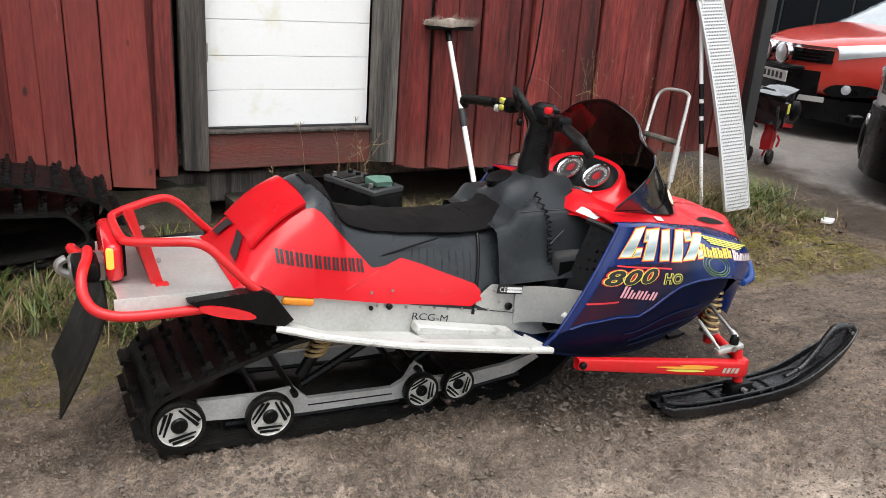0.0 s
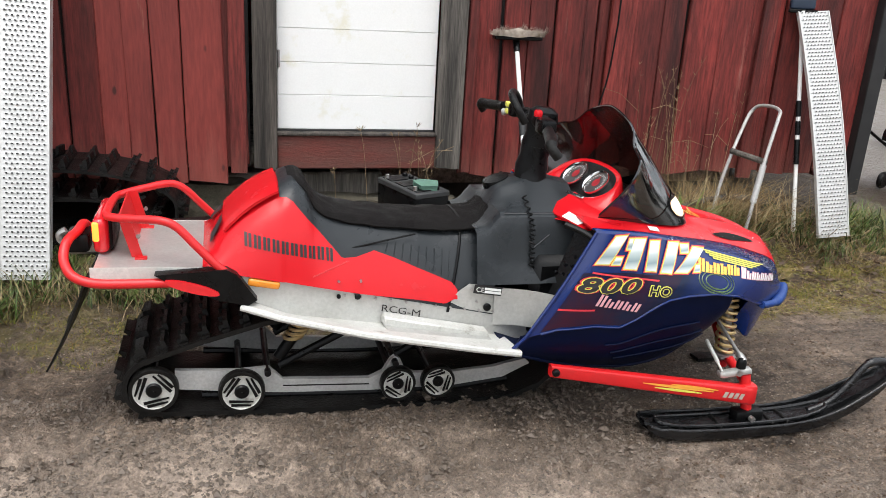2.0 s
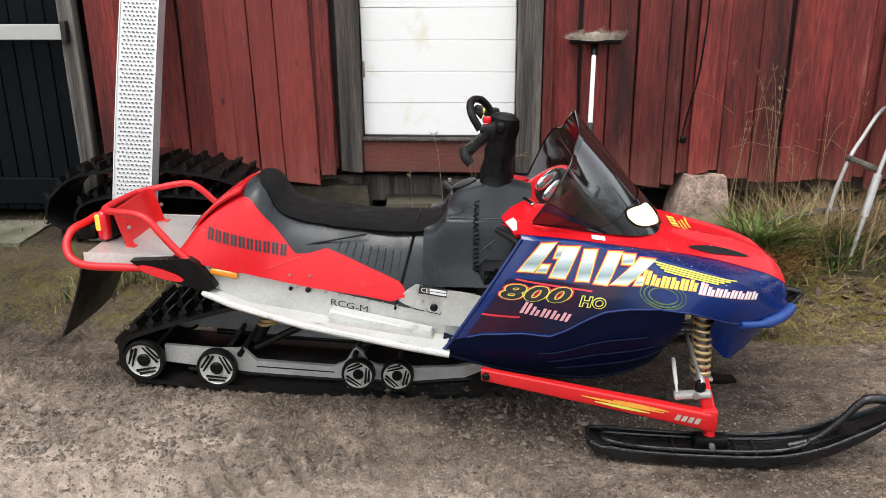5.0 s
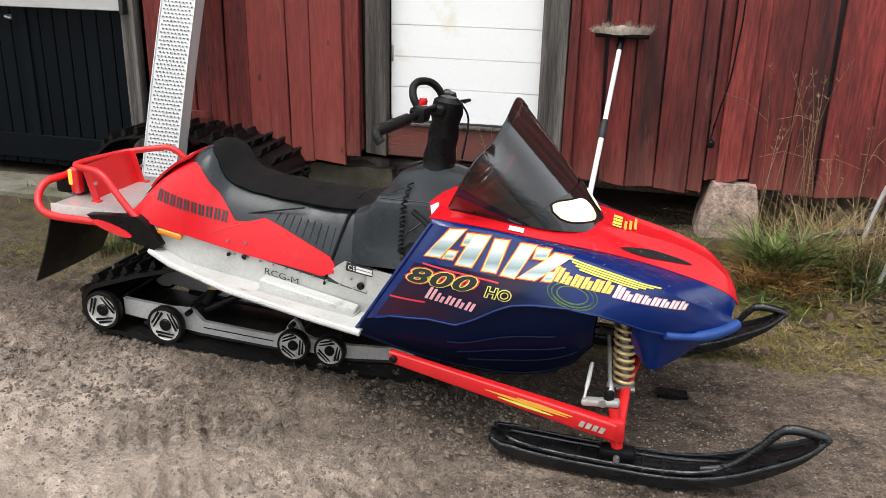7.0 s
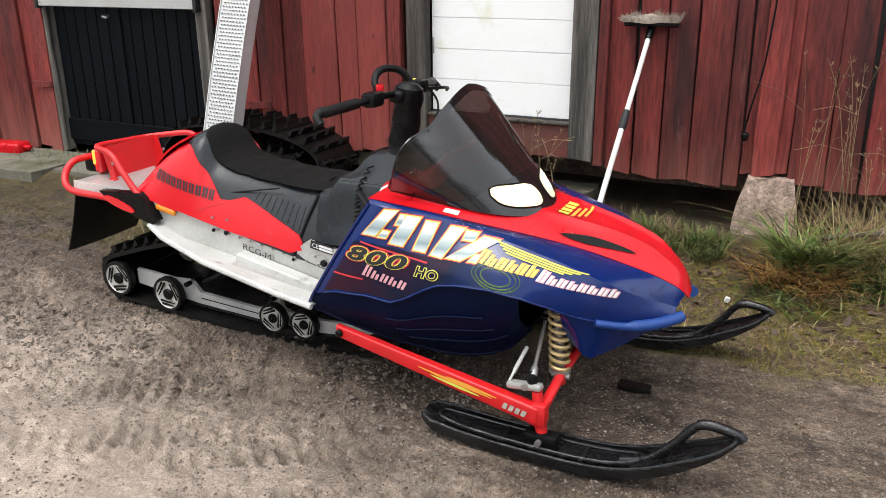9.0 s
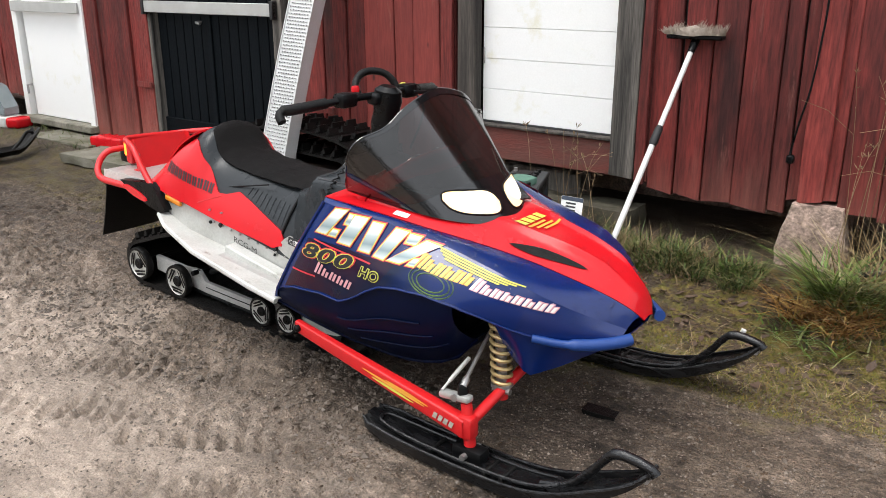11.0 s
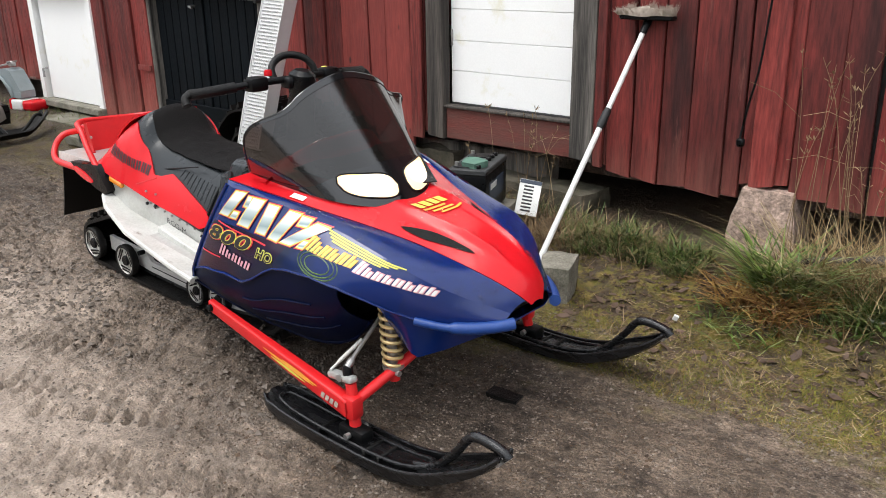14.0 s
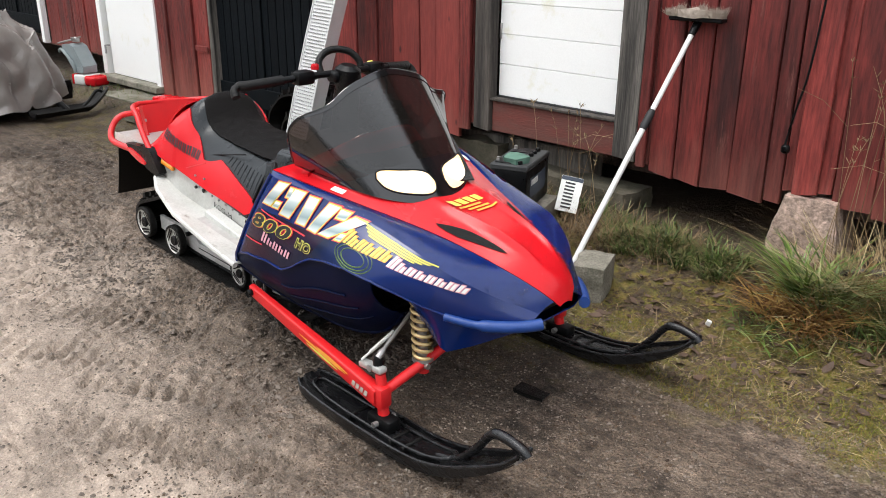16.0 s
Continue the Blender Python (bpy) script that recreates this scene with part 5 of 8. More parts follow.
part("tank_cover", sheet(tank, 28, 56, SEAT_VINYL), sled, "dark grey vinyl tank cover with a hard shoulder")
for s in (-1, 1):
    part("tank_seam", tube([Vector(tank(0.25 + 0.7 * k / 10, 0.5 + s * 0.5 * (1 - 3.6 / 7))) for k in range(11)], 0.0035, BLACK_GLOSS, 6), sled)
    part("tank_crease", tube([(-0.03, s * 0.222, 0.56), (0.03, s * 0.226, 0.62), (0.085, s * 0.222, 0.665)], 0.003, BLACK_GLOSS, 6), sled)
part("fuel_cap", turned([(0.048, 0), (0.05, 0.012), (0.046, 0.03), (0.02, 0.034)], BLACK_PLASTIC, 20, "Z"), sled, "ribbed black fuel cap", at=pose(-0.022, 0.035, 0.768, 0, -20, 0))
cord = []
for k in range(70):
    z = 0.775 - 0.215 * k / 69
    cord.append((0.02 + 0.009 * math.cos(k * 1.3), -along([(0.55, 0.248), (0.58, 0.243), (0.70, 0.218), (0.735, 0.186), (0.80, 0.075)], z) - 0.008 + 0.006 * math.sin(k * 1.3), z))
part("stop_cord", tube(cord, 0.0028, BLACK_PLASTIC, 5), sled, "coiled black stop cord")
for s in (-1, 1):
    foot_panel = lambda u, v: (0.055 + 0.11 * v + 0.075 * u, s * (0.262 + 0.135 * u + 0.015 * v), 0.40 + 0.33 * v - 0.05 * u)
    part("foot_panel", sheet(foot_panel, 8, 10, BLACK_PLASTIC, 0.006 * -s), sled, "black footwell panel")
    part("foot_rim", tube(smooth_path([(0.01, s * 0.40, 0.37), (0.07, s * 0.415, 0.50), (0.165, s * 0.415, 0.64), (0.16, s * 0.39, 0.705), (0.09, s * 0.33, 0.735)], 6), 0.011, BLACK_PLASTIC, 8), sled)
    grille = []
    for k in range(5):
        for j in range(3):
            x = 0.06 + 0.018 * k + 0.03 * j
            grille.append(tube_data([(x, s * (0.362 + 0.012 * k), 0.585 + 0.026 * j), (x, s * (0.370 + 0.012 * k), 0.585 + 0.026 * j)], 0.0065, 6))
    part("grille_hole", mesh(*join_data(*grille), BLACK_GLOSS), sled)["kind"] = "stuff"
    part("heel_clip", box(0.06, 0.02, 0.022, ALU_PAINTED, 0.006), sled, at=pose(0.045, s * 0.36, 0.405, 20, 35, 0))

# blue bodywork
HOOD_Y = [(0.10, 0.385), (0.20, 0.378), (0.31, 0.357), (0.40, 0.332), (0.48, 0.303), (0.57, 0.268), (0.65, 0.238), (0.74, 0.208), (0.83, 0.178), (0.92, 0.148), (1.02, 0.118), (1.08, 0.09), (1.115, 0.065), (1.135, 0.03)]
HOOD_Z = [(0.10, 0.745), (0.20, 0.735), (0.31, 0.718), (0.40, 0.700), (0.48, 0.680), (0.57, 0.658), (0.65, 0.639), (0.74, 0.617), (0.83, 0.591), (0.92, 0.559), (1.02, 0.522), (1.08, 0.489), (1.115, 0.460), (1.135, 0.425)]
HOOD_C = [(0.10, 0.745), (0.20, 0.752), (0.30, 0.762), (0.45, 0.748), (0.6, 0.705), (0.66, 0.688), (0.76, 0.652), (0.9, 0.618), (1.0, 0.580), (1.08, 0.535), (1.12, 0.480), (1.135, 0.432)]
SHOULDER_Y = [(0.168, 0.400), (0.215, 0.408), (0.34, 0.385), (0.463, 0.360), (0.581, 0.337), (0.66, 0.328), (0.72, 0.323), (0.785, 0.318), (0.84, 0.311), (0.93, 0.272), (1.02, 0.195), (1.09, 0.125), (1.11, 0.105)]
SHOULDER_Z = [(0.168, 0.728), (0.215, 0.724), (0.34, 0.706), (0.463, 0.678), (0.581, 0.648), (0.66, 0.628), (0.72, 0.610), (0.785, 0.591), (0.84, 0.571), (0.93, 0.524), (1.02, 0.468), (1.09, 0.428), (1.11, 0.415)]
LOW_Y = [(-0.06, 0.425), (0.09, 0.448), (0.2, 0.448), (0.3, 0.450), (0.5, 0.450), (0.6, 0.446), (0.7, 0.425), (0.77, 0.385), (0.84, 0.340), (0.95, 0.268), (1.05, 0.190), (1.11, 0.130)]
LOW_Z = [(-0.06, 0.385), (0.05, 0.420), (0.17, 0.427), (0.262, 0.418), (0.32, 0.443), (0.376, 0.478), (0.43, 0.505), (0.5, 0.516), (0.6, 0.517), (0.7, 0.497), (0.77, 0.466), (0.84, 0.430), (0.94, 0.392), (1.12, 0.385)]


def flank(u, v, s=-1, out=0.0):
    """Side panel, u from its rear edge to the nose, v from the crease up to the shoulder."""
    xb, xt = -0.05 + 1.16 * u, 0.168 + 0.942 * u
    yb, zb = eased(LOW_Y, xb), along(LOW_Z, xb)
    yt, zt = eased(SHOULDER_Y, xt), eased(SHOULDER_Z, xt)
    swell = (0.012 + 0.022 * math.sin(math.pi * min(1, u * 1.6))) * math.sin(math.pi * v)
    return (xb + (xt - xb) * v, s * (yb + (yt - yb) * v + swell + out), zb + (zt - zb) * v)


def flank_uv(x, z):
    """The u and v of a place on the side panel."""
    u, v = x, 0.5
    for _ in range(30):
        xb, xt = -0.05 + 1.16 * u, 0.168 + 0.942 * u
        zb, zt = along(LOW_Z, xb), eased(SHOULDER_Z, xt)
        v = (z - zb) / max(zt - zb, 1e-4)
        u += 0.7 * (x - (xb + (xt - xb) * v)) / 1.05
        u = min(max(u, 0), 1)
    return u, v


def on_flank(x, z, out, s=-1):
    u, v = flank_uv(x, z)
    return flank(u, v, s, out)


POD_Z = [(-0.09, 0.326), (0.0, 0.293), (0.12, 0.252), (0.26, 0.215), (0.42, 0.200), (0.56, 0.225), (0.64, 0.275), (0.70, 0.36)]
for s in (-1, 1):
    part("side_panel", sheet(lambda u, v: flank(u, v, s), 64, 12, BLUE_PAINT, 0.006 * -s), sled, "glossy blue side panel with printed graphics")

    def shoulder(u, v):
        xs, xh = 0.168 + 0.942 * u, 0.160 + 0.965 * u
        a = Vector((xs, eased(SHOULDER_Y, xs), eased(SHOULDER_Z, xs)))
        b = Vector((xh, eased(HOOD_Y, xh), eased(HOOD_Z, xh) - 0.002))
        p = a.lerp(b, v)
        return (p.x, s * p.y, p.z + 0.006 * math.sin(math.pi * v))

    part("shoulder_panel", sheet(shoulder, 60, 6, BLUE_PAINT, 0.006 * -s), sled, "blue shoulder panel with rain drops")

    def pod(u, v):
        x = -0.06 + 0.75 * u
        yt, zt = eased(LOW_Y, x) - 0.010, along(LOW_Z, x) + 0.004
        xb = -0.09 + 0.77 * u
        zb, yb = eased(POD_Z, xb), along([(-0.09, 0.395), (0.05, 0.37), (0.3, 0.31), (0.68, 0.27)], xb)
        y = yt + (yb - yt) * v ** 2.2
        z = zt + (zb - zt) * (v ** 0.92)
        return (x + (xb - x) * v, s * y, z)

    part("lower_pod", sheet(pod, 40, 14, BLUE_DARK, 0.006 * s), sled, "matt dark blue lower side pod")
    for k in range(3):
        z = 0.375 - 0.045 * k
        pts = [Vector(pod(0.40 + 0.045 * k + 0.45 * q / 8, 0.35 + 0.18 * k)) + Vector((0, s * 0.002, 0)) for q in range(9)]
        part("pod_rib", tube(pts, 0.0035, BLUE_DARK, 6), sled)
    crease = [Vector(flank(k / 48, 0.0, s, 0.001)) for k in range(2, 49)]
    part("crease_bead", tube(crease, 0.0045, BLUE_PAINT, 8), sled)
    tail_lip = [Vector(flank(0.0, k / 10, s, 0.002)) for k in range(11)]
    part("edge_bead", tube([(-0.10, s * 0.40, 0.318)] + tail_lip, 0.006, BLUE_PAINT, 8), sled)
    part("pod_lip", tube([Vector(pod(k / 12, 1.0)) for k in range(0, 13)], 0.007, BLUE_DARK, 8), sled)

    def belly(u, v):
        x = 0.80 + 0.29 * u
        yt, zt = eased(LOW_Y, x) - 0.004, along(LOW_Z, x) + 0.002
        zb = along([(0.80, 0.34), (0.875, 0.262), (0.95, 0.292), (1.09, 0.365)], x)
        yb = along([(0.80, 0.29), (0.875, 0.280), (0.95, 0.225), (1.09, 0.11)], x)
        return (x, s * (yt + (yb - yt) * v), zt + (zb - zt) * v)

    part("front_belly", sheet(belly, 14, 6, BLUE_PAINT, 0.005 * s), sled, "blue front belly pan")
    horn = smooth_path([(0.90, s * 0.305, 0.404), (0.98, s * 0.262, 0.390), (1.05, s * 0.205, 0.385), (1.10, s * 0.150, 0.386), (1.128, s * 0.112, 0.390)], 6)
    part("bumper_horn", tube(horn, [0.013] * 8 + [0.019] * 17, BLUE_RUBBED, 10), sled, "rubbed blue bumper horn")
part("pod_floor", sheet(lambda u, v: (-0.09 + 0.77 * u, (2 * v - 1) * along([(-0.09, 0.395), (0.05, 0.37), (0.3, 0.31), (0.68, 0.27)], -0.09 + 0.77 * u), eased(POD_Z, -0.09 + 0.77 * u) + 0.002), 20, 4, BLUE_DARK, -0.004), sled)
part("belly_floor", sheet(lambda u, v: (0.80 + 0.29 * u, (2 * v - 1) * along([(0.80, 0.29), (0.875, 0.280), (0.95, 0.225), (1.09, 0.11)], 0.80 + 0.29 * u), along([(0.80, 0.34), (0.875, 0.262), (0.95, 0.292), (1.09, 0.365)], 0.80 + 0.29 * u)), 10, 4, BLUE_PAINT, -0.004), sled)
part("engine_bay", box(0.60, 0.54, 0.30, BLACK_PLASTIC, 0.03, (0.32, 0, 0.45)), sled, "dark engine bay")
part("front_frame", box(0.34, 0.36, 0.12, BLACK_PLASTIC, 0.02, (0.80, 0, 0.44)), sled)
part("nose_intake", box(0.20, 0.20, 0.055, BLACK_PLASTIC, 0.015, (0.985, 0, 0.415)), sled, "black nose intake")


def hood(x, k, out=0.0):
    """The hood at x, k from -1 (right) to 1 (left)."""
    yb, zb, zc = eased(HOOD_Y, x), eased(HOOD_Z, x), eased(HOOD_C, x)
    a = abs(k)
    facet = step(0.50, 0.72, x) * (1 - step(1.02, 1.10, x))
    z = zc - (zc - zb) * ((1 - facet) * a ** 2.3 + facet * max(0, (a - 0.40) / 0.60) ** 1.25)
    ridge = 0.016 * math.exp(-(abs(a - 0.46) / 0.075) ** 1.6) * step(0.62, 0.78, x) * (1 - step(1.0, 1.08, x))
    return Vector((x, k * yb, z + ridge + out))


part("hood", sheet(lambda u, v: hood(0.155 + 0.98 * u, 2 * v - 1), 60, 48, RED_PAINT, 0.006), sled, "glossy red hood with rain drops")
for s in (-1, 1):
    def vent(u, v):
        x = 0.735 + 0.235 * u
        mid = 0.84 - (0.12 if s < 0 else 0.26) * u
        wide = 0.27 * min(1, 2.6 * u) ** 0.8 * (1 - u) ** 0.55
        return hood(x, s * (mid + (v - 0.5) * wide), 0.0035)
    part("hood_vent", sheet(vent, 14, 4, VENT_BLACK), sled, "black mesh hood vent")

# printed graphics on the side panels; emblem and words are plain slanted strokes
def decal(name, x, z, w, h, mat, lean=0.25, drop=0.0, out=0.0035, s=-1, label="", cuts=4):
    """A slanted block on the side panel, its lower left corner at x, z; drop: how far it falls per metre."""
    return part(name, sheet(lambda u, v: on_flank(x + w * u + lean * h * v, z + h * v - drop * (w * u), out, s), cuts, 2, mat), sled, label)


def quad(name, corners, grow, mat, out, s=-1, label=""):
    """A four-cornered print: upper rear, upper front, lower front, lower rear corner, drawn larger by `grow`."""
    tl, tr, br, bl = ((x + grow * dx, z + grow * dz) for (x, z), dx, dz in zip(corners, (-0.6, 1.6, 0.6, -1.6), (1, 1, -1, -1)))

    def spot(u, v):
        x0, z0, x1, z1 = bl[0] + (br[0] - bl[0]) * u, bl[1] + (br[1] - bl[1]) * u, tl[0] + (tr[0] - tl[0]) * u, tl[1] + (tr[1] - tl[1]) * u
        return on_flank(x0 + (x1 - x0) * v, z0 + (z1 - z0) * v, out, s)
    return part(name, sheet(spot, 5, 5, mat), sled, label)


def ticks_row(name, x0, x1, z0, drop, count, tall, mat, edge, s):
    """A row of slanted upright strokes in pairs."""
    for k in range(count):
        x = x0 + (x1 - x0) * k / count
        w = (x1 - x0) / count
        high = tall * (1.35 if not k else 1.0)
        for dx, part_high in ((0.0, high), (w * 0.46, high * (0.72 if k % 2 else 0.95))):
            z = z0 - drop * (x + dx - x0)
            if edge:
                decal(name + "_edge", x + dx - 0.0018, z - 0.002, w * 0.30 + 0.0036, part_high + 0.004, edge, 0.55, drop, 0.0042, s, "", 1)
            decal(name, x + dx, z, w * 0.30, part_high, mat, 0.55, drop, 0.0054, s, "", 1)


EMBLEM = [[(0.231, 0.717), (0.275, 0.716), (0.205, 0.634), (0.160, 0.636)], [(0.232, 0.653), (0.254, 0.651), (0.244, 0.631), (0.216, 0.633)],
          [(0.304, 0.704), (0.349, 0.699), (0.304, 0.612), (0.259, 0.618)], [(0.284, 0.706), (0.298, 0.704), (0.290, 0.672), (0.272, 0.675)],
          [(0.367, 0.691), (0.405, 0.686), (0.379, 0.600), (0.341, 0.605)], [(0.445, 0.679), (0.487, 0.672), (0.436, 0.590), (0.398, 0.596)],
          [(0.550, 0.652), (0.596, 0.641), (0.497, 0.590), (0.450, 0.593)], [(0.493, 0.668), (0.530, 0.661), (0.522, 0.640), (0.490, 0.644)], [(0.538, 0.606), (0.556, 0.606), (0.547, 0.588), (0.524, 0.590)]]
for s in (-1, 1):
    part("graphic_ground", sheet(lambda u, v: flank(0.035 + 0.40 * u, 0.03 + 0.60 * v, s, 0.002), 40, 6, NAVY_INK), sled, "dark printed background")
    part("graphic_ground", sheet(lambda u, v: flank(0.40 + 0.38 * u, 0.05 + 0.72 * v * (1 - 0.35 * u), s, 0.0025), 30, 6, FADE_INK), sled, "dark printed background fading into blue")
    decal("red_flash", 0.045, 0.486, 0.12, 0.006, RED_INK, 0.3, 0.02, 0.0035, s, "", 12)
    decal("red_flash", 0.15, 0.606, 0.24, 0.005, RED_INK, 0.6, 0.16, 0.0035, s, "", 12)
    for r0, r1 in ((0.074, 0.036), (0.062, 0.029), (0.046, 0.021)):
        rings = [(0.615 + r0 * math.cos(q), 0.552 + r1 * math.sin(q) - 0.2 * r0 * math.cos(q)) for q in [2 * math.pi * k / 36 for k in range(36)]]
        part("green_ring", mesh(*tube_data([on_flank(x, z, 0.002, s) for x, z in rings], 0.0026, 4, True), GREEN_INK), sled, "faded green printed ring")
    for corners in EMBLEM:
        quad("emblem_outline", corners, 0.0062, RED_INK, 0.0045, s)
        quad("emblem_outline", corners, 0.0034, YELLOW_INK, 0.0055, s)
        quad("emblem_stroke", corners, 0.0, LOGO_SILVER, 0.0065, s, "silver printed stroke")
    for k in range(4):
        decal("yellow_stripe", 0.588 + 0.012 * k, 0.640 - 0.0088 * k, 0.285 - 0.035 * k, 0.0034, YELLOW_INK, 0.3, 0.29, 0.0045, s, "", 14)
    ticks_row("model_mark", 0.543, 0.730, 0.592, 0.195, 6, 0.0225, YELLOW_INK, ORANGE_INK, s)
    ticks_row("model_mark", 0.732, 0.958, 0.549, 0.29, 8, 0.019, WHITE_INK, PINK_INK, s)
    ticks_row("maker_mark", 0.164, 0.322, 0.503, 0.20, 5, 0.028, PINK_INK, None, s)


def flank_text(body, x, z, size, shear, layers, drop=0.1, spacing=1.0, wide=1.0):
    for off, mat, out in layers:
        v, f = lettering(body, size, shear, off, spacing)
        part("number_print", mesh([on_flank(x + p.x * wide, z + p.y - drop * p.x, out) for p in v], f, mat), sled)


flank_text("800", 0.096, 0.551, 0.064, 0.34, ((0.0062, RED_INK, 0.0045), (0.0038, YELLOW_INK, 0.0055), (0.0020, BLACK_INK, 0.0065)), 0.13, 1.08, 2.08)
flank_text("HO", 0.350, 0.528, 0.044, 0.25, ((0.0030, YELLOW_INK, 0.0050), (0.0004, NAVY_INK, 0.0062)), 0.13, 1.05, 1.15)

# maker's word on the red side: plain dark blocks
for s in (-1, 1):
    for k in range(20):
        x, z, w, h = -0.905 + 0.0277 * (k // 2) + 0.0122 * (k % 2), 0.657 - 0.0064 * (k // 2) - 0.0028 * (k % 2), 0.0085, 0.038

        def word(u, v):
            zz = z + h * v - 0.23 * w * u
            return (x + w * u, s * (body_y(x + w * u, zz) + 0.0102), zz)
        part("word_mark", sheet(word, 1, 4, BLACK_INK), sled)
    part("hood_sticker", sheet(lambda u, v: hood(0.395 + 0.045 * u, s * (0.985 - 0.065 * v), 0.0045), 3, 2, WHITE_INK), sled, "small white sticker")
for k in range(4):
    part("hood_badge_mark", sheet(lambda u, v: hood(0.70 + 0.03 * v, -0.42 + 0.17 * k + 0.13 * u + 0.08 * v, 0.004), 3, 2, YELLOW_INK), sled)
for k in range(3):
    part("hood_badge_mark", sheet(lambda u, v: hood(0.738 + 0.016 * k + 0.009 * v, -0.34 + 0.12 * k + 0.50 * u, 0.004), 4, 1, ORANGE_INK), sled)

# windshield and lamp cowl
SH_TOP = [(0.352, 0.0, 1.066), (0.353, 0.06, 1.058), (0.354, 0.147, 1.034), (0.346, 0.195, 1.009), (0.334, 0.222, 0.982), (0.326, 0.262, 0.962), (0.316, 0.312, 0.951), (0.304, 0.338, 0.942),
          (0.290, 0.358, 0.922), (0.272, 0.364, 0.890), (0.246, 0.345, 0.840), (0.205, 0.302, 0.765)]
SH_LOW = [(0.672, 0.0, 0.674), (0.664, 0.055, 0.675), (0.640, 0.108, 0.678), (0.598, 0.160, 0.684), (0.545, 0.203, 0.693), (0.488, 0.233, 0.704), (0.430, 0.254, 0.715), (0.372, 0.269, 0.725),
          (0.318, 0.280, 0.735), (0.270, 0.287, 0.742), (0.232, 0.291, 0.748), (0.202, 0.294, 0.752)]


def table(rows, k):
    k = min(max(k, 0), 1) * (len(rows) - 1)
    i = min(int(k), len(rows) - 2)
    a, b = Vector(rows[i]), Vector(rows[i + 1])
    return a.lerp(b, k - i)


TOP_S, LOW_S = smooth_path(SH_TOP, 8), smooth_path(SH_LOW, 8)


def shield(u, v, out=0.0):
    """Windshield: u from -1 to 1 across, v from its foot up."""
    a, b = table(LOW_S, abs(u)), table(TOP_S, abs(u))
    p = a.lerp(b, v)
    bulge = 0.005 * math.sin(math.pi * v) * (1 - abs(u) ** 3) + out
    p += Vector((bulge * (1 - 0.7 * abs(u)), bulge * 0.8 * abs(u), bulge * 0.5))
    return Vector((p.x, (math.copysign(p.y, u) if u else 0.0) - 0.030, p.z))


part("windshield", sheet(lambda u, v: shield(2 * u - 1, v), 64, 16, SMOKE), sled, "dark smoked windshield with rain drops")
rim = [shield(2 * k / 48 - 1, 1.0) for k in range(49)]
part("windshield_rim", tube(rim, 0.0035, BLACK_GLOSS, 6), sled)
part("edge_band", sheet(lambda u, v: shield(1.64 * u - 0.82, 0.955 + 0.043 * v, 0.0025), 60, 2, BLACK_GLOSS), sled, "black band along the windshield edge")


def cowl_top(u):
    return 0.03 + 0.285 * math.exp(-((u + 0.03) / 0.44) ** 4)


part("lamp_cowl", sheet(lambda u, v: shield(2 * u - 1, -0.02 + v * (cowl_top(2 * u - 1) + 0.02), 0.004), 64, 10, BLACK_GLOSS, 0.0), sled, "gloss black headlamp cowl")
for s in (-1, 1):
    def lamp(u, v, out):
        """Rounded lamp: u across from the middle, v up."""
        w = math.sqrt(max(0.0, 1 - (2 * u - 1) ** 4))
        mid = 0.138 + 0.045 * u
        half = (0.112 - 0.016 * (1 - u)) * w
        bulge = 0.003 * (1 - (2 * v - 1) ** 2) * w
        return shield(s * (0.03 + 0.285 * u) - 0.036, mid + (2 * v - 1) * half, out + bulge)
    part("headlamp", sheet(lambda u, v: lamp(u, v, 0.005), 20, 10, LAMP_LIT), sled, "lit headlamp with warm white light")
    ringp = [lamp(k / 20, 0, 0.005) for k in range(21)] + [lamp(1 - k / 20, 1, 0.005) for k in range(21)]
    part("lamp_rim", tube(ringp, 0.0032, BLACK_PLASTIC, 6, True), sled)

part("dash_tray", sheet(lambda u, v: (0.37 + 0.27 * u, (2 * v - 1) * (0.285 - 0.17 * u), 0.80 - 0.085 * u - 0.012 * (2 * v - 1) ** 2), 8, 10, BLACK_PLASTIC, 0.004), sled, "black tray under the windshield")

# dash with two dials
face = pose(0.287, -0.038, 0.803, 0, 0, 8) @ pose(0, 0, 0, 0, -43, 0)


def dash_skin(u, v):
    """From the rim of the instrument plate out to the foot of the pod."""
    a = 2 * math.pi * u
    ca, sa = math.cos(a), math.sin(a)
    ins = face @ Vector((0.072 * math.copysign(abs(ca) ** 0.8, ca), 0.150 * math.copysign(abs(sa) ** 0.8, sa), 0.004))
    back = max(0, -ca)
    foot = Vector((0.245 + 0.15 * ca - 0.02 * back, -0.02 + 0.285 * math.copysign(abs(sa) ** 0.7, sa), 0.752 + 0.035 * ca - 0.012 * abs(sa)))
    p = ins.lerp(foot, v)
    lift = 0.030 * math.sin(math.pi * min(1, v * 1.6)) * (1 - v)
    return p + Vector((0.35 * lift * ca, 0.2 * lift * sa, lift))


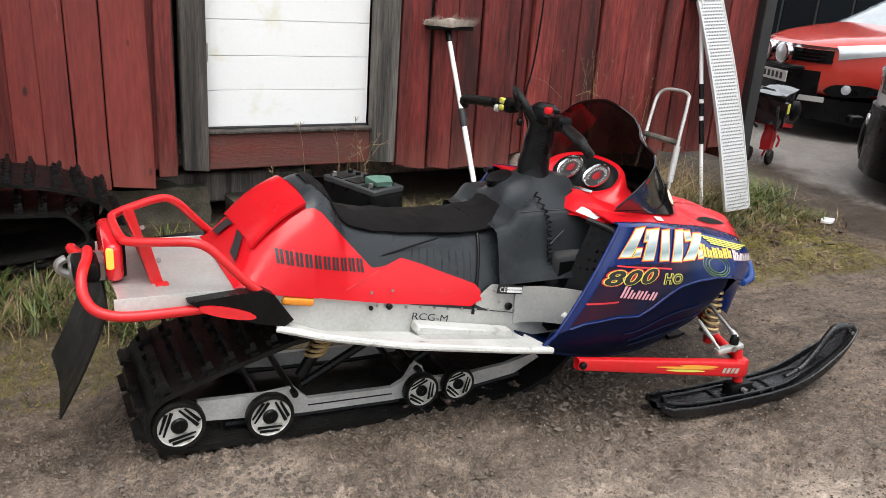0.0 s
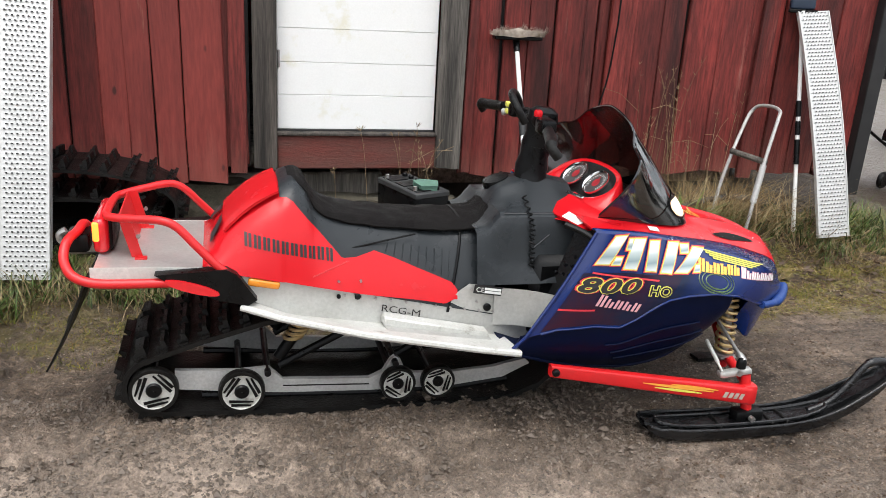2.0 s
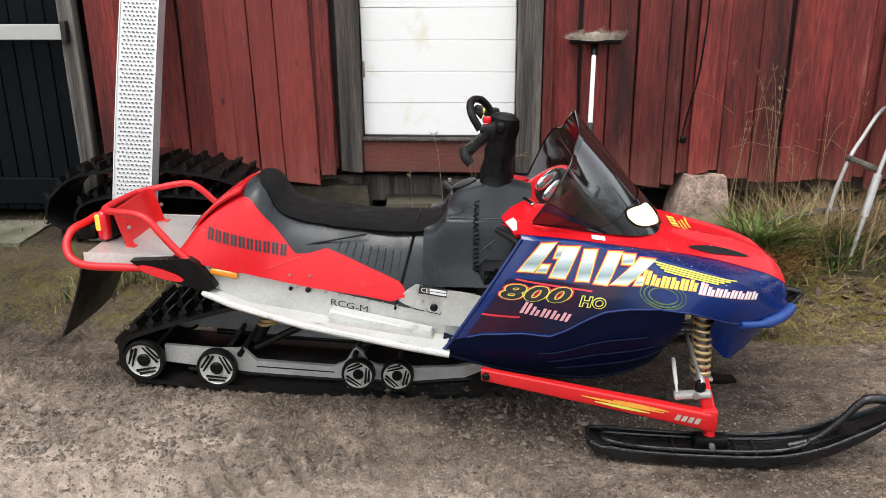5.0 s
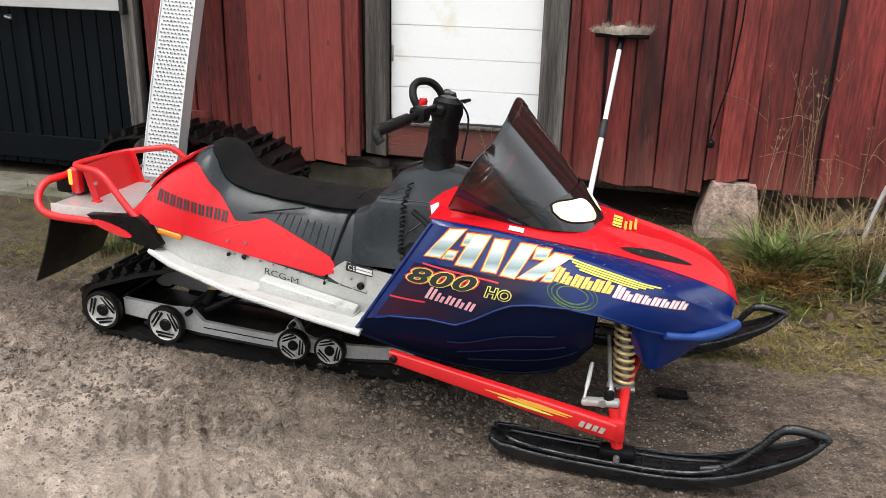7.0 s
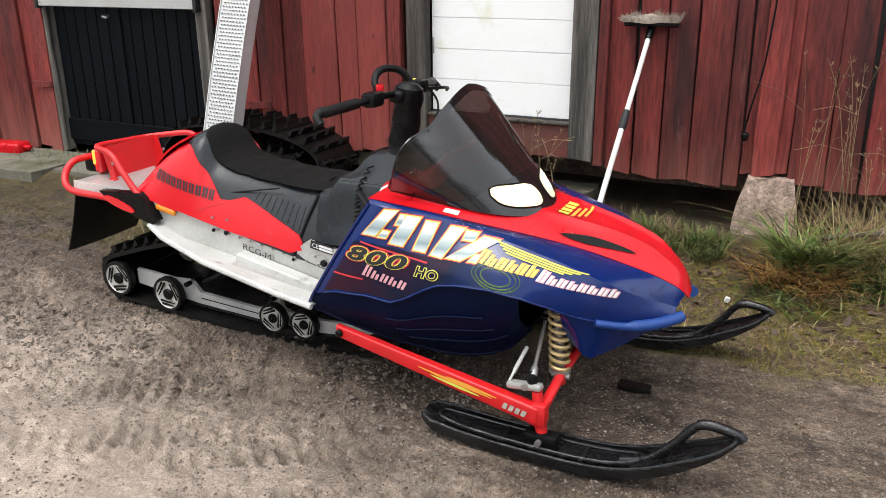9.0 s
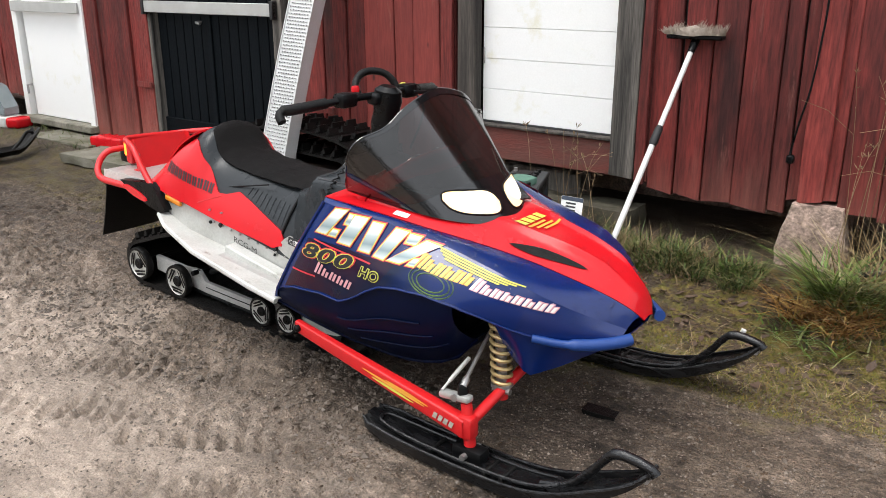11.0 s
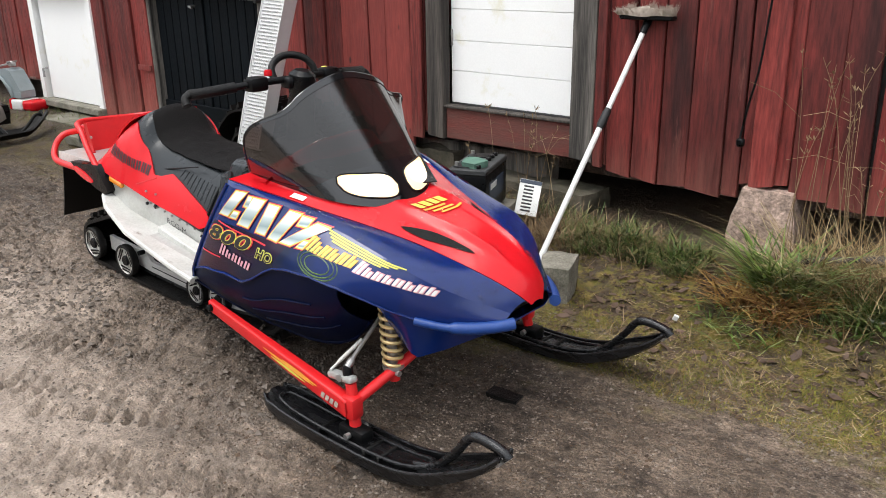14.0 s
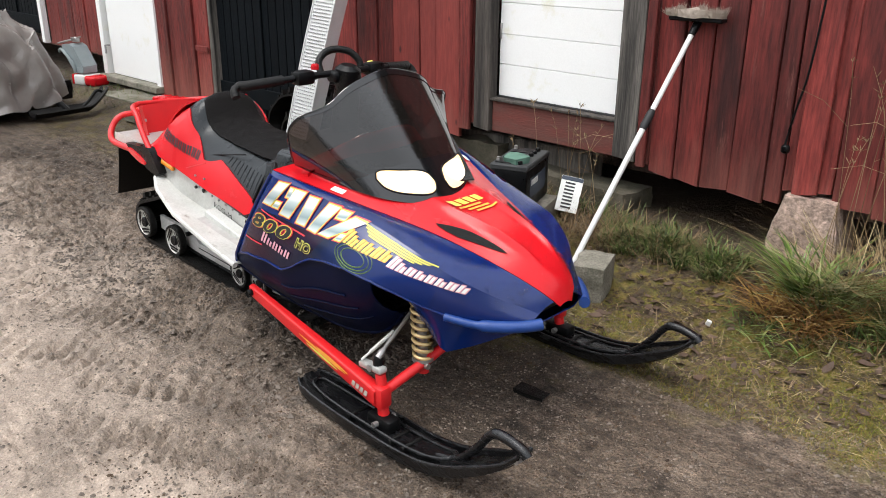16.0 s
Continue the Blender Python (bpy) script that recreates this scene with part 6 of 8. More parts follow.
part("dash_pod", sheet(dash_skin, 56, 12, RED_PAINT), sled, "glossy red dash pod")
dash = part("dash_plate", mesh([face @ Vector((0.075 * math.copysign(abs(math.cos(q)) ** 0.8, math.cos(q)), 0.153 * math.copysign(abs(math.sin(q)) ** 0.8, math.sin(q)), 0.003)) for q in [2 * math.pi * k / 48 for k in range(48)]], [tuple(range(48))], BLACK_PLASTIC), sled, "black instrument plate")
for s in (-1, 1):
    rear, front = [Vector((0.090, s * 0.150, 0.735)), Vector((0.150, s * 0.335, 0.720))], [Vector((0.200, s * 0.130, 0.788)), Vector((0.285, s * 0.335, 0.738))]
    console = lambda u, v, up=0.0: rear[0].lerp(rear[1], u).lerp(front[0].lerp(front[1], u), v) + Vector((0, 0, up + 0.010 * math.sin(math.pi * u) * math.sin(math.pi * v)))
    part("console_side", sheet(console, 12, 12, RED_PAINT, 0.012 * -s), sled, "red console side")
    part("dash_sticker", sheet(lambda u, v: console(0.44 + 0.42 * u, 0.01 + 0.22 * v, 0.003), 6, 3, WHITE_INK), sled, "small white sticker")
part("dash_slot", box(0.012, 0.085, 0.006, CHROME, 0.002), sled, "bright strip on the dash", at=pose(0.195, -0.150, 0.782, 0, -35, 20))
for y in (-0.068, 0.066):
    g = part("dial", turned([(0.050, -0.012), (0.0535, 0.004), (0.051, 0.011), (0.046, 0.008), (0.044, 0.004)], CHROME, 36, "Z", 35, False), sled, "round dial with chrome ring", at=face @ pose(0.0, y, 0.008))
    part("dial_face", turned([(0.001, 0.0035), (0.045, 0.0035)], DIAL, 28, "Z"), g)
    ticks = []
    for k in range(22):
        q = radians(-130 + k * 260 / 21)
        c, d = Vector((math.cos(q), math.sin(q), 0)), Vector((-math.sin(q), math.cos(q), 0))
        p0, p1, wd = 0.030, 0.039, 0.0011
        ticks.append(([c * p0 - d * wd + Vector((0, 0, 0.0045)), c * p0 + d * wd + Vector((0, 0, 0.0045)), c * p1 + d * wd + Vector((0, 0, 0.0045)), c * p1 - d * wd + Vector((0, 0, 0.0045))], [(0, 1, 2, 3)]))
    part("tick", mesh(*join_data(*ticks), WHITE_INK), g)["kind"] = "stuff"
    part("dial_centre", turned([(0.001, 0.005), (0.017, 0.005)], RED_INK, 20, "Z"), g)
    part("needle", box(0.028, 0.002, 0.001, RED_INK, 0, (0.012, 0, 0.0065)), g)

# steering post and bars
part("steering_post", turned([(0.046, -0.15), (0.041, -0.10), (0.044, -0.06), (0.038, -0.02), (0.041, 0.02), (0.036, 0.06), (0.042, 0.10), (0.038, 0.135), (0.022, 0.15)], BLACK_PLASTIC, 18, "Z"), sled, "padded black steering post", at=pose(0.095, 0, 0.905, 0, 8, STEER) @ Matrix.Diagonal((1.35, 1.15, 1, 1)))
part("post_boot", turned([(0.082, -0.02), (0.066, 0.0), (0.056, 0.02), (0.050, 0.045), (0.047, 0.085), (0.044, 0.13)], BLACK_PLASTIC, 24, "Z"), sled, "flared black boot of the steering post", at=pose(0.085, -0.005, 0.79, 0, 4, 0))
bars = pose(0.085, 0, 1.022, 0, 0, STEER)
for s in (-1, 1):
    pts = smooth_path([(0.0, 0, 0.0), (-0.01, s * 0.10, 0.0), (-0.03, s * 0.22, -0.006), (-0.072, s * 0.36, -0.018)], 5)
    part("handlebar", tube(pts, 0.0125, BLACK_PLASTIC, 10), sled, at=bars)
    gp = smooth_path([(-0.04, s * 0.24, -0.008), (-0.072, s * 0.36, -0.018), (-0.085, s * 0.39, -0.020), (-0.082, s * 0.41, -0.032), (-0.066, s * 0.415, -0.052)], 5)
    part("grip", tube(gp, [0.0185] * 11 + [0.015] * 10, RUBBER, 12), sled, "black rubber grip with hooked end", at=bars)
    part("switch_box", box(0.055, 0.075, 0.05, BLACK_PLASTIC, 0.012, (-0.022, s * 0.165, -0.004), 2), sled, at=bars)
    if s < 0:
        continue
    lever = smooth_path([(0.03, s * 0.14, -0.005), (0.045, s * 0.22, -0.012), (0.015, s * 0.33, -0.03), (-0.01, s * 0.37, -0.045)], 5)
    part("lever", tube(lever, 0.0065, BLACK_PLASTIC, 6), sled, at=bars)
part("stop_button", turned([(0.014, 0), (0.015, 0.012), (0.012, 0.02)], RED_PAINT, 14, "Z"), sled, "red stop button", at=bars @ pose(-0.03, -0.105, 0.018))
for k in range(2):
    part("switch_key", box(0.016, 0.028, 0.02, YELLOW_INK, 0.004), sled, "yellow switch key", at=bars @ pose(-0.048, 0.17, 0.012 - 0.024 * k))
part("warm_switch", box(0.02, 0.022, 0.026, BAR_GREY, 0.006), sled, "pale blue switch", at=bars @ pose(-0.05, 0.205, -0.022))
hoop = smooth_path([(-0.055, -0.055, -0.015), (-0.082, -0.05, 0.03), (-0.092, -0.015, 0.062), (-0.082, 0.03, 0.074), (-0.055, 0.075, 0.064), (-0.03, 0.10, 0.03), (-0.02, 0.10, -0.01)], 6)
part("grab_hoop", tube(hoop, 0.0135, RUBBER, 10), sled, "black rubber grab hoop", at=bars)
part("bar_pad", box(0.055, 0.13, 0.042, BLACK_PLASTIC, 0.014, (0.005, 0, -0.01), 3), sled, at=bars)
part("hose", tube(smooth_path([(0.02, 0.15, 0.0), (0.06, 0.16, -0.07), (0.06, 0.08, -0.2)], 6), 0.0042, BLACK_PLASTIC, 6), sled, at=bars)

# rear rack, tail lamp, bumper and flap
half_rack = [(-0.945, 0.268, 0.578), (-1.0, 0.262, 0.628), (-1.05, 0.255, 0.682), (-1.095, 0.245, 0.730), (-1.14, 0.235, 0.750), (-1.22, 0.195, 0.745), (-1.285, 0.15, 0.738), (-1.305, 0.10, 0.737)]
rack = smooth_path([(x, -y, z - 0.005) for x, y, z in half_rack] + [(x, y, z - 0.016) for x, y, z in half_rack[::-1]], 6)
part("rear_rack", tube(rack, 0.0128, RED_TUBE, 12), sled, "red tubular rear rack")
part("rack_panel", sheet(lambda u, v: (-1.232 - 0.034 * v, (u - 0.5) * 0.29, 0.600 + 0.132 * v), 4, 4, RED_TUBE, 0.004), sled, "red sheet metal panel")
for s in (-1, 1):
    part("rack_flange", sheet(lambda u, v: (-1.232 - 0.034 * v + 0.028 * u, s * 0.145, 0.600 + 0.132 * v), 2, 4, RED_TUBE, 0.004), sled)
    part("rack_foot", box(0.035, 0.025, 0.005, RED_TUBE, 0.001, (-1.21, s * 0.156, 0.604)), sled)
    part("flange_bolt", turned([(0.007, 0), (0.007, 0.006)], STEEL, 8, "Y"), sled, at=pose(-1.215, s * 0.148, 0.67))
part("tail_lamp", box(0.045, 0.26, 0.11, TAIL_RED, 0.018, (-1.325, 0, 0.665), 3), sled, "red tail lamp")
part("tail_bulb", box(0.022, 0.016, 0.062, TAIL_LIT, 0.0075, (-1.336, -0.124, 0.680), 3), sled, "lit orange part of the tail lamp")
part("lamp_back", box(0.02, 0.20, 0.10, BLACK_PLASTIC, 0.006, (-1.303, 0, 0.662)), sled)
half_bump = [(-1.09, 0.268, 0.563), (-1.22, 0.268, 0.564), (-1.33, 0.262, 0.567), (-1.39, 0.245, 0.585), (-1.414, 0.222, 0.618), (-1.416, 0.195, 0.65), (-1.408, 0.16, 0.670), (-1.392, 0.09, 0.674), (-1.385, 0.02, 0.674)]
bump = smooth_path([(x, -y, z) for x, y, z in half_bump] + [(x, y * 0.85, min(z, 0.612)) for x, y, z in half_bump[::-1]], 5)
part("rear_bumper", tube(bump, 0.0142, RED_TUBE, 12), sled, "red tubular rear bumper")
part("hitch", tube(smooth_path([(-1.36, 0.0, 0.60), (-1.42, 0.0, 0.60), (-1.455, 0.0, 0.612), (-1.46, 0.0, 0.635), (-1.44, 0, 0.648)], 5), 0.012, STEEL, 8), sled, "steel tow hook")
part("hitch_cover", box(0.07, 0.11, 0.06, BLACK_PLASTIC, 0.014, (-1.395, -0.05, 0.635), 2), sled)
part("hitch_plate", box(0.10, 0.09, 0.07, STEEL, 0.01, (-1.385, 0.0, 0.615)), sled)
part("snow_flap", sheet(lambda u, v: (-1.365 - 0.10 * v - 0.035 * v * v + 0.012 * math.sin(3 * u), (u - 0.5) * (0.45 - 0.05 * v), 0.568 - 0.305 * v), 10, 14, RUBBER, 0.006), sled, "black rubber snow flap")

# track, rails and wheels
path = []
for k in range(13):
    a = radians(112 + k * 158 / 12)
    path.append((-1.185 + 0.086 * math.cos(a), 0.192 + 0.086 * math.sin(a)))
path += [(-1.0, 0.096), (-0.8, 0.084), (-0.5, 0.070), (-0.2, 0.066), (0.0, 0.072), (0.10, 0.11), (0.18, 0.18), (0.24, 0.27), (0.23, 0.35), (0.16, 0.395), (0.0, 0.40), (-0.3, 0.415), (-0.6, 0.42), (-0.85, 0.385), (-1.03, 0.335)]
dense = []
closed = path + path[:1]
for (ax, az), (bx, bz) in zip(closed[:-1], closed[1:]):
    n = max(1, int(math.hypot(bx - ax, bz - az) / 0.02))
    dense += [(ax + (bx - ax) * k / n, az + (bz - az) * k / n) for k in range(n)]
track = part("drive_track", track_belt(dense, 0.44, RUBBER, 0.016), sled, "black rubber drive track with tall lugs")
lug = lug_mesh(0.43, 0.036)
for p, d in resample(dense, 0.066):
    o = Vector((d.z, 0, -d.x))
    m = Matrix(((d.x, 0, o.x, p.x + o.x * 0.012), (0, 1, 0, 0), (d.z, 0, o.z, p.z + o.z * 0.012), (0, 0, 0, 1)))
    part("lug", lug, track, at=m)
clip = mesh(*box_data(0, 0, 0, 0.028, 0.05, 0.006), RAIL_GREY)
for s in (-1, 1):
    rail = [(-1.13, 0.158), (-1.13, 0.225), (-0.93, 0.210), (-0.835, 0.215), (-0.82, 0.200), (-0.79, 0.168), (-0.72, 0.164), (-0.50, 0.150), (-0.455, 0.172), (-0.43, 0.215), (-0.415, 0.228), (-0.395, 0.215), (-0.375, 0.172),
            (-0.34, 0.158), (-0.20, 0.152), (-0.06, 0.160), (0.06, 0.185), (0.08, 0.165), (-0.02, 0.118), (-0.2, 0.100), (-0.5, 0.104), (-0.8, 0.120), (-1.0, 0.142)]
    part("slide_rail", mesh(*prism_data(rail, s * 0.155, s * 0.173), RAIL_GREY, 25), sled, "dull aluminium slide rail")
    groove = [(x, z) for x, z in [(-0.79, 0.147), (-0.5, 0.130), (-0.5, 0.126), (-0.79, 0.143)]]
    part("rail_groove", mesh(*prism_data(groove, s * 0.17, s * 0.1745), BLACK_PLASTIC), sled)
    part("slider", tube([(-1.05, s * 0.164, 0.128), (-0.8, s * 0.164, 0.112), (-0.5, s * 0.164, 0.096), (-0.2, s * 0.164, 0.092), (0.0, s * 0.164, 0.11)], 0.012, BLACK_PLASTIC, 8), sled)
    for x, z, r, wy in ((-1.192, 0.186, 0.076, 0.215), (-0.924, 0.158, 0.074, 0.212), (-0.406, 0.138, 0.0615, 0.198), (-0.264, 0.134, 0.060, 0.193)):
        wh = part("idler_wheel", turned([(r * 0.83, -0.016), (r * 0.97, -0.016), (r, -0.011), (r, 0.011), (r * 0.97, 0.016), (r * 0.83, 0.016)], RUBBER, 40, "Y", 35, False), sled, "rubber-tyred idler wheel", at=pose(x, s * wy, z, 0, 0, 180 if s < 0 else 0))
        part("wheel_disc", turned([(0.001, 0.006), (r * 0.5, 0.006), (r * 0.80, 0.010), (r * 0.84, 0.014), (r * 0.84, -0.012), (0.001, -0.012)], ALU_PAINTED, 40, "Y"), wh, "pale wheel disc with dark slots")
        slots = []
        for k in range(3):
            base = radians(90 + 120 * k + x * 60)
            for off, ln in ((0.46, 0.52), (0.64, 0.42)):
                c, t = Vector((math.cos(base), 0, math.sin(base))), Vector((-math.sin(base), 0, math.cos(base)))
                m0 = c * (r * off) + Vector((0, 0.0125, 0))
                w = r * 0.075
                slots.append(([m0 - t * r * ln - c * w * 0.55, m0 - t * r * ln + c * w * 0.55, m0 + t * r * ln + c * w, m0 + t * r * ln - c * w], [(0, 1, 2, 3)]))
        part("slot", mesh(*join_data(*slots), BLACK_PLASTIC), wh)["kind"] = "stuff"
        part("hub", turned([(r * 0.32, 0.0), (r * 0.32, 0.012), (r * 0.27, 0.016), (0.001, 0.016)], BLACK_PLASTIC, 24, "Y"), wh, "black hub cap")
for x, z in ((-1.199, 0.186), (-0.931, 0.158), (-0.414, 0.138), (-0.271, 0.134), (-0.415, 0.21), (-0.84, 0.205)):
    part("axle", tube([(x, -0.20, z), (x, 0.20, z)], 0.011, BLACK_PLASTIC, 10), sled)
for s in (-1, 1):
    a, b = Vector((-0.80, s * 0.12, 0.225)), Vector((-0.66, s * 0.12, 0.44))
    part("rear_shock", tube([a, b], 0.020, BLACK_PLASTIC, 10), sled)
    spr = [a.lerp(b, 0.30 + 0.55 * k / 70) + Vector((0.030 * math.cos(k * 0.7), 0.030 * math.sin(k * 0.7), 0)) for k in range(71)]
    part("rear_spring", tube(spr, 0.0065, SPRING, 6), sled, "brass-coloured coil spring")
    part("suspension_arm", tube([(-0.80, s * 0.13, 0.20), (-0.35, s * 0.13, 0.43)], 0.014, BLACK_PLASTIC, 8), sled)
    part("suspension_arm", tube([(-0.40, s * 0.12, 0.21), (-0.05, s * 0.12, 0.40)], 0.014, BLACK_PLASTIC, 8), sled)

# front suspension and skis
for s in (-1, 1):
    arm0, arm1 = Vector((0.045, s * 0.432, 0.272)), Vector((0.782, s * 0.470, 0.142))

    def beam(u, v):
        p = arm0.lerp(arm1, u)
        h, w = 0.021 + 0.011 * u, 0.013 + 0.010 * u
        a = 2 * math.pi * v
        c, q = math.cos(a), math.sin(a)
        return p + Vector((0, w * math.copysign(abs(c) ** 0.35, c), h * math.copysign(abs(q) ** 0.35, q)))

    part("trailing_arm", sheet(beam, 10, 24, RED_TUBE), sled, "red trailing arm")
    part("arm_bolt", turned([(0.013, 0), (0.013, 0.014), (0.008, 0.018)], BLACK_PLASTIC, 10, "Y"), sled, at=pose(0.06, s * 0.442, 0.270, 0, 0, 180 if s < 0 else 0))
    for u0, u1, dz, m in ((0.44, 0.80, 0.004, ORANGE_INK), (0.50, 0.74, -0.007, YELLOW_INK), (0.58, 0.82, 0.012, ORANGE_INK)):
        part("arm_flash", sheet(lambda u, v: arm0.lerp(arm1, u0 + (u1 - u0) * u) + Vector((0, s * (0.0155 + 0.010 * (u0 + (u1 - u0) * u)), dz + (v - 0.5) * 0.010 * math.sin(math.pi * min(u * 0.8 + 0.1, 1)))), 8, 1, m), sled, "yellow and orange printed flash")
    for k in range(4):
        part("arm_mark", sheet(lambda u, v: arm0.lerp(arm1, 0.845 + 0.028 * k + 0.02 * u + 0.012 * v) + Vector((0, s * 0.0262, -0.011 + 0.022 * v)), 1, 1, BRISTLE), sled)
    part("arm_boss", box(0.055, 0.05, 0.075, RED_TUBE, 0.012, (0.782, s * 0.464, 0.145), 2), sled)
    spin = [Vector((0.770, s * 0.454, 0.214)), Vector((0.781, s * 0.459, 0.15)), Vector((0.792, s * 0.464, 0.075))]
    part("spindle", tube(spin, [0.017, 0.019, 0.019], RED_TUBE, 14), sled, "red spindle")
    part("cross_link", tube([(0.792, s * 0.45, 0.165), (0.800, s * 0.290, 0.205), (0.83, s * 0.15, 0.27)], 0.017, RED_TUBE, 10), sled)
    part("link_bolt", turned([(0.010, -0.03), (0.010, 0.03)], STEEL, 8, "X"), sled, at=pose(0.798, s * 0.30, 0.200))
    st, sb = Vector((0.774, s * 0.286, 0.462)), Vector((0.790, s * 0.286, 0.200))
    part("shock_body", tube([st, sb], 0.017, STEEL, 12), sled)
    part("shock_end", tube([sb + (st - sb) * 0.02, sb - (st - sb) * 0.14], 0.018, RED_TUBE, 12), sled)
    coil = [st.lerp(sb, 0.04 + 0.88 * k / 130) + Vector((0.030 * math.cos(k * 2 * math.pi * 9 / 130), 0.030 * math.sin(k * 2 * math.pi * 9 / 130), 0)) for k in range(131)]
    part("coil_spring", tube(coil, 0.0062, SPRING, 7), sled, "brass-coloured coil spring")
    part("spring_seat", tube([st.lerp(sb, 0.93), st.lerp(sb, 0.97)], 0.036, STEEL, 16), sled)
    part("steering_arm", box(0.118, 0.034, 0.022, ALUMINIUM, 0.008, (0, 0, 0), 2), sled, "bright cast steering arm", at=pose(0.728, s * 0.449, 0.222, 0, -8, s * 6))
    part("arm_nut", turned([(0.012, 0), (0.012, 0.006)], STEEL, 8, "Y"), sled, at=pose(0.735, s * 0.466, 0.226, 0, 0, 180 if s < 0 else 0))
    part("ball_joint", turned([(0.017, 0.0), (0.017, 0.022), (0.012, 0.034), (0.006, 0.04)], BLACK_PLASTIC, 14, "Z"), sled, at=pose(0.752, s * 0.446, 0.236))
    part("tie_rod", tube([(0.678, s * 0.452, 0.228), (0.680, s * 0.422, 0.241), (0.681, s * 0.412, 0.246), (0.687, s * 0.32, 0.285)], [0.0045, 0.0045, 0.007, 0.007], ALU_PAINTED, 10), sled)
    part("tie_rod", tube([(0.755, s * 0.452, 0.262), (0.752, s * 0.430, 0.276), (0.750, s * 0.420, 0.282), (0.730, s * 0.27, 0.365)], [0.012, 0.012, 0.0065, 0.0065], STEEL, 10), sled)

    SKI_Z = [(-0.40, 0.058), (-0.36, 0.036), (-0.25, 0.020), (0.0, 0.014), (0.2, 0.022), (0.33, 0.055), (0.45, 0.115), (0.53, 0.170), (0.575, 0.215)]
    SKI_W = [(-0.40, 0.045), (-0.36, 0.066), (-0.2, 0.074), (0.2, 0.074), (0.4, 0.066), (0.52, 0.048), (0.575, 0.028)]

    def ski_body(u, v):
        x = -0.40 + 0.975 * u
        z, w = eased(SKI_Z, x), eased(SKI_W, x)
        sec = [(-1.0, 0.034), (-0.98, 0.0), (-0.45, -0.008), (-0.2, -0.02), (0.2, -0.02), (0.45, -0.008), (0.98, 0.0), (1.0, 0.030), (0.86, 0.032), (0.80, 0.012), (0.45, 0.010), (0.38, 0.030), (-0.38, 0.030), (-0.45, 0.010), (-0.80, 0.012), (-0.86, 0.032), (-1.0, 0.030)]
        k = v * 16
        i = min(int(k), 15)
        a, b = sec[i], sec[i + 1]
        y, h = a[0] + (b[0] - a[0]) * (k - i), a[1] + (b[1] - a[1]) * (k - i)
        taper = 1 - 0.6 * step(0.40, 0.575, x) - 0.5 * step(-0.32, -0.40, x)
        return (x, y * w, z + h * taper)

    ski = part("ski", sheet(ski_body, 40, 16, SKI_PLASTIC, 0, 25), sled, "long black plastic ski with a looped tip", at=pose(0.794, s * 0.466, 0.0, 0, 0, STEER))
    loop_ = smooth_path([(0.25, 0, 0.055), (0.33, 0, 0.085), (0.40, 0, 0.155), (0.445, 0, 0.215), (0.475, 0, 0.236), (0.52, 0, 0.236), (0.565, 0, 0.226), (0.582, 0, 0.212)], 5)
    part("tip_loop", tube(loop_, [0.013] * 18 + [0.015] * 18, SKI_PLASTIC, 10), ski, "black tip loop")
    for side in (-1, 1):
        rim_ = [(x, side * 0.93 * eased(SKI_W, x), eased(SKI_Z, x) + 0.033 * (1 - 0.6 * step(0.40, 0.575, x) - 0.5 * step(-0.32, -0.40, x))) for x in [-0.39 + 0.96 * k / 30 for k in range(31)]]
        part("ski_rim", tube(rim_, 0.0055, SKI_PLASTIC, 8), ski, "raised glossy rim")
    oval = []
    for k in range(41):
        q = 2 * math.pi * k / 40
        x = -0.02 + 0.33 * math.copysign(abs(math.cos(q)) ** 0.6, math.cos(q))
        oval.append((x, 0.040 * math.copysign(abs(math.sin(q)) ** 0.5, math.sin(q)), eased(SKI_Z, x) + 0.034))
    part("ski_rail", tube(oval[:-1], 0.0065, SKI_PLASTIC, 8, True), ski, "raised inner rail")
    part("tip_bolt", turned([(0.009, -0.03), (0.009, 0.03)], STEEL, 8, "Y"), ski, at=pose(0.565, 0, 0.205))
    part("ski_saddle", box(0.11, 0.055, 0.045, BLACK_PLASTIC, 0.012, (0, 0, 0.062), 2), ski)
    part("ski_bolt", turned([(0.010, -0.045), (0.010, 0.045)], STEEL, 8, "Y"), ski, at=pose(0.0, 0, 0.062))
    for x in (0.08, 0.14, -0.12):
        part("ski_rib", box(0.012, 0.10, 0.03, RUBBER, 0.003, (x, 0, eased(SKI_Z, x) + 0.022)), ski)
    part("keel", tube([(x, 0, eased(SKI_Z, x) - 0.018) for x in (-0.3, -0.1, 0.1, 0.3)], 0.008, STEEL, 6), ski)


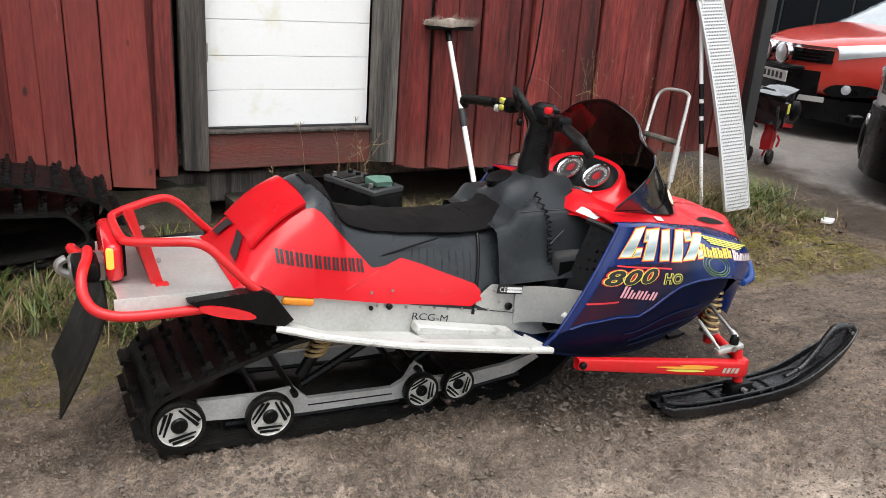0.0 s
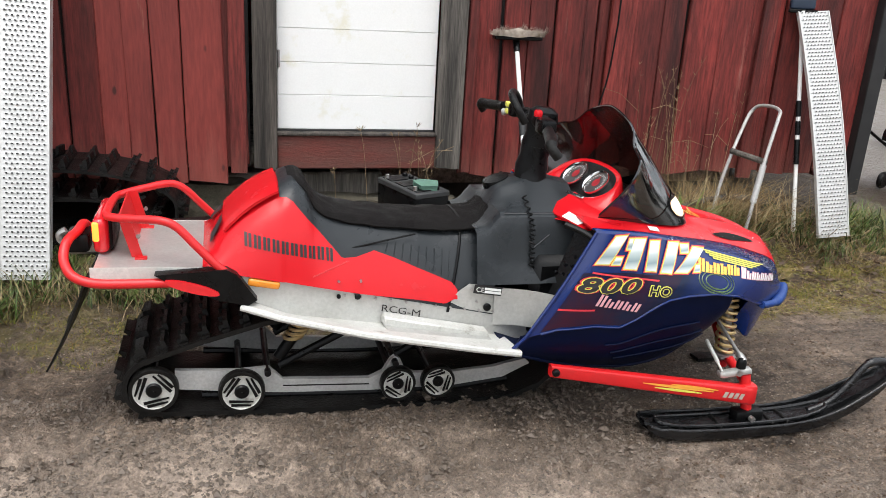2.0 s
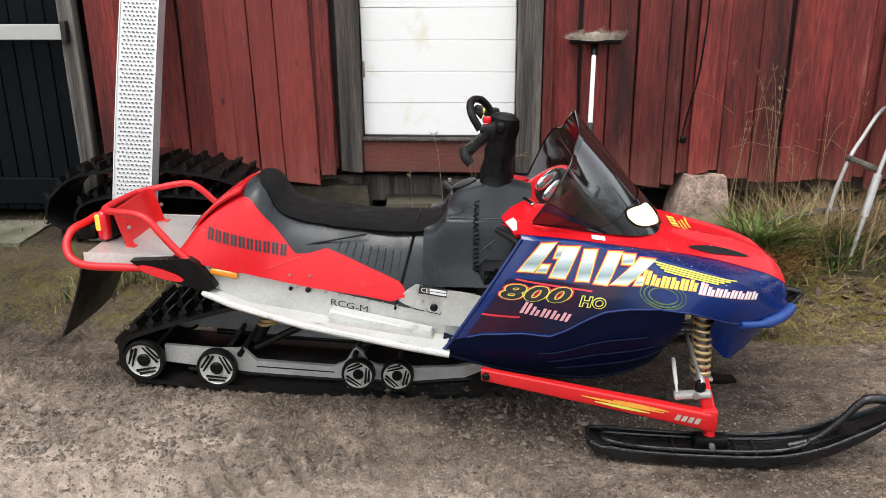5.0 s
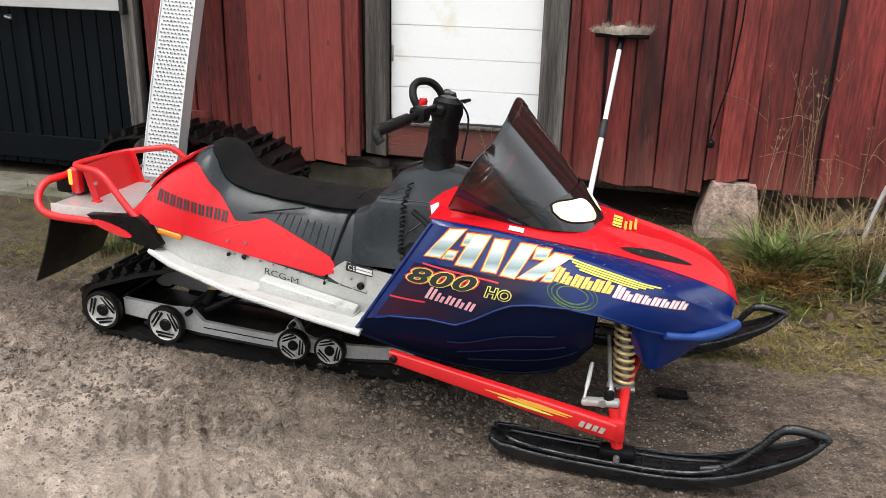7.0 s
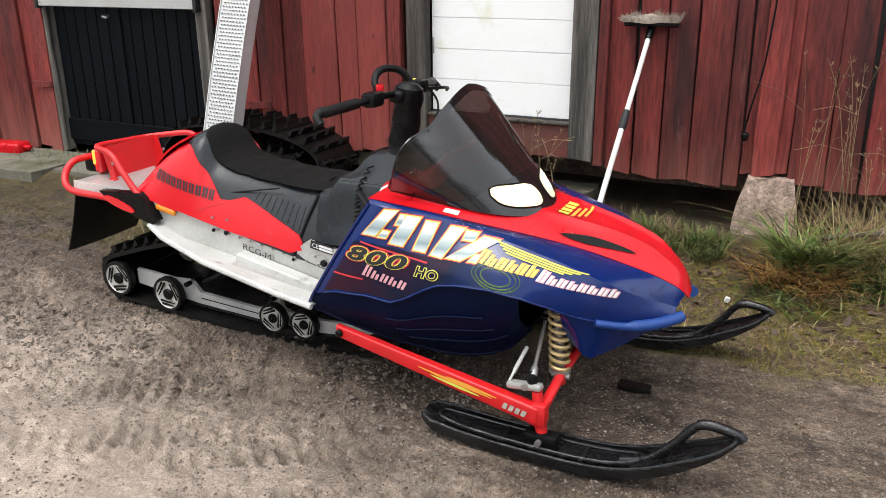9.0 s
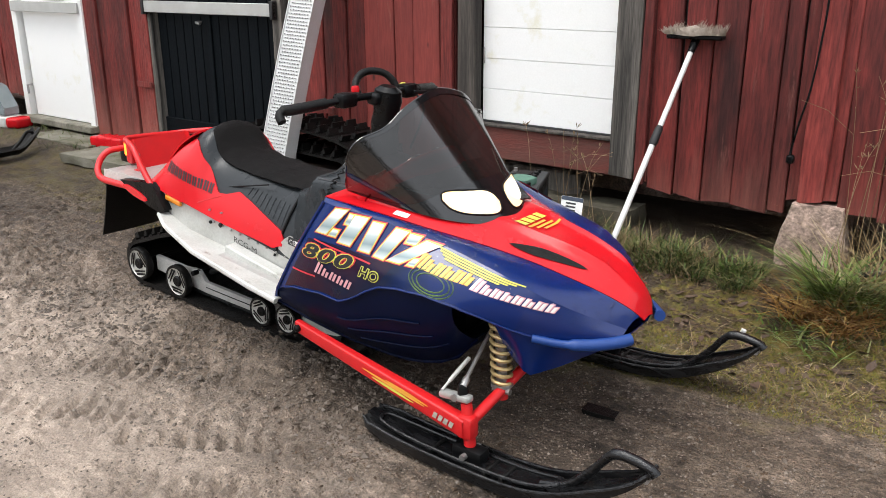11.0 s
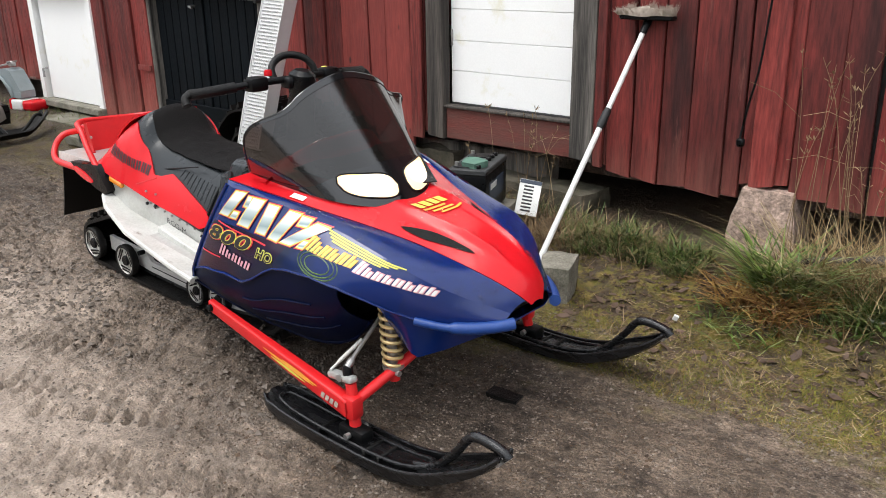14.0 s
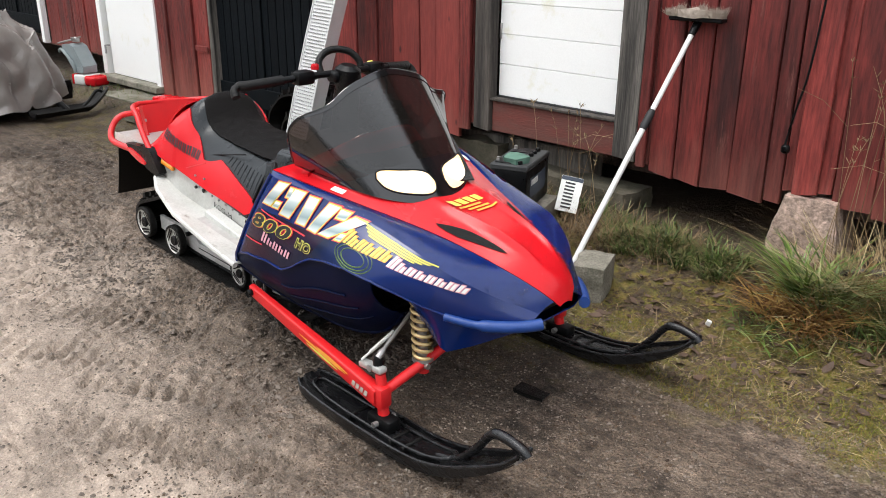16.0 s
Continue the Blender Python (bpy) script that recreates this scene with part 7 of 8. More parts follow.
# rain drops on the bodywork
def drops(label, seed, count, place, size):
    """Low beads of water; place gives a point and two nearby ones on the surface."""
    rnd = random.Random(seed)
    verts, faces = [], []
    for _ in range(count):
        u, v = rnd.random(), rnd.random()
        p, a, b = Vector(place(u, v)), Vector(place(min(u + 0.01, 1.01), v)), Vector(place(u, v + 0.02))
        e1 = (a - p).normalized()
        up = e1.cross(b - p).normalized()
        if up.z < 0:
            up = -up
        e2 = up.cross(e1)
        r = rnd.uniform(*size) * (1 + rnd.random() ** 5)
        o = len(verts)
        for ring, lift in ((1.0, 0.0), (0.7, 0.42)):
            verts += [p + (e1 * math.cos(q) + e2 * math.sin(q)) * r * ring + up * (r * lift + 0.0006) for q in [k * math.pi / 3 for k in range(6)]]
        verts.append(p + up * (r * 0.6 + 0.0006))
        for k in range(6):
            m = (k + 1) % 6
            faces += [(o + k, o + m, o + 6 + m, o + 6 + k), (o + 6 + k, o + 6 + m, o + 12)]
    part("rain_drop", mesh(verts, faces, WATER, 90), sled, label)["kind"] = "stuff"


def shoulder_spot(u, v):
    x = 0.45 + 0.62 * u
    a = Vector((x, -eased(SHOULDER_Y, x), eased(SHOULDER_Z, x)))
    b = Vector((x, -eased(HOOD_Y, x), eased(HOOD_Z, x) - 0.002))
    return a.lerp(b, 0.04 + 0.9 * v) + Vector((0, 0, 0.006 * math.sin(math.pi * v)))


drops("rain drops on the blue shoulder", 1, 620, shoulder_spot, (0.0016, 0.0040))
drops("rain drops on the red hood", 2, 700, lambda u, v: hood(0.62 + 0.48 * u, -0.95 + 1.9 * v, 0.006), (0.0014, 0.0030))
drops("rain drops on the blue side panel", 3, 350, lambda u, v: flank(0.35 + 0.6 * u, 0.62 + 0.36 * v, -1, 0.001), (0.001, 0.002))


# ---- parked vehicles and clutter beyond the barn ----
def car(at, paint, label, spots):
    """A parked car, nose at x = 0, body towards -x."""
    c = thing("car", label, "car", at)
    prof = [(0.0, 0.46, 0.90, 0.28), (-0.08, 0.44, 0.94, 0.42), (-0.26, 0.42, 0.98, 0.60), (-0.45, 0.42, 1.02, 0.73), (-0.82, 0.42, 1.07, 0.87), (-1.2, 0.42, 1.12, 0.925), (-1.6, 0.42, 1.16, 0.935), (-2.2, 0.42, 1.16, 0.93), (-3.4, 0.42, 1.15, 0.92), (-4.1, 0.43, 1.12, 0.88), (-4.35, 0.46, 1.0, 0.80)]
    front = lambda y: along([(0.0, 0.015), (0.28, 0.0), (0.42, -0.08), (0.60, -0.26), (0.73, -0.45), (0.87, -0.82)], abs(y))

    def wrap(name, half, z0, z1, out, mat, deep=0.03, label="", n=20):
        """A strip bent round the nose."""
        part(name, sheet(lambda u, v: (front((2 * u - 1) * half) + out, (2 * u - 1) * half, z0 + (z1 - z0) * v), n, 4, mat, deep), c, label)


    def body(u, v):
        k = u * (len(prof) - 1)
        i = min(int(k), len(prof) - 2)
        a, b = prof[i], prof[i + 1]
        x, lo, hi, w = (a[j] + (b[j] - a[j]) * (k - i) for j in range(4))
        an = 2 * math.pi * v
        cs, sn = math.cos(an), math.sin(an)
        return (x, w * math.copysign(abs(cs) ** 0.35, cs), (lo + hi) / 2 + (hi - lo) / 2 * math.copysign(abs(sn) ** 0.45, sn))

    part("body", sheet(body, 45, 48, paint), c)
    part("nose_cap", sheet(lambda u, v: (0.0, *(Vector(body(0, u))[1:])) if v == 1 else (0.02 * (1 - v), Vector(body(0, u)).y * v, 0.48 + (Vector(body(0, u)).z - 0.48) * v), 48, 2, paint), c)
    cabin = [(-1.15, 1.08, 0.80), (-1.95, 1.60, 0.64), (-2.5, 1.68, 0.62), (-3.6, 1.64, 0.60), (-4.2, 1.14, 0.74)]

    def glasshouse(u, v):
        k = u * 4
        i = min(int(k), 3)
        a, b = cabin[i], cabin[i + 1]
        x, hi, w = (a[j] + (b[j] - a[j]) * (k - i) for j in range(3))
        an = math.pi * v
        cs, sn = math.cos(an), math.sin(an)
        base = 0.86
        return (x, (base + (w - base) * abs(sn) ** 0.8) * math.copysign(abs(cs) ** 0.4, cs), 1.02 + (hi - 1.02) * abs(sn) ** 0.5)

    part("glasshouse", sheet(glasshouse, 24, 24, CAR_GLASS), c, "pale reflecting car glass")
    part("roof", sheet(lambda u, v: (-2.05 - 1.6 * u, (v - 0.5) * 1.16, 1.66 + 0.03 * math.sin(math.pi * u)), 6, 6, paint, -0.03), c)
    wrap("grille", 0.56, 0.76, 0.885, 0.02, BLACK_PLASTIC)
    for k in range(3):
        wrap("grille_slat", 0.52, 0.782 + 0.034 * k, 0.794 + 0.034 * k, 0.032, BLACK_GLOSS, 0.01)
    wrap("grille_bar", 0.58, 0.890, 0.920, 0.03, CHROME, 0.02)
    wrap("lower_grille", 0.50, 0.44, 0.68, 0.022, BLACK_PLASTIC)
    wrap("bumper_lip", 0.56, 0.385, 0.435, 0.03, BAR_GREY, 0.02)
    part("skirt", box(3.5, 1.74, 0.24, BLACK_PLASTIC, 0.08, (-2.44, 0, 0.33), 3), c, "black lower skirt")
    wrap("under_bumper", 0.85, 0.20, 0.42, -0.03, BLACK_PLASTIC)
    part("underbody", box(3.6, 1.5, 0.12, BLACK_PLASTIC, 0.02, (-2.2, 0, 0.24)), c)
    part("plate", box(0.012, 0.5, 0.11, WHITE_INK, 0.004, (0.055, 0, 0.59)), c)
    for k in range(6):
        part("plate_bar", box(0.004, 0.035, 0.06, BLACK_INK, 0, (0.0635, -0.17 + 0.068 * k, 0.59)), c)
    for s in (-1, 1):
        def lens(u, v):
            an = 0.12 + 0.10 * u + (0.62 - 0.16 * u) * v
            p = Vector(body(0.19 + 0.21 * u, (an if s > 0 else math.pi - an) / (2 * math.pi)))
            out = 0.012 + 0.012 * math.sin(math.pi * v)
            return (p.x + out * 0.6, p.y + s * out, p.z)
        part("headlamp", sheet(lens, 14, 8, LAMP_GLASS), c, "clear wrap-round headlamp")
        part("fog_lamp", sheet(lambda u, v: (front(0.53 + 0.28 * u) + 0.016, s * (0.53 + 0.28 * u + 0.012), 0.535 + (v - 0.5) * 0.12 * (1 - (2 * u - 1) ** 4) - 0.03 * (1 - u)), 12, 4, BLACK_PLASTIC, 0.01), c, "black fog lamp opening")
        part("fog_glass", turned([(0.048, 0.0), (0.044, 0.02), (0.001, 0.026)], LAMP_GLASS, 18, "X"), c, at=pose(front(0.66) + 0.02, s * 0.675, 0.53, 0, 0, s * 48))
        for x in (-0.95, -3.45):
            w = part("wheel", turned([(0.20, -0.11), (0.31, -0.11), (0.335, -0.08), (0.335, 0.08), (0.31, 0.11), (0.20, 0.11)], RUBBER, 32, "Y", 35, False), c, at=pose(x, s * 0.80, 0.335))
            part("rim", turned([(0.001, s * 0.06), (0.12, s * 0.07), (0.19, s * 0.09), (0.21, s * 0.10)], ALUMINIUM, 28, "Y"), w)
    if not spots:
        wrap("bumper", 0.87, 0.16, 0.66, 0.05, BLACK_PLASTIC, 0.05, "black plastic bumper", 30)
    if spots:
        for y in (-0.27, 0.0, 0.27):
            sp = part("spot_lamp", turned([(0.03, -0.09), (0.075, -0.06), (0.098, 0.0), (0.10, 0.02), (0.09, 0.024)], CHROME, 24, "X"), c, "round chrome spot lamp", at=pose(0.16, y, 0.83))
            part("lens", turned([(0.092, 0.018), (0.06, 0.034), (0.001, 0.038)], LAMP_GLASS, 24, "X"), sp)
        part("lamp_bar", tube([(0.06, -0.5, 0.71), (0.14, -0.45, 0.71), (0.14, 0.45, 0.71), (0.06, 0.5, 0.71)], 0.02, BLACK_PLASTIC, 8), c)
    return c


car(pose(7.03, 6.26, 0, 0, 0, 168), CAR_RED, "orange-red car with round spot lamps parked on the yard", True)
car(pose(5.64, 3.55, 0, 0, 0, 186), CAR_WHITE, "pale car with clear headlamps parked on the yard", False)

ti = thing("garden_tiller", "black and red garden tiller standing at the barn corner", "tiller", pose(5.78, 5.10, 0.0, 0, 0, 25))
part("engine", uneven_block(0.36, 0.30, 0.20, 41, 0.04, BLACK_GLOSS, 7), ti, "glossy black engine", at=pose(0, 0, 0.44, 8, 6, 0))
part("shroud", uneven_block(0.34, 0.26, 0.09, 42, 0.03, BLACK_GLOSS, 6), ti, at=pose(0.02, 0, 0.57, 4, -8, 0))
part("starter", turned([(0.09, 0), (0.09, 0.03), (0.06, 0.05), (0.001, 0.055)], BLACK_PLASTIC, 20, "Y"), ti, at=pose(0.02, -0.16, 0.46, 0, 0, 180))
part("air_filter", uneven_block(0.10, 0.12, 0.12, 45, 0.015, BAR_GREY, 5), ti, at=pose(0.20, -0.06, 0.42))
part("gearbox", uneven_block(0.11, 0.08, 0.26, 43, 0.03, RED_TUBE, 6), ti, "red gearbox", at=pose(0.05, 0, 0.22, 0, 14, 0))
part("tine_guard", uneven_block(0.26, 0.3, 0.03, 44, 0.01, RED_TUBE, 4), ti, at=pose(0.02, 0, 0.33, 0, 8, 0))
part("badge", box(0.06, 0.004, 0.08, YELLOW_INK, 0.001, (-0.13, -0.165, 0.49)), ti, "yellow label")
for s in (-1, 1):
    part("wheel", turned([(0.04, -0.02), (0.06, -0.02), (0.07, 0), (0.06, 0.02), (0.04, 0.02)], RUBBER, 18, "Y"), ti, at=pose(-0.16, s * 0.09, 0.07))
    part("handle", tube(smooth_path([(-0.1, s * 0.08, 0.3), (-0.32, s * 0.14, 0.42), (-0.55, s * 0.2, 0.55)], 4), 0.012, BLACK_PLASTIC, 8), ti)
for k in range(4):
    a = radians(45 + 90 * k)
    part("tine", tube([(0.10, -0.06 + 0.04 * k, 0.12), (0.10 + 0.07 * math.cos(a), -0.06 + 0.04 * k, 0.12 + 0.07 * math.sin(a)), (0.10 + 0.10 * math.cos(a + 0.5), -0.04 + 0.04 * k, 0.12 + 0.10 * math.sin(a + 0.5))], 0.010, RED_TUBE, 6), ti)

shed = thing("outbuilding", "dark boarded outbuilding behind the parked car", "building", pose(12.0, 12.5, 0, 0, 0, -35))
part("wall", box(13.0, 4.0, 4.2, BLACK_TRIM, 0.02, (0, 2.0, 2.1)), shed)
for k in range(20):
    part("plank", box(0.6, 0.03, 4.1, DOOR_DARK, 0.01, (-6.1 + 0.64 * k, -0.012, 2.1)), shed)
part("trim", box(0.16, 0.05, 4.2, DOOR_WHITE, 0.01, (0.4, -0.04, 2.1)), shed, "white vertical trim")
part("roof", box(13.6, 4.8, 0.2, ROOF, 0.02, (0, 2.0, 4.3)), shed)


def covered_sled():
    c = thing("covered_snowmobile", "snowmobile under a creased grey-brown tarpaulin", "tarpaulin", pose(-3.95, 2.22, 0, 0, 0, 6))

    def cloth(u, v):
        a, r = 2 * math.pi * u, 1 - (1 - v) ** 2.2
        x, y = 0.80 * r * math.copysign(abs(math.cos(a)) ** 0.7, math.cos(a)), 1.16 * r * math.copysign(abs(math.sin(a)) ** 0.7, math.sin(a))
        h = (0.70 + 0.06 * math.exp(-((y - 0.1) / 0.5) ** 2)) * (1 - r ** 9) + 0.10
        low = r ** 3
        hang = 0.5 + 0.5 * math.sin(11 * a + 3 * noise.noise(Vector((x * 1.5, y * 1.5, 0))))
        fold = 0.15 * (hang ** 2 - 0.4) * low + 0.03 * noise.noise(Vector((x * 3, y * 2.5, 1)))
        ridge = 1 - abs(noise.noise(Vector((x * 2.6 + y, y * 2.2 - h, h * 2.0)))) * 2.2
        crease = 0.10 * max(0, ridge) ** 3 + 0.03 * abs(noise.noise(Vector((x * 9, y * 8, 3))))
        fold += 0.11 * (abs(noise.noise(Vector((x * 3 + h * 2, y * 3, h * 3)))) - 0.2)
        return (x * (1 + fold), y * (1 + 0.5 * fold), max(0.10, h + fold * 0.4 + crease * (1 - 0.5 * low)))

    part("tarpaulin", sheet(cloth, 180, 56, TARP, 0.004, 40), c)
    for s in (-1, 1):
        part("ski", sheet(lambda u, v: (s * 0.80 + (v - 0.5) * 0.17 * (1 - 0.4 * u ** 4), 0.62 + 0.68 * u, 0.04 + 0.13 * max(0, u - 0.70) ** 1.4 / 0.17 + 0.05 * abs(2 * v - 1) ** 3), 20, 6, RUBBER, 0.02), c, "black plastic ski")
        part("ski_loop", tube(smooth_path([(s * 0.80, 1.05, 0.07), (s * 0.80, 1.14, 0.14), (s * 0.80, 1.20, 0.20), (s * 0.80, 1.25, 0.20), (s * 0.80, 1.28, 0.15)], 4), 0.013, RUBBER, 8), c)
        part("ski_leg", tube([(s * 0.78, 0.95, 0.05), (s * 0.45, 0.85, 0.3)], 0.03, BLACK_PLASTIC, 8), c)
    part("nose", uneven_block(0.62, 0.5, 0.16, 6, 0.03, BLACK_PLASTIC, 7), c, "dark nose under the tarpaulin", at=pose(0, 0.98, 0.16))
    part("front_bar", tube([(-0.3, 1.0, 0.13), (0.36, 1.0, 0.13)], 0.018, STEEL, 8), c)


covered_sled()
gr = thing("outboard_stand", "blue-grey metal machine with a red and white foot by the barn", "machine", pose(-4.52, 3.90, 0.075, 0, 0, 14) @ Matrix.Scale(0.62, 4))
part("cover", mesh(*prism_data([(-0.22, 0.62), (-0.04, 0.64), (0.06, 0.60), (0.24, 0.30), (0.22, 0.18), (-0.02, 0.24), (-0.20, 0.50)], -0.13, 0.13), GREY_PAINT, 30), gr, "blue-grey sheet metal cover")
part("front_plate", box(0.20, 0.27, 0.10, GREY_PAINT, 0.01, (0.14, 0, 0.24)), gr)
part("side_arm", tube(smooth_path([(-0.34, -0.10, 0.50), (-0.20, -0.15, 0.54), (0.02, -0.15, 0.34), (0.06, -0.15, 0.20)], 4), 0.025, GREY_PAINT, 8), gr)
part("handle", tube(smooth_path([(-0.42, -0.05, 0.62), (-0.25, -0.05, 0.66), (-0.05, -0.05, 0.70)], 4), 0.014, STEEL, 8), gr)
part("clamp", box(0.10, 0.08, 0.08, STEEL, 0.01, (-0.02, 0, 0.70)), gr)
part("clamp_screw", tube([(-0.02, -0.09, 0.73), (-0.02, 0.09, 0.73)], 0.012, STEEL, 8), gr)
part("foot", box(0.26, 0.34, 0.17, WHITE_INK, 0.03, (0.14, 0, 0.085), 3), gr, "white upper half of the foot")
part("foot_end", box(0.26, 0.32, 0.16, RED_PAINT, 0.05, (0.36, 0, 0.08), 4), gr, "red end of the foot")
part("foot_edge", box(0.05, 0.345, 0.175, RED_PAINT, 0.015, (0.00, 0, 0.088), 2), gr)

# ---- grass, stems, crumbs ----
def blade(rnd, base, length, lean, width, bend):
    """One curved blade of five points."""
    a = rnd.uniform(0, 2 * math.pi)
    d, w = Vector((math.cos(a), math.sin(a), 0)), Vector((-math.sin(a), math.cos(a), 0)) * width / 2
    p = [base + Vector((0, 0, length * t * (1 - 0.45 * bend * t))) + d * (lean * length * t + bend * length * 0.7 * t * t) for t in (0, 0.4, 0.75, 1)]
    return [p[0] - w, p[0] + w, p[1] - w * 0.9, p[1] + w * 0.9, p[2] - w * 0.6, p[2] + w * 0.6, p[3]], [(0, 1, 3, 2), (2, 3, 5, 4), (4, 5, 6)]


def scatter(name, label, mat, seed, count, place, length, lean, width, bend, category="grass"):
    rnd = random.Random(seed)
    verts, faces = [], []
    for _ in range(count):
        x, y = place(rnd)
        v, f = blade(rnd, Vector((x, y, ground_z(x, y) - 0.004)), rnd.uniform(*length), rnd.uniform(*lean), rnd.uniform(*width), rnd.uniform(*bend))
        o = len(verts)
        verts += v
        faces += [tuple(i + o for i in q) for q in f]
    me = bpy.data.meshes.new(name)
    me.from_pydata([tuple(v) for v in verts], [], faces)
    me.materials.append(mat)
    return thing(name, label, category, kind="stuff", me=me)


def clumped(x0, x1, y0, y1, cut, sc=2.2):
    def place(rnd):
        while True:
            x, y = rnd.uniform(x0, x1), rnd.uniform(y0, y1)
            if noise.noise(Vector((x * sc, y * sc, 7))) + 0.25 * rnd.random() > cut:
                return x, y
    return place


def mossy(cut, sc):
    """Yard edge by the bank, but for the bare hollow before the stone."""
    inner = clumped(1.65, 4.5, 2.80, 3.70, cut, sc)

    def place(rnd):
        while True:
            x, y = inner(rnd)
            bare = step(3.22, 3.36, y) * step(1.9, 2.1, x) * (1 - step(2.75, 2.95, x))
            if rnd.random() > 0.85 * bare:
                return x, y
    return place


def tufts(points, spread_):
    def place(rnd):
        x, y = rnd.choice(points)
        return x + rnd.gauss(0, spread_), y + rnd.gauss(0, spread_)
    return place


GRASS_LONG = blades("bright_long_grass", [(0.04, 0.07, 0.015), (0.12, 0.21, 0.035), (0.24, 0.35, 0.08), (0.48, 0.50, 0.22)], 0.35, 0.4)
RUST = blades("rust_brown_dead_grass", [(0.16, 0.07, 0.025), (0.36, 0.19, 0.055), (0.52, 0.36, 0.12)], 0.75, 0.2)
rt = random.Random(77)
bank_tufts = [(rt.uniform(1.8, 2.5), rt.uniform(3.72, 3.94)) for _ in range(14)] + [(rt.uniform(3.0, 4.7), rt.uniform(3.5, 4.0)) for _ in range(40)]
scatter("moss", "yellow-green moss and short grass on the yard edge", MOSS, 1, 75000, mossy(0.0, 7.0), (0.004, 0.014), (0, 1.4), (0.0016, 0.0036), (0.1, 0.9), "moss")
scatter("moss", "bright short grass blades in the moss", MOSS, 21, 8000, mossy(0.22, 5.0), (0.012, 0.035), (0.2, 1.4), (0.0015, 0.003), (0.2, 1.0), "moss")
scatter("moss", "short moss and grass behind the snowmobile", MOSS, 31, 9000, clumped(-1.0, 0.9, 2.7, 3.5, 0.12, 3.2), (0.004, 0.02), (0, 1.2), (0.002, 0.0045), (0.1, 0.9), "moss")
scatter("twigs", "thin pale twigs and straws lying on the bank", STRAW, 22, 620, clumped(1.9, 4.7, 2.95, 3.9, -0.3), (0.008, 0.018), (4.0, 9.0), (0.002, 0.004), (0.0, 0.3), "twigs")
scatter("grass", "green grass tufts on the bank by the barn", GRASS, 2, 1800, tufts(bank_tufts, 0.03), (0.04, 0.12), (0, 0.5), (0.003, 0.006), (0.3, 1.0))
scatter("dry_grass", "matted dry grass on the bank by the barn", STALK, 3, 1300, tufts(bank_tufts, 0.09), (0.05, 0.13), (0.3, 1.0), (0.003, 0.006), (0.4, 1.1))
scatter("dry_grass", "short dry grass in the moss", STALK, 4, 1300, clumped(1.6, 4.9, 2.9, 3.7, 0.12), (0.02, 0.07), (0.4, 1.4), (0.0015, 0.003), (0.3, 1.1))
scatter("dry_grass", "bleached straw and leaf bits lying on the moss", STRAW, 23, 2600, clumped(2.45, 4.4, 2.85, 3.62, 0.05, 3.5), (0.006, 0.02), (1.5, 5.0), (0.002, 0.005), (0.0, 0.6))
scatter("grass", "long green grass tuft arching in front of the stone", GRASS_LONG, 5, 330, tufts([(2.87, 3.73), (2.92, 3.70), (2.98, 3.69), (3.03, 3.73)], 0.025), (0.15, 0.33), (0.05, 0.8), (0.007, 0.015), (0.45, 1.0))
scatter("dry_grass", "rust-brown dead grass under the long green tuft", RUST, 14, 300, tufts([(2.80, 3.62), (2.86, 3.57), (2.94, 3.58), (3.0, 3.55)], 0.04), (0.08, 0.20), (0.4, 1.3), (0.005, 0.010), (0.5, 1.2))
scatter("grass", "low leafy weeds beside the fallen branch", GRASS_LONG, 15, 420, tufts([(3.20, 3.70), (3.27, 3.74), (3.34, 3.69)], 0.05), (0.04, 0.12), (0.2, 1.0), (0.010, 0.018), (0.5, 1.2))
scatter("grass", "matted green grass under the broom and boards", GRASS, 16, 1700, clumped(1.85, 2.66, 3.68, 3.9, 0.14, 7.0), (0.04, 0.12), (0.1, 0.7), (0.003, 0.008), (0.4, 1.0))
scatter("dry_grass", "matted dead grass under the broom and boards", STALK, 17, 450, clumped(1.6, 2.6, 3.66, 3.9, 0.10, 6.0), (0.05, 0.15), (0.2, 1.0), (0.002, 0.005), (0.4, 1.3))
scatter("dry_grass", "bleached arching stalks over the bank", STRAW, 18, 520, tufts([(3.05, 3.80), (3.3, 3.86), (3.55, 3.82), (3.8, 3.8)], 0.12), (0.2, 0.42), (0.2, 0.9), (0.002, 0.0045), (0.5, 1.1))
scatter("grass", "yellowed blades at the foot of the long green tuft", GRASS_LONG, 13, 110, tufts([(2.78, 3.50), (2.84, 3.46), (2.92, 3.43)], 0.06), (0.04, 0.10), (0.5, 1.3), (0.004, 0.008), (0.6, 1.2))
scatter("dry_grass", "dry bent stalks beside the stone", STRAW, 6, 520, tufts([(3.1, 3.85), (3.25, 3.8), (3.45, 3.85), (3.35, 3.95)], 0.10), (0.25, 0.5), (0.3, 1.0), (0.002, 0.0045), (0.4, 1.0))
scatter("grass", "green grass beside the hand truck", GRASS, 7, 1000, tufts([(3.3, 3.72), (3.5, 3.85), (3.8, 3.75), (4.15, 3.7), (4.35, 3.8)], 0.08), (0.08, 0.24), (0.1, 0.7), (0.004, 0.008), (0.4, 1.0))
left_tufts = [(rt.uniform(-0.55, 0.55), rt.uniform(3.15, 3.66)) for _ in range(26)]
scatter("grass", "green grass in front of the rolled track", GRASS, 8, 1700, tufts(left_tufts, 0.045), (0.05, 0.17), (0.1, 0.8), (0.004, 0.008), (0.3, 0.9))
scatter("dry_grass", "dry grass in front of the rolled track", STALK, 9, 1100, tufts(left_tufts, 0.09), (0.05, 0.2), (0.1, 0.8), (0.002, 0.004), (0.3, 1.0))
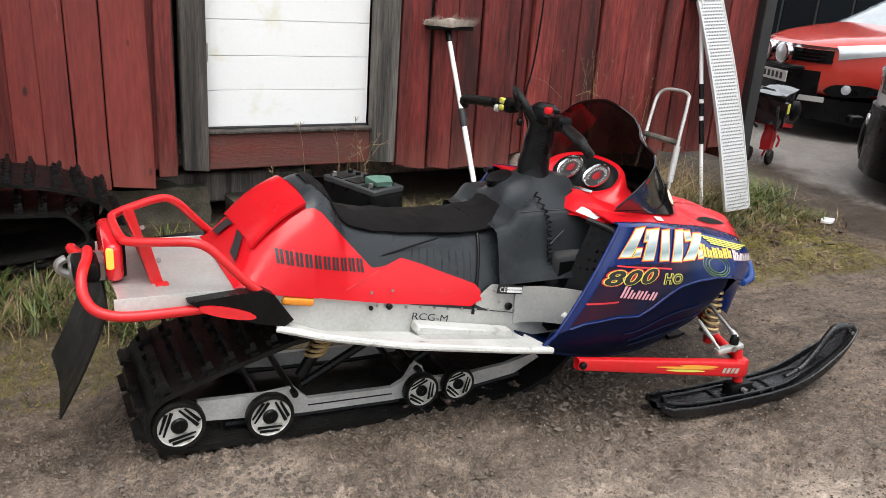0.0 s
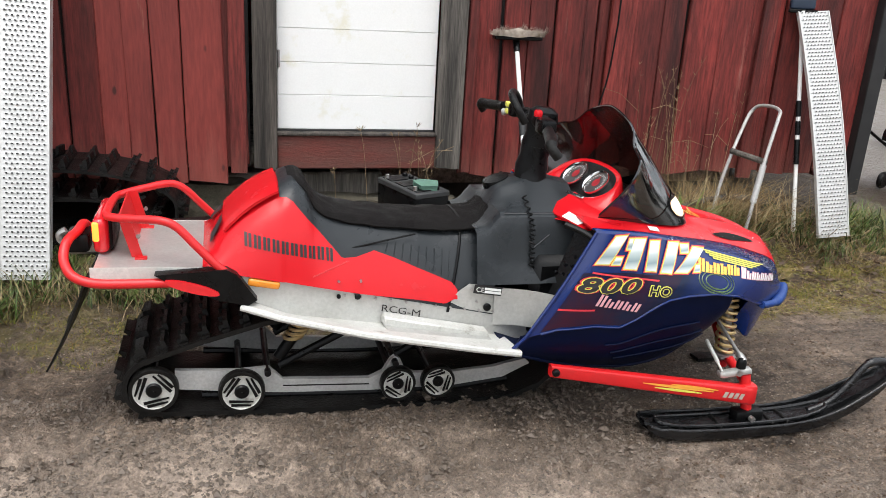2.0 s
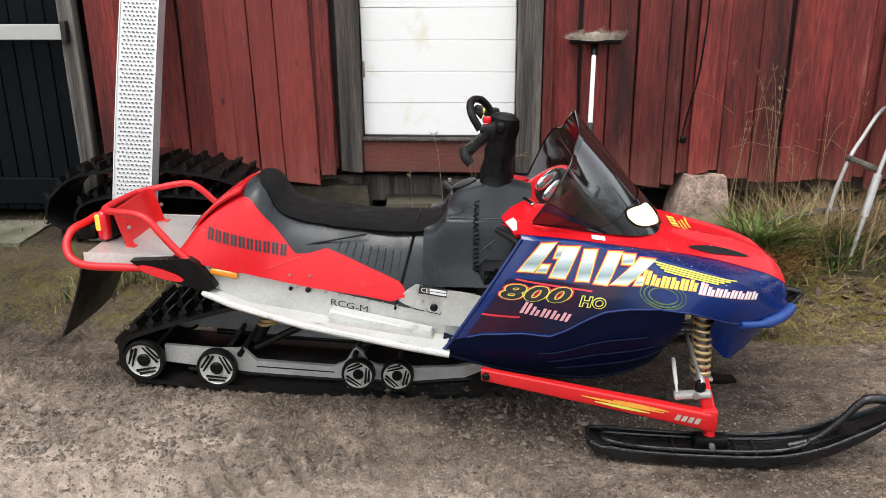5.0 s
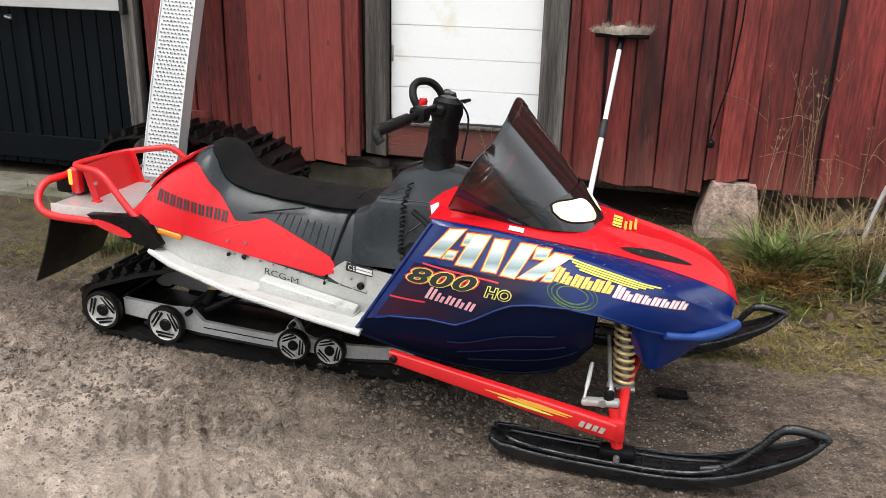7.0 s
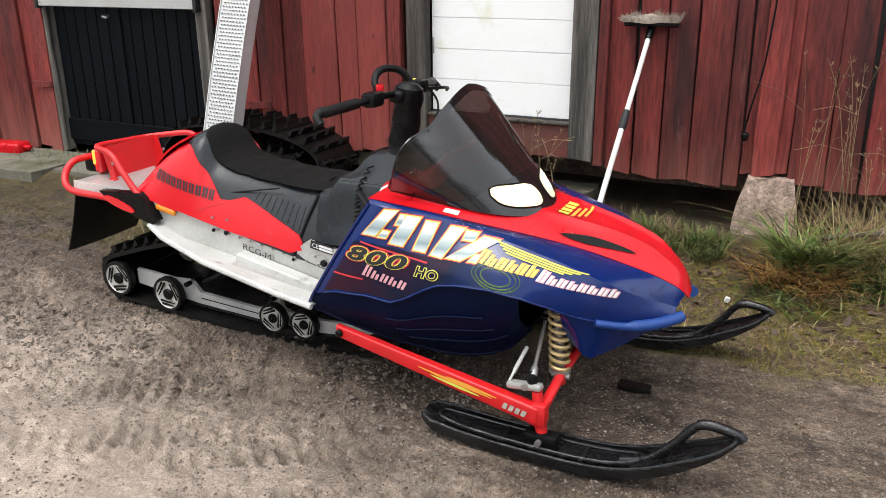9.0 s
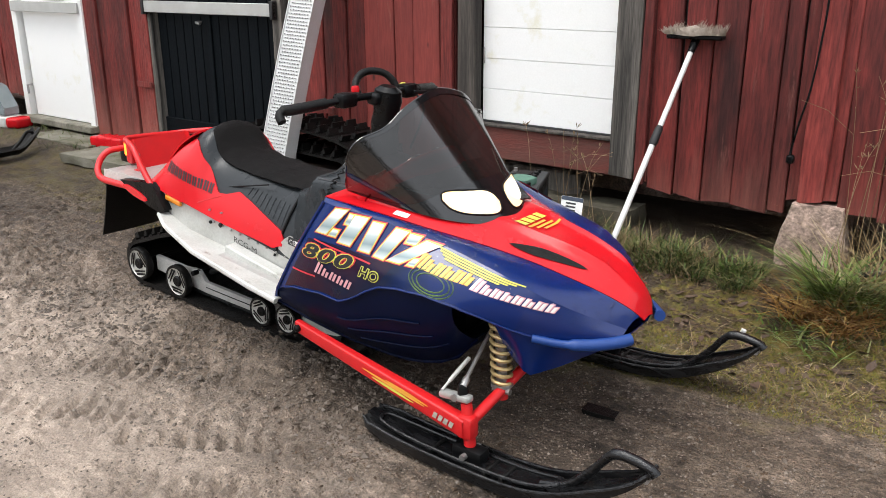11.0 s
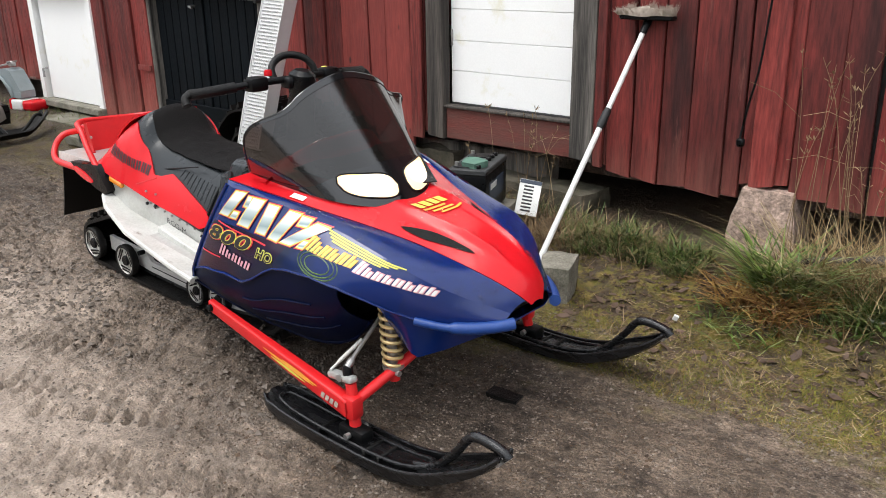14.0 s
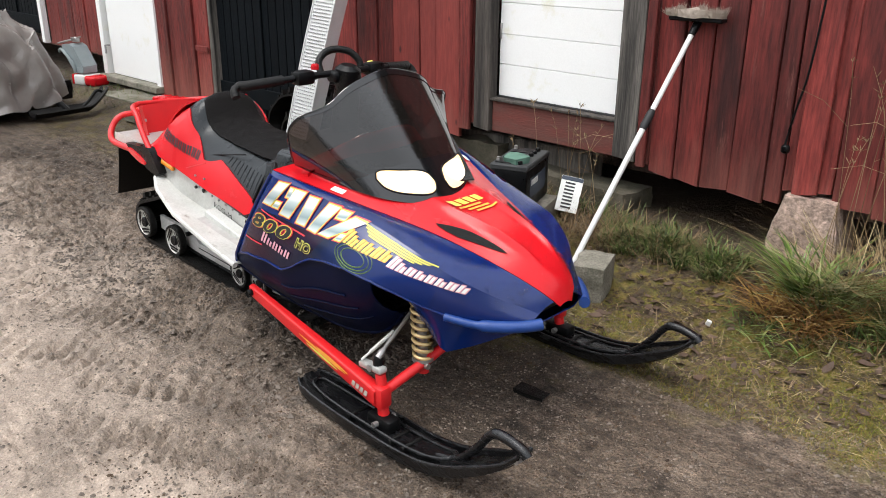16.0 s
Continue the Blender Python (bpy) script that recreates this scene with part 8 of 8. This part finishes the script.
scatter("grass", "weeds under the barn sill", GRASS, 10, 700, tufts([(rt.uniform(0.4, 2.5), rt.uniform(3.85, 4.05)) for _ in range(22)], 0.05), (0.05, 0.14), (0.05, 0.7), (0.003, 0.007), (0.2, 0.9))
scatter("dry_grass", "dry grass under the barn sill", STALK, 11, 800, tufts([(rt.uniform(0.9, 2.2), rt.uniform(3.7, 4.0)) for _ in range(20)], 0.07), (0.08, 0.2), (0.1, 0.8), (0.002, 0.004), (0.3, 1.0))
scatter("grass", "sparse grass at the yard edge by the doors", GRASS, 12, 500, clumped(-5.5, -0.9, 3.6, 4.08, 0.08), (0.03, 0.1), (0.05, 0.6), (0.003, 0.006), (0.2, 0.9))


def dead_stems(label, seed, spots_, count, height):
    """Tall dead stalks with loose seed heads."""
    rnd = random.Random(seed)
    data = []
    for _ in range(count):
        x, y = rnd.choice(spots_)
        x, y = x + rnd.gauss(0, 0.05), y + rnd.gauss(0, 0.02)
        h = rnd.uniform(*height)
        lx, ly = rnd.gauss(0.03, 0.09) * h, rnd.gauss(-0.02, 0.03) * h
        z = ground_z(x, y)
        p = smooth_path([(x, y, z), (x + lx * 0.35, y + ly * 0.3, z + h * 0.4), (x + lx * 0.8, y + ly * 0.7, z + h * 0.8), (x + lx * 1.3, y + ly, z + h)], 3)
        data.append(tube_data(p, [0.0021 - 0.0013 * k / (len(p) - 1) for k in range(len(p))], 4))
        for k in range(rnd.randint(5, 14)):
            t = rnd.uniform(0.72, 1.0)
            b = p[min(int(t * (len(p) - 1)), len(p) - 1)]
            e = b + Vector((rnd.gauss(0, 0.016), rnd.gauss(0, 0.01), rnd.uniform(0.004, 0.03)))
            s = Vector((0.0024, 0.0012, 0))
            data.append(([b, b.lerp(e, 0.6) - s, e, b.lerp(e, 0.6) + s], [(0, 1, 2, 3)]))
        if rnd.random() < 0.5:
            b = p[len(p) // 2]
            e = b + Vector((rnd.uniform(-0.25, 0.25), rnd.gauss(0, 0.03), rnd.uniform(-0.06, 0.2)))
            data.append(tube_data([b, b.lerp(e, 0.5) + Vector((0, 0, 0.03)), e], 0.0011, 4))
    thing("dead_weeds", label, "weeds", kind="stuff", me=mesh(*join_data(*data), STALK))


dead_stems("tall dead weed stalks with seed heads against the boards", 1, [(2.9, 4.02), (2.96, 4.0), (3.05, 4.03)], 13, (0.6, 1.05))
dead_stems("slanting dead weed stalks against the boards", 2, [(3.12, 3.98), (3.25, 4.0), (3.45, 4.02), (3.6, 4.03)], 9, (0.35, 0.8))
dead_stems("thin dead weeds in front of the white door", 3, [(1.15, 3.98), (1.3, 4.0), (1.48, 3.98), (1.6, 4.0)], 11, (0.3, 0.58))


def crumbs(label, seed, count, mat, size, place, flat=0.85):
    rnd = random.Random(seed)
    verts, faces = [], []
    for _ in range(count):
        x, y = place(rnd)
        r = rnd.uniform(*size) * (1 + rnd.random() ** 6)
        z = ground_z(x, y) + r * flat * 0.2
        a = rnd.uniform(0, math.pi)
        o = len(verts)
        for k in range(5):
            q = a + k * 2 * math.pi / 5
            rr = r * rnd.uniform(0.5, 1.5)
            verts.append((x + rr * math.cos(q), y + rr * math.sin(q), z + r * flat * rnd.uniform(-0.3, 0.3)))
        verts += [(x + r * rnd.uniform(-0.3, 0.3), y + r * rnd.uniform(-0.3, 0.3), z + r * flat), (x, y, z - r * flat)]
        for k in range(5):
            m = (k + 1) % 5
            faces += [(o + k, o + m, o + 5), (o + m, o + k, o + 6)]
    me = bpy.data.meshes.new("crumbs")
    me.from_pydata(verts, [], faces)
    me.materials.append(mat)
    thing("loose_gravel", label, "gravel", kind="stuff", me=me)


PEBBLE_PALE = material("pale_wet_pebble", (0.24, 0.195, 0.155), 0.6, other=(0.11, 0.085, 0.068), scale=40, amount=0.9)
MOULD = material("dark_leaf_mould", (0.045, 0.030, 0.020), 0.75, other=(0.11, 0.07, 0.042), scale=25, amount=0.9, spec=0.3)
MUD = material("dark_wet_mud", (0.075, 0.057, 0.043), 0.6, other=(0.14, 0.108, 0.083), scale=3, amount=0.9)
crumbs("dark crumbs of churned mud on the yard", 1, 2200, MUD, (0.002, 0.0055), clumped(-1.5, 4.5, 0.2, 3.3, 0.02, 1.6))
crumbs("pale wet pebbles scattered on the yard", 2, 9000, PEBBLE, (0.0015, 0.0035), clumped(-1.5, 4.5, 0.0, 3.4, -0.3, 1.6))
crumbs("mud clods left by a belt behind the snowmobile", 3, 1500, MUD, (0.0025, 0.0065), clumped(-1.2, 1.9, 1.5, 2.4, -0.1, 3.0), 0.6)
crumbs("fine pale stones in the gravel before the bank", 4, 6500, PEBBLE_PALE, (0.0014, 0.0042), clumped(2.0, 4.6, 1.3, 3.2, -0.25, 2.4))
crumbs("dark leaf mould and dirt on the bank", 5, 4200, MOULD, (0.004, 0.011), clumped(1.7, 4.7, 2.85, 3.9, 0.02, 4.0), 0.5)
crumbs("dark torn mud crumbs beside the drive track", 6, 5200, MUD, (0.003, 0.0085), clumped(-1.0, 2.0, 1.78, 2.5, -0.05, 3.4), 0.7)
crumbs("brown grit and bits of bark on the gravel", 7, 5200, MOULD, (0.0018, 0.0048), clumped(1.8, 4.5, 1.2, 3.1, -0.1, 3.0), 0.7)
crumbs("dark crumbs in the pale worn mud", 8, 2600, MUD, (0.0022, 0.006), clumped(0.2, 2.8, 0.6, 1.9, 0.02, 2.6), 0.6)
lv = random.Random(5)
lm = mesh([(-0.03, 0, 0), (-0.01, -0.014, 0.006), (0.015, -0.012, 0.003), (0.034, 0, 0.008), (0.015, 0.013, 0.002), (-0.012, 0.014, 0.007), (0, 0, -0.001)],
          [(0, 1, 6), (1, 2, 6), (2, 3, 6), (3, 4, 6), (4, 5, 6), (5, 0, 6)], LEAF)
for k in range(280):
    x, y = lv.uniform(1.9, 4.6), 2.95 + 0.9 * lv.random() ** 0.8
    ob = thing("fallen_leaf", "brown wet fallen leaf on mossy ground", "leaf", pose(x, y, ground_z(x, y) + 0.006, lv.uniform(-25, 25), lv.uniform(-25, 25), lv.uniform(0, 360)), group="fallen leaves by the barn", me=lm)
    ob.scale = (lv.uniform(0.4, 1.15),) * 3


# ---- unseen woods, added behind and beside the yard to darken reflections ----
def unseen_woods():
    rnd = random.Random(12)
    data = []
    for k in range(150):
        a = radians(150 + 225 * k / 149 + rnd.uniform(-0.6, 0.6))
        d = rnd.uniform(21, 27)
        x, y, h = 1.5 + d * math.cos(a), 1.0 + d * math.sin(a), rnd.uniform(5.0, 9.0)
        for j in range(34):
            t = rnd.random()
            rr = (1.9 * (1 - t) + 0.25) * rnd.uniform(0.5, 1.1)
            q = rnd.uniform(0, 2 * math.pi)
            c = Vector((x + rr * math.cos(q), y + rr * math.sin(q), 0.2 + h * t))
            e = Vector((rnd.gauss(0, 0.5), rnd.gauss(0, 0.5), rnd.uniform(-0.7, -0.2)))
            w = Vector((rnd.gauss(0, 0.5), rnd.gauss(0, 0.5), rnd.gauss(0, 0.25)))
            data.append(([c, c + e * 0.6 + w * 0.5, c + e, c + e * 0.6 - w * 0.5], [(0, 1, 2, 3)]))
        data.append(tube_data([(x, y, 0), (x, y, h * 0.6), (x, y, h)], [0.16, 0.1, 0.02], 6))
    thing("woods", "unseen dark spruce woods added round the yard to darken reflections", "woods", kind="stuff", me=mesh(*join_data(*data), SPRUCE))


SPRUCE = material("dark_spruce", (0.018, 0.030, 0.012), 0.8, other=(0.035, 0.04, 0.02), scale=0.6, amount=0.8, spec=0.2)
unseen_woods()
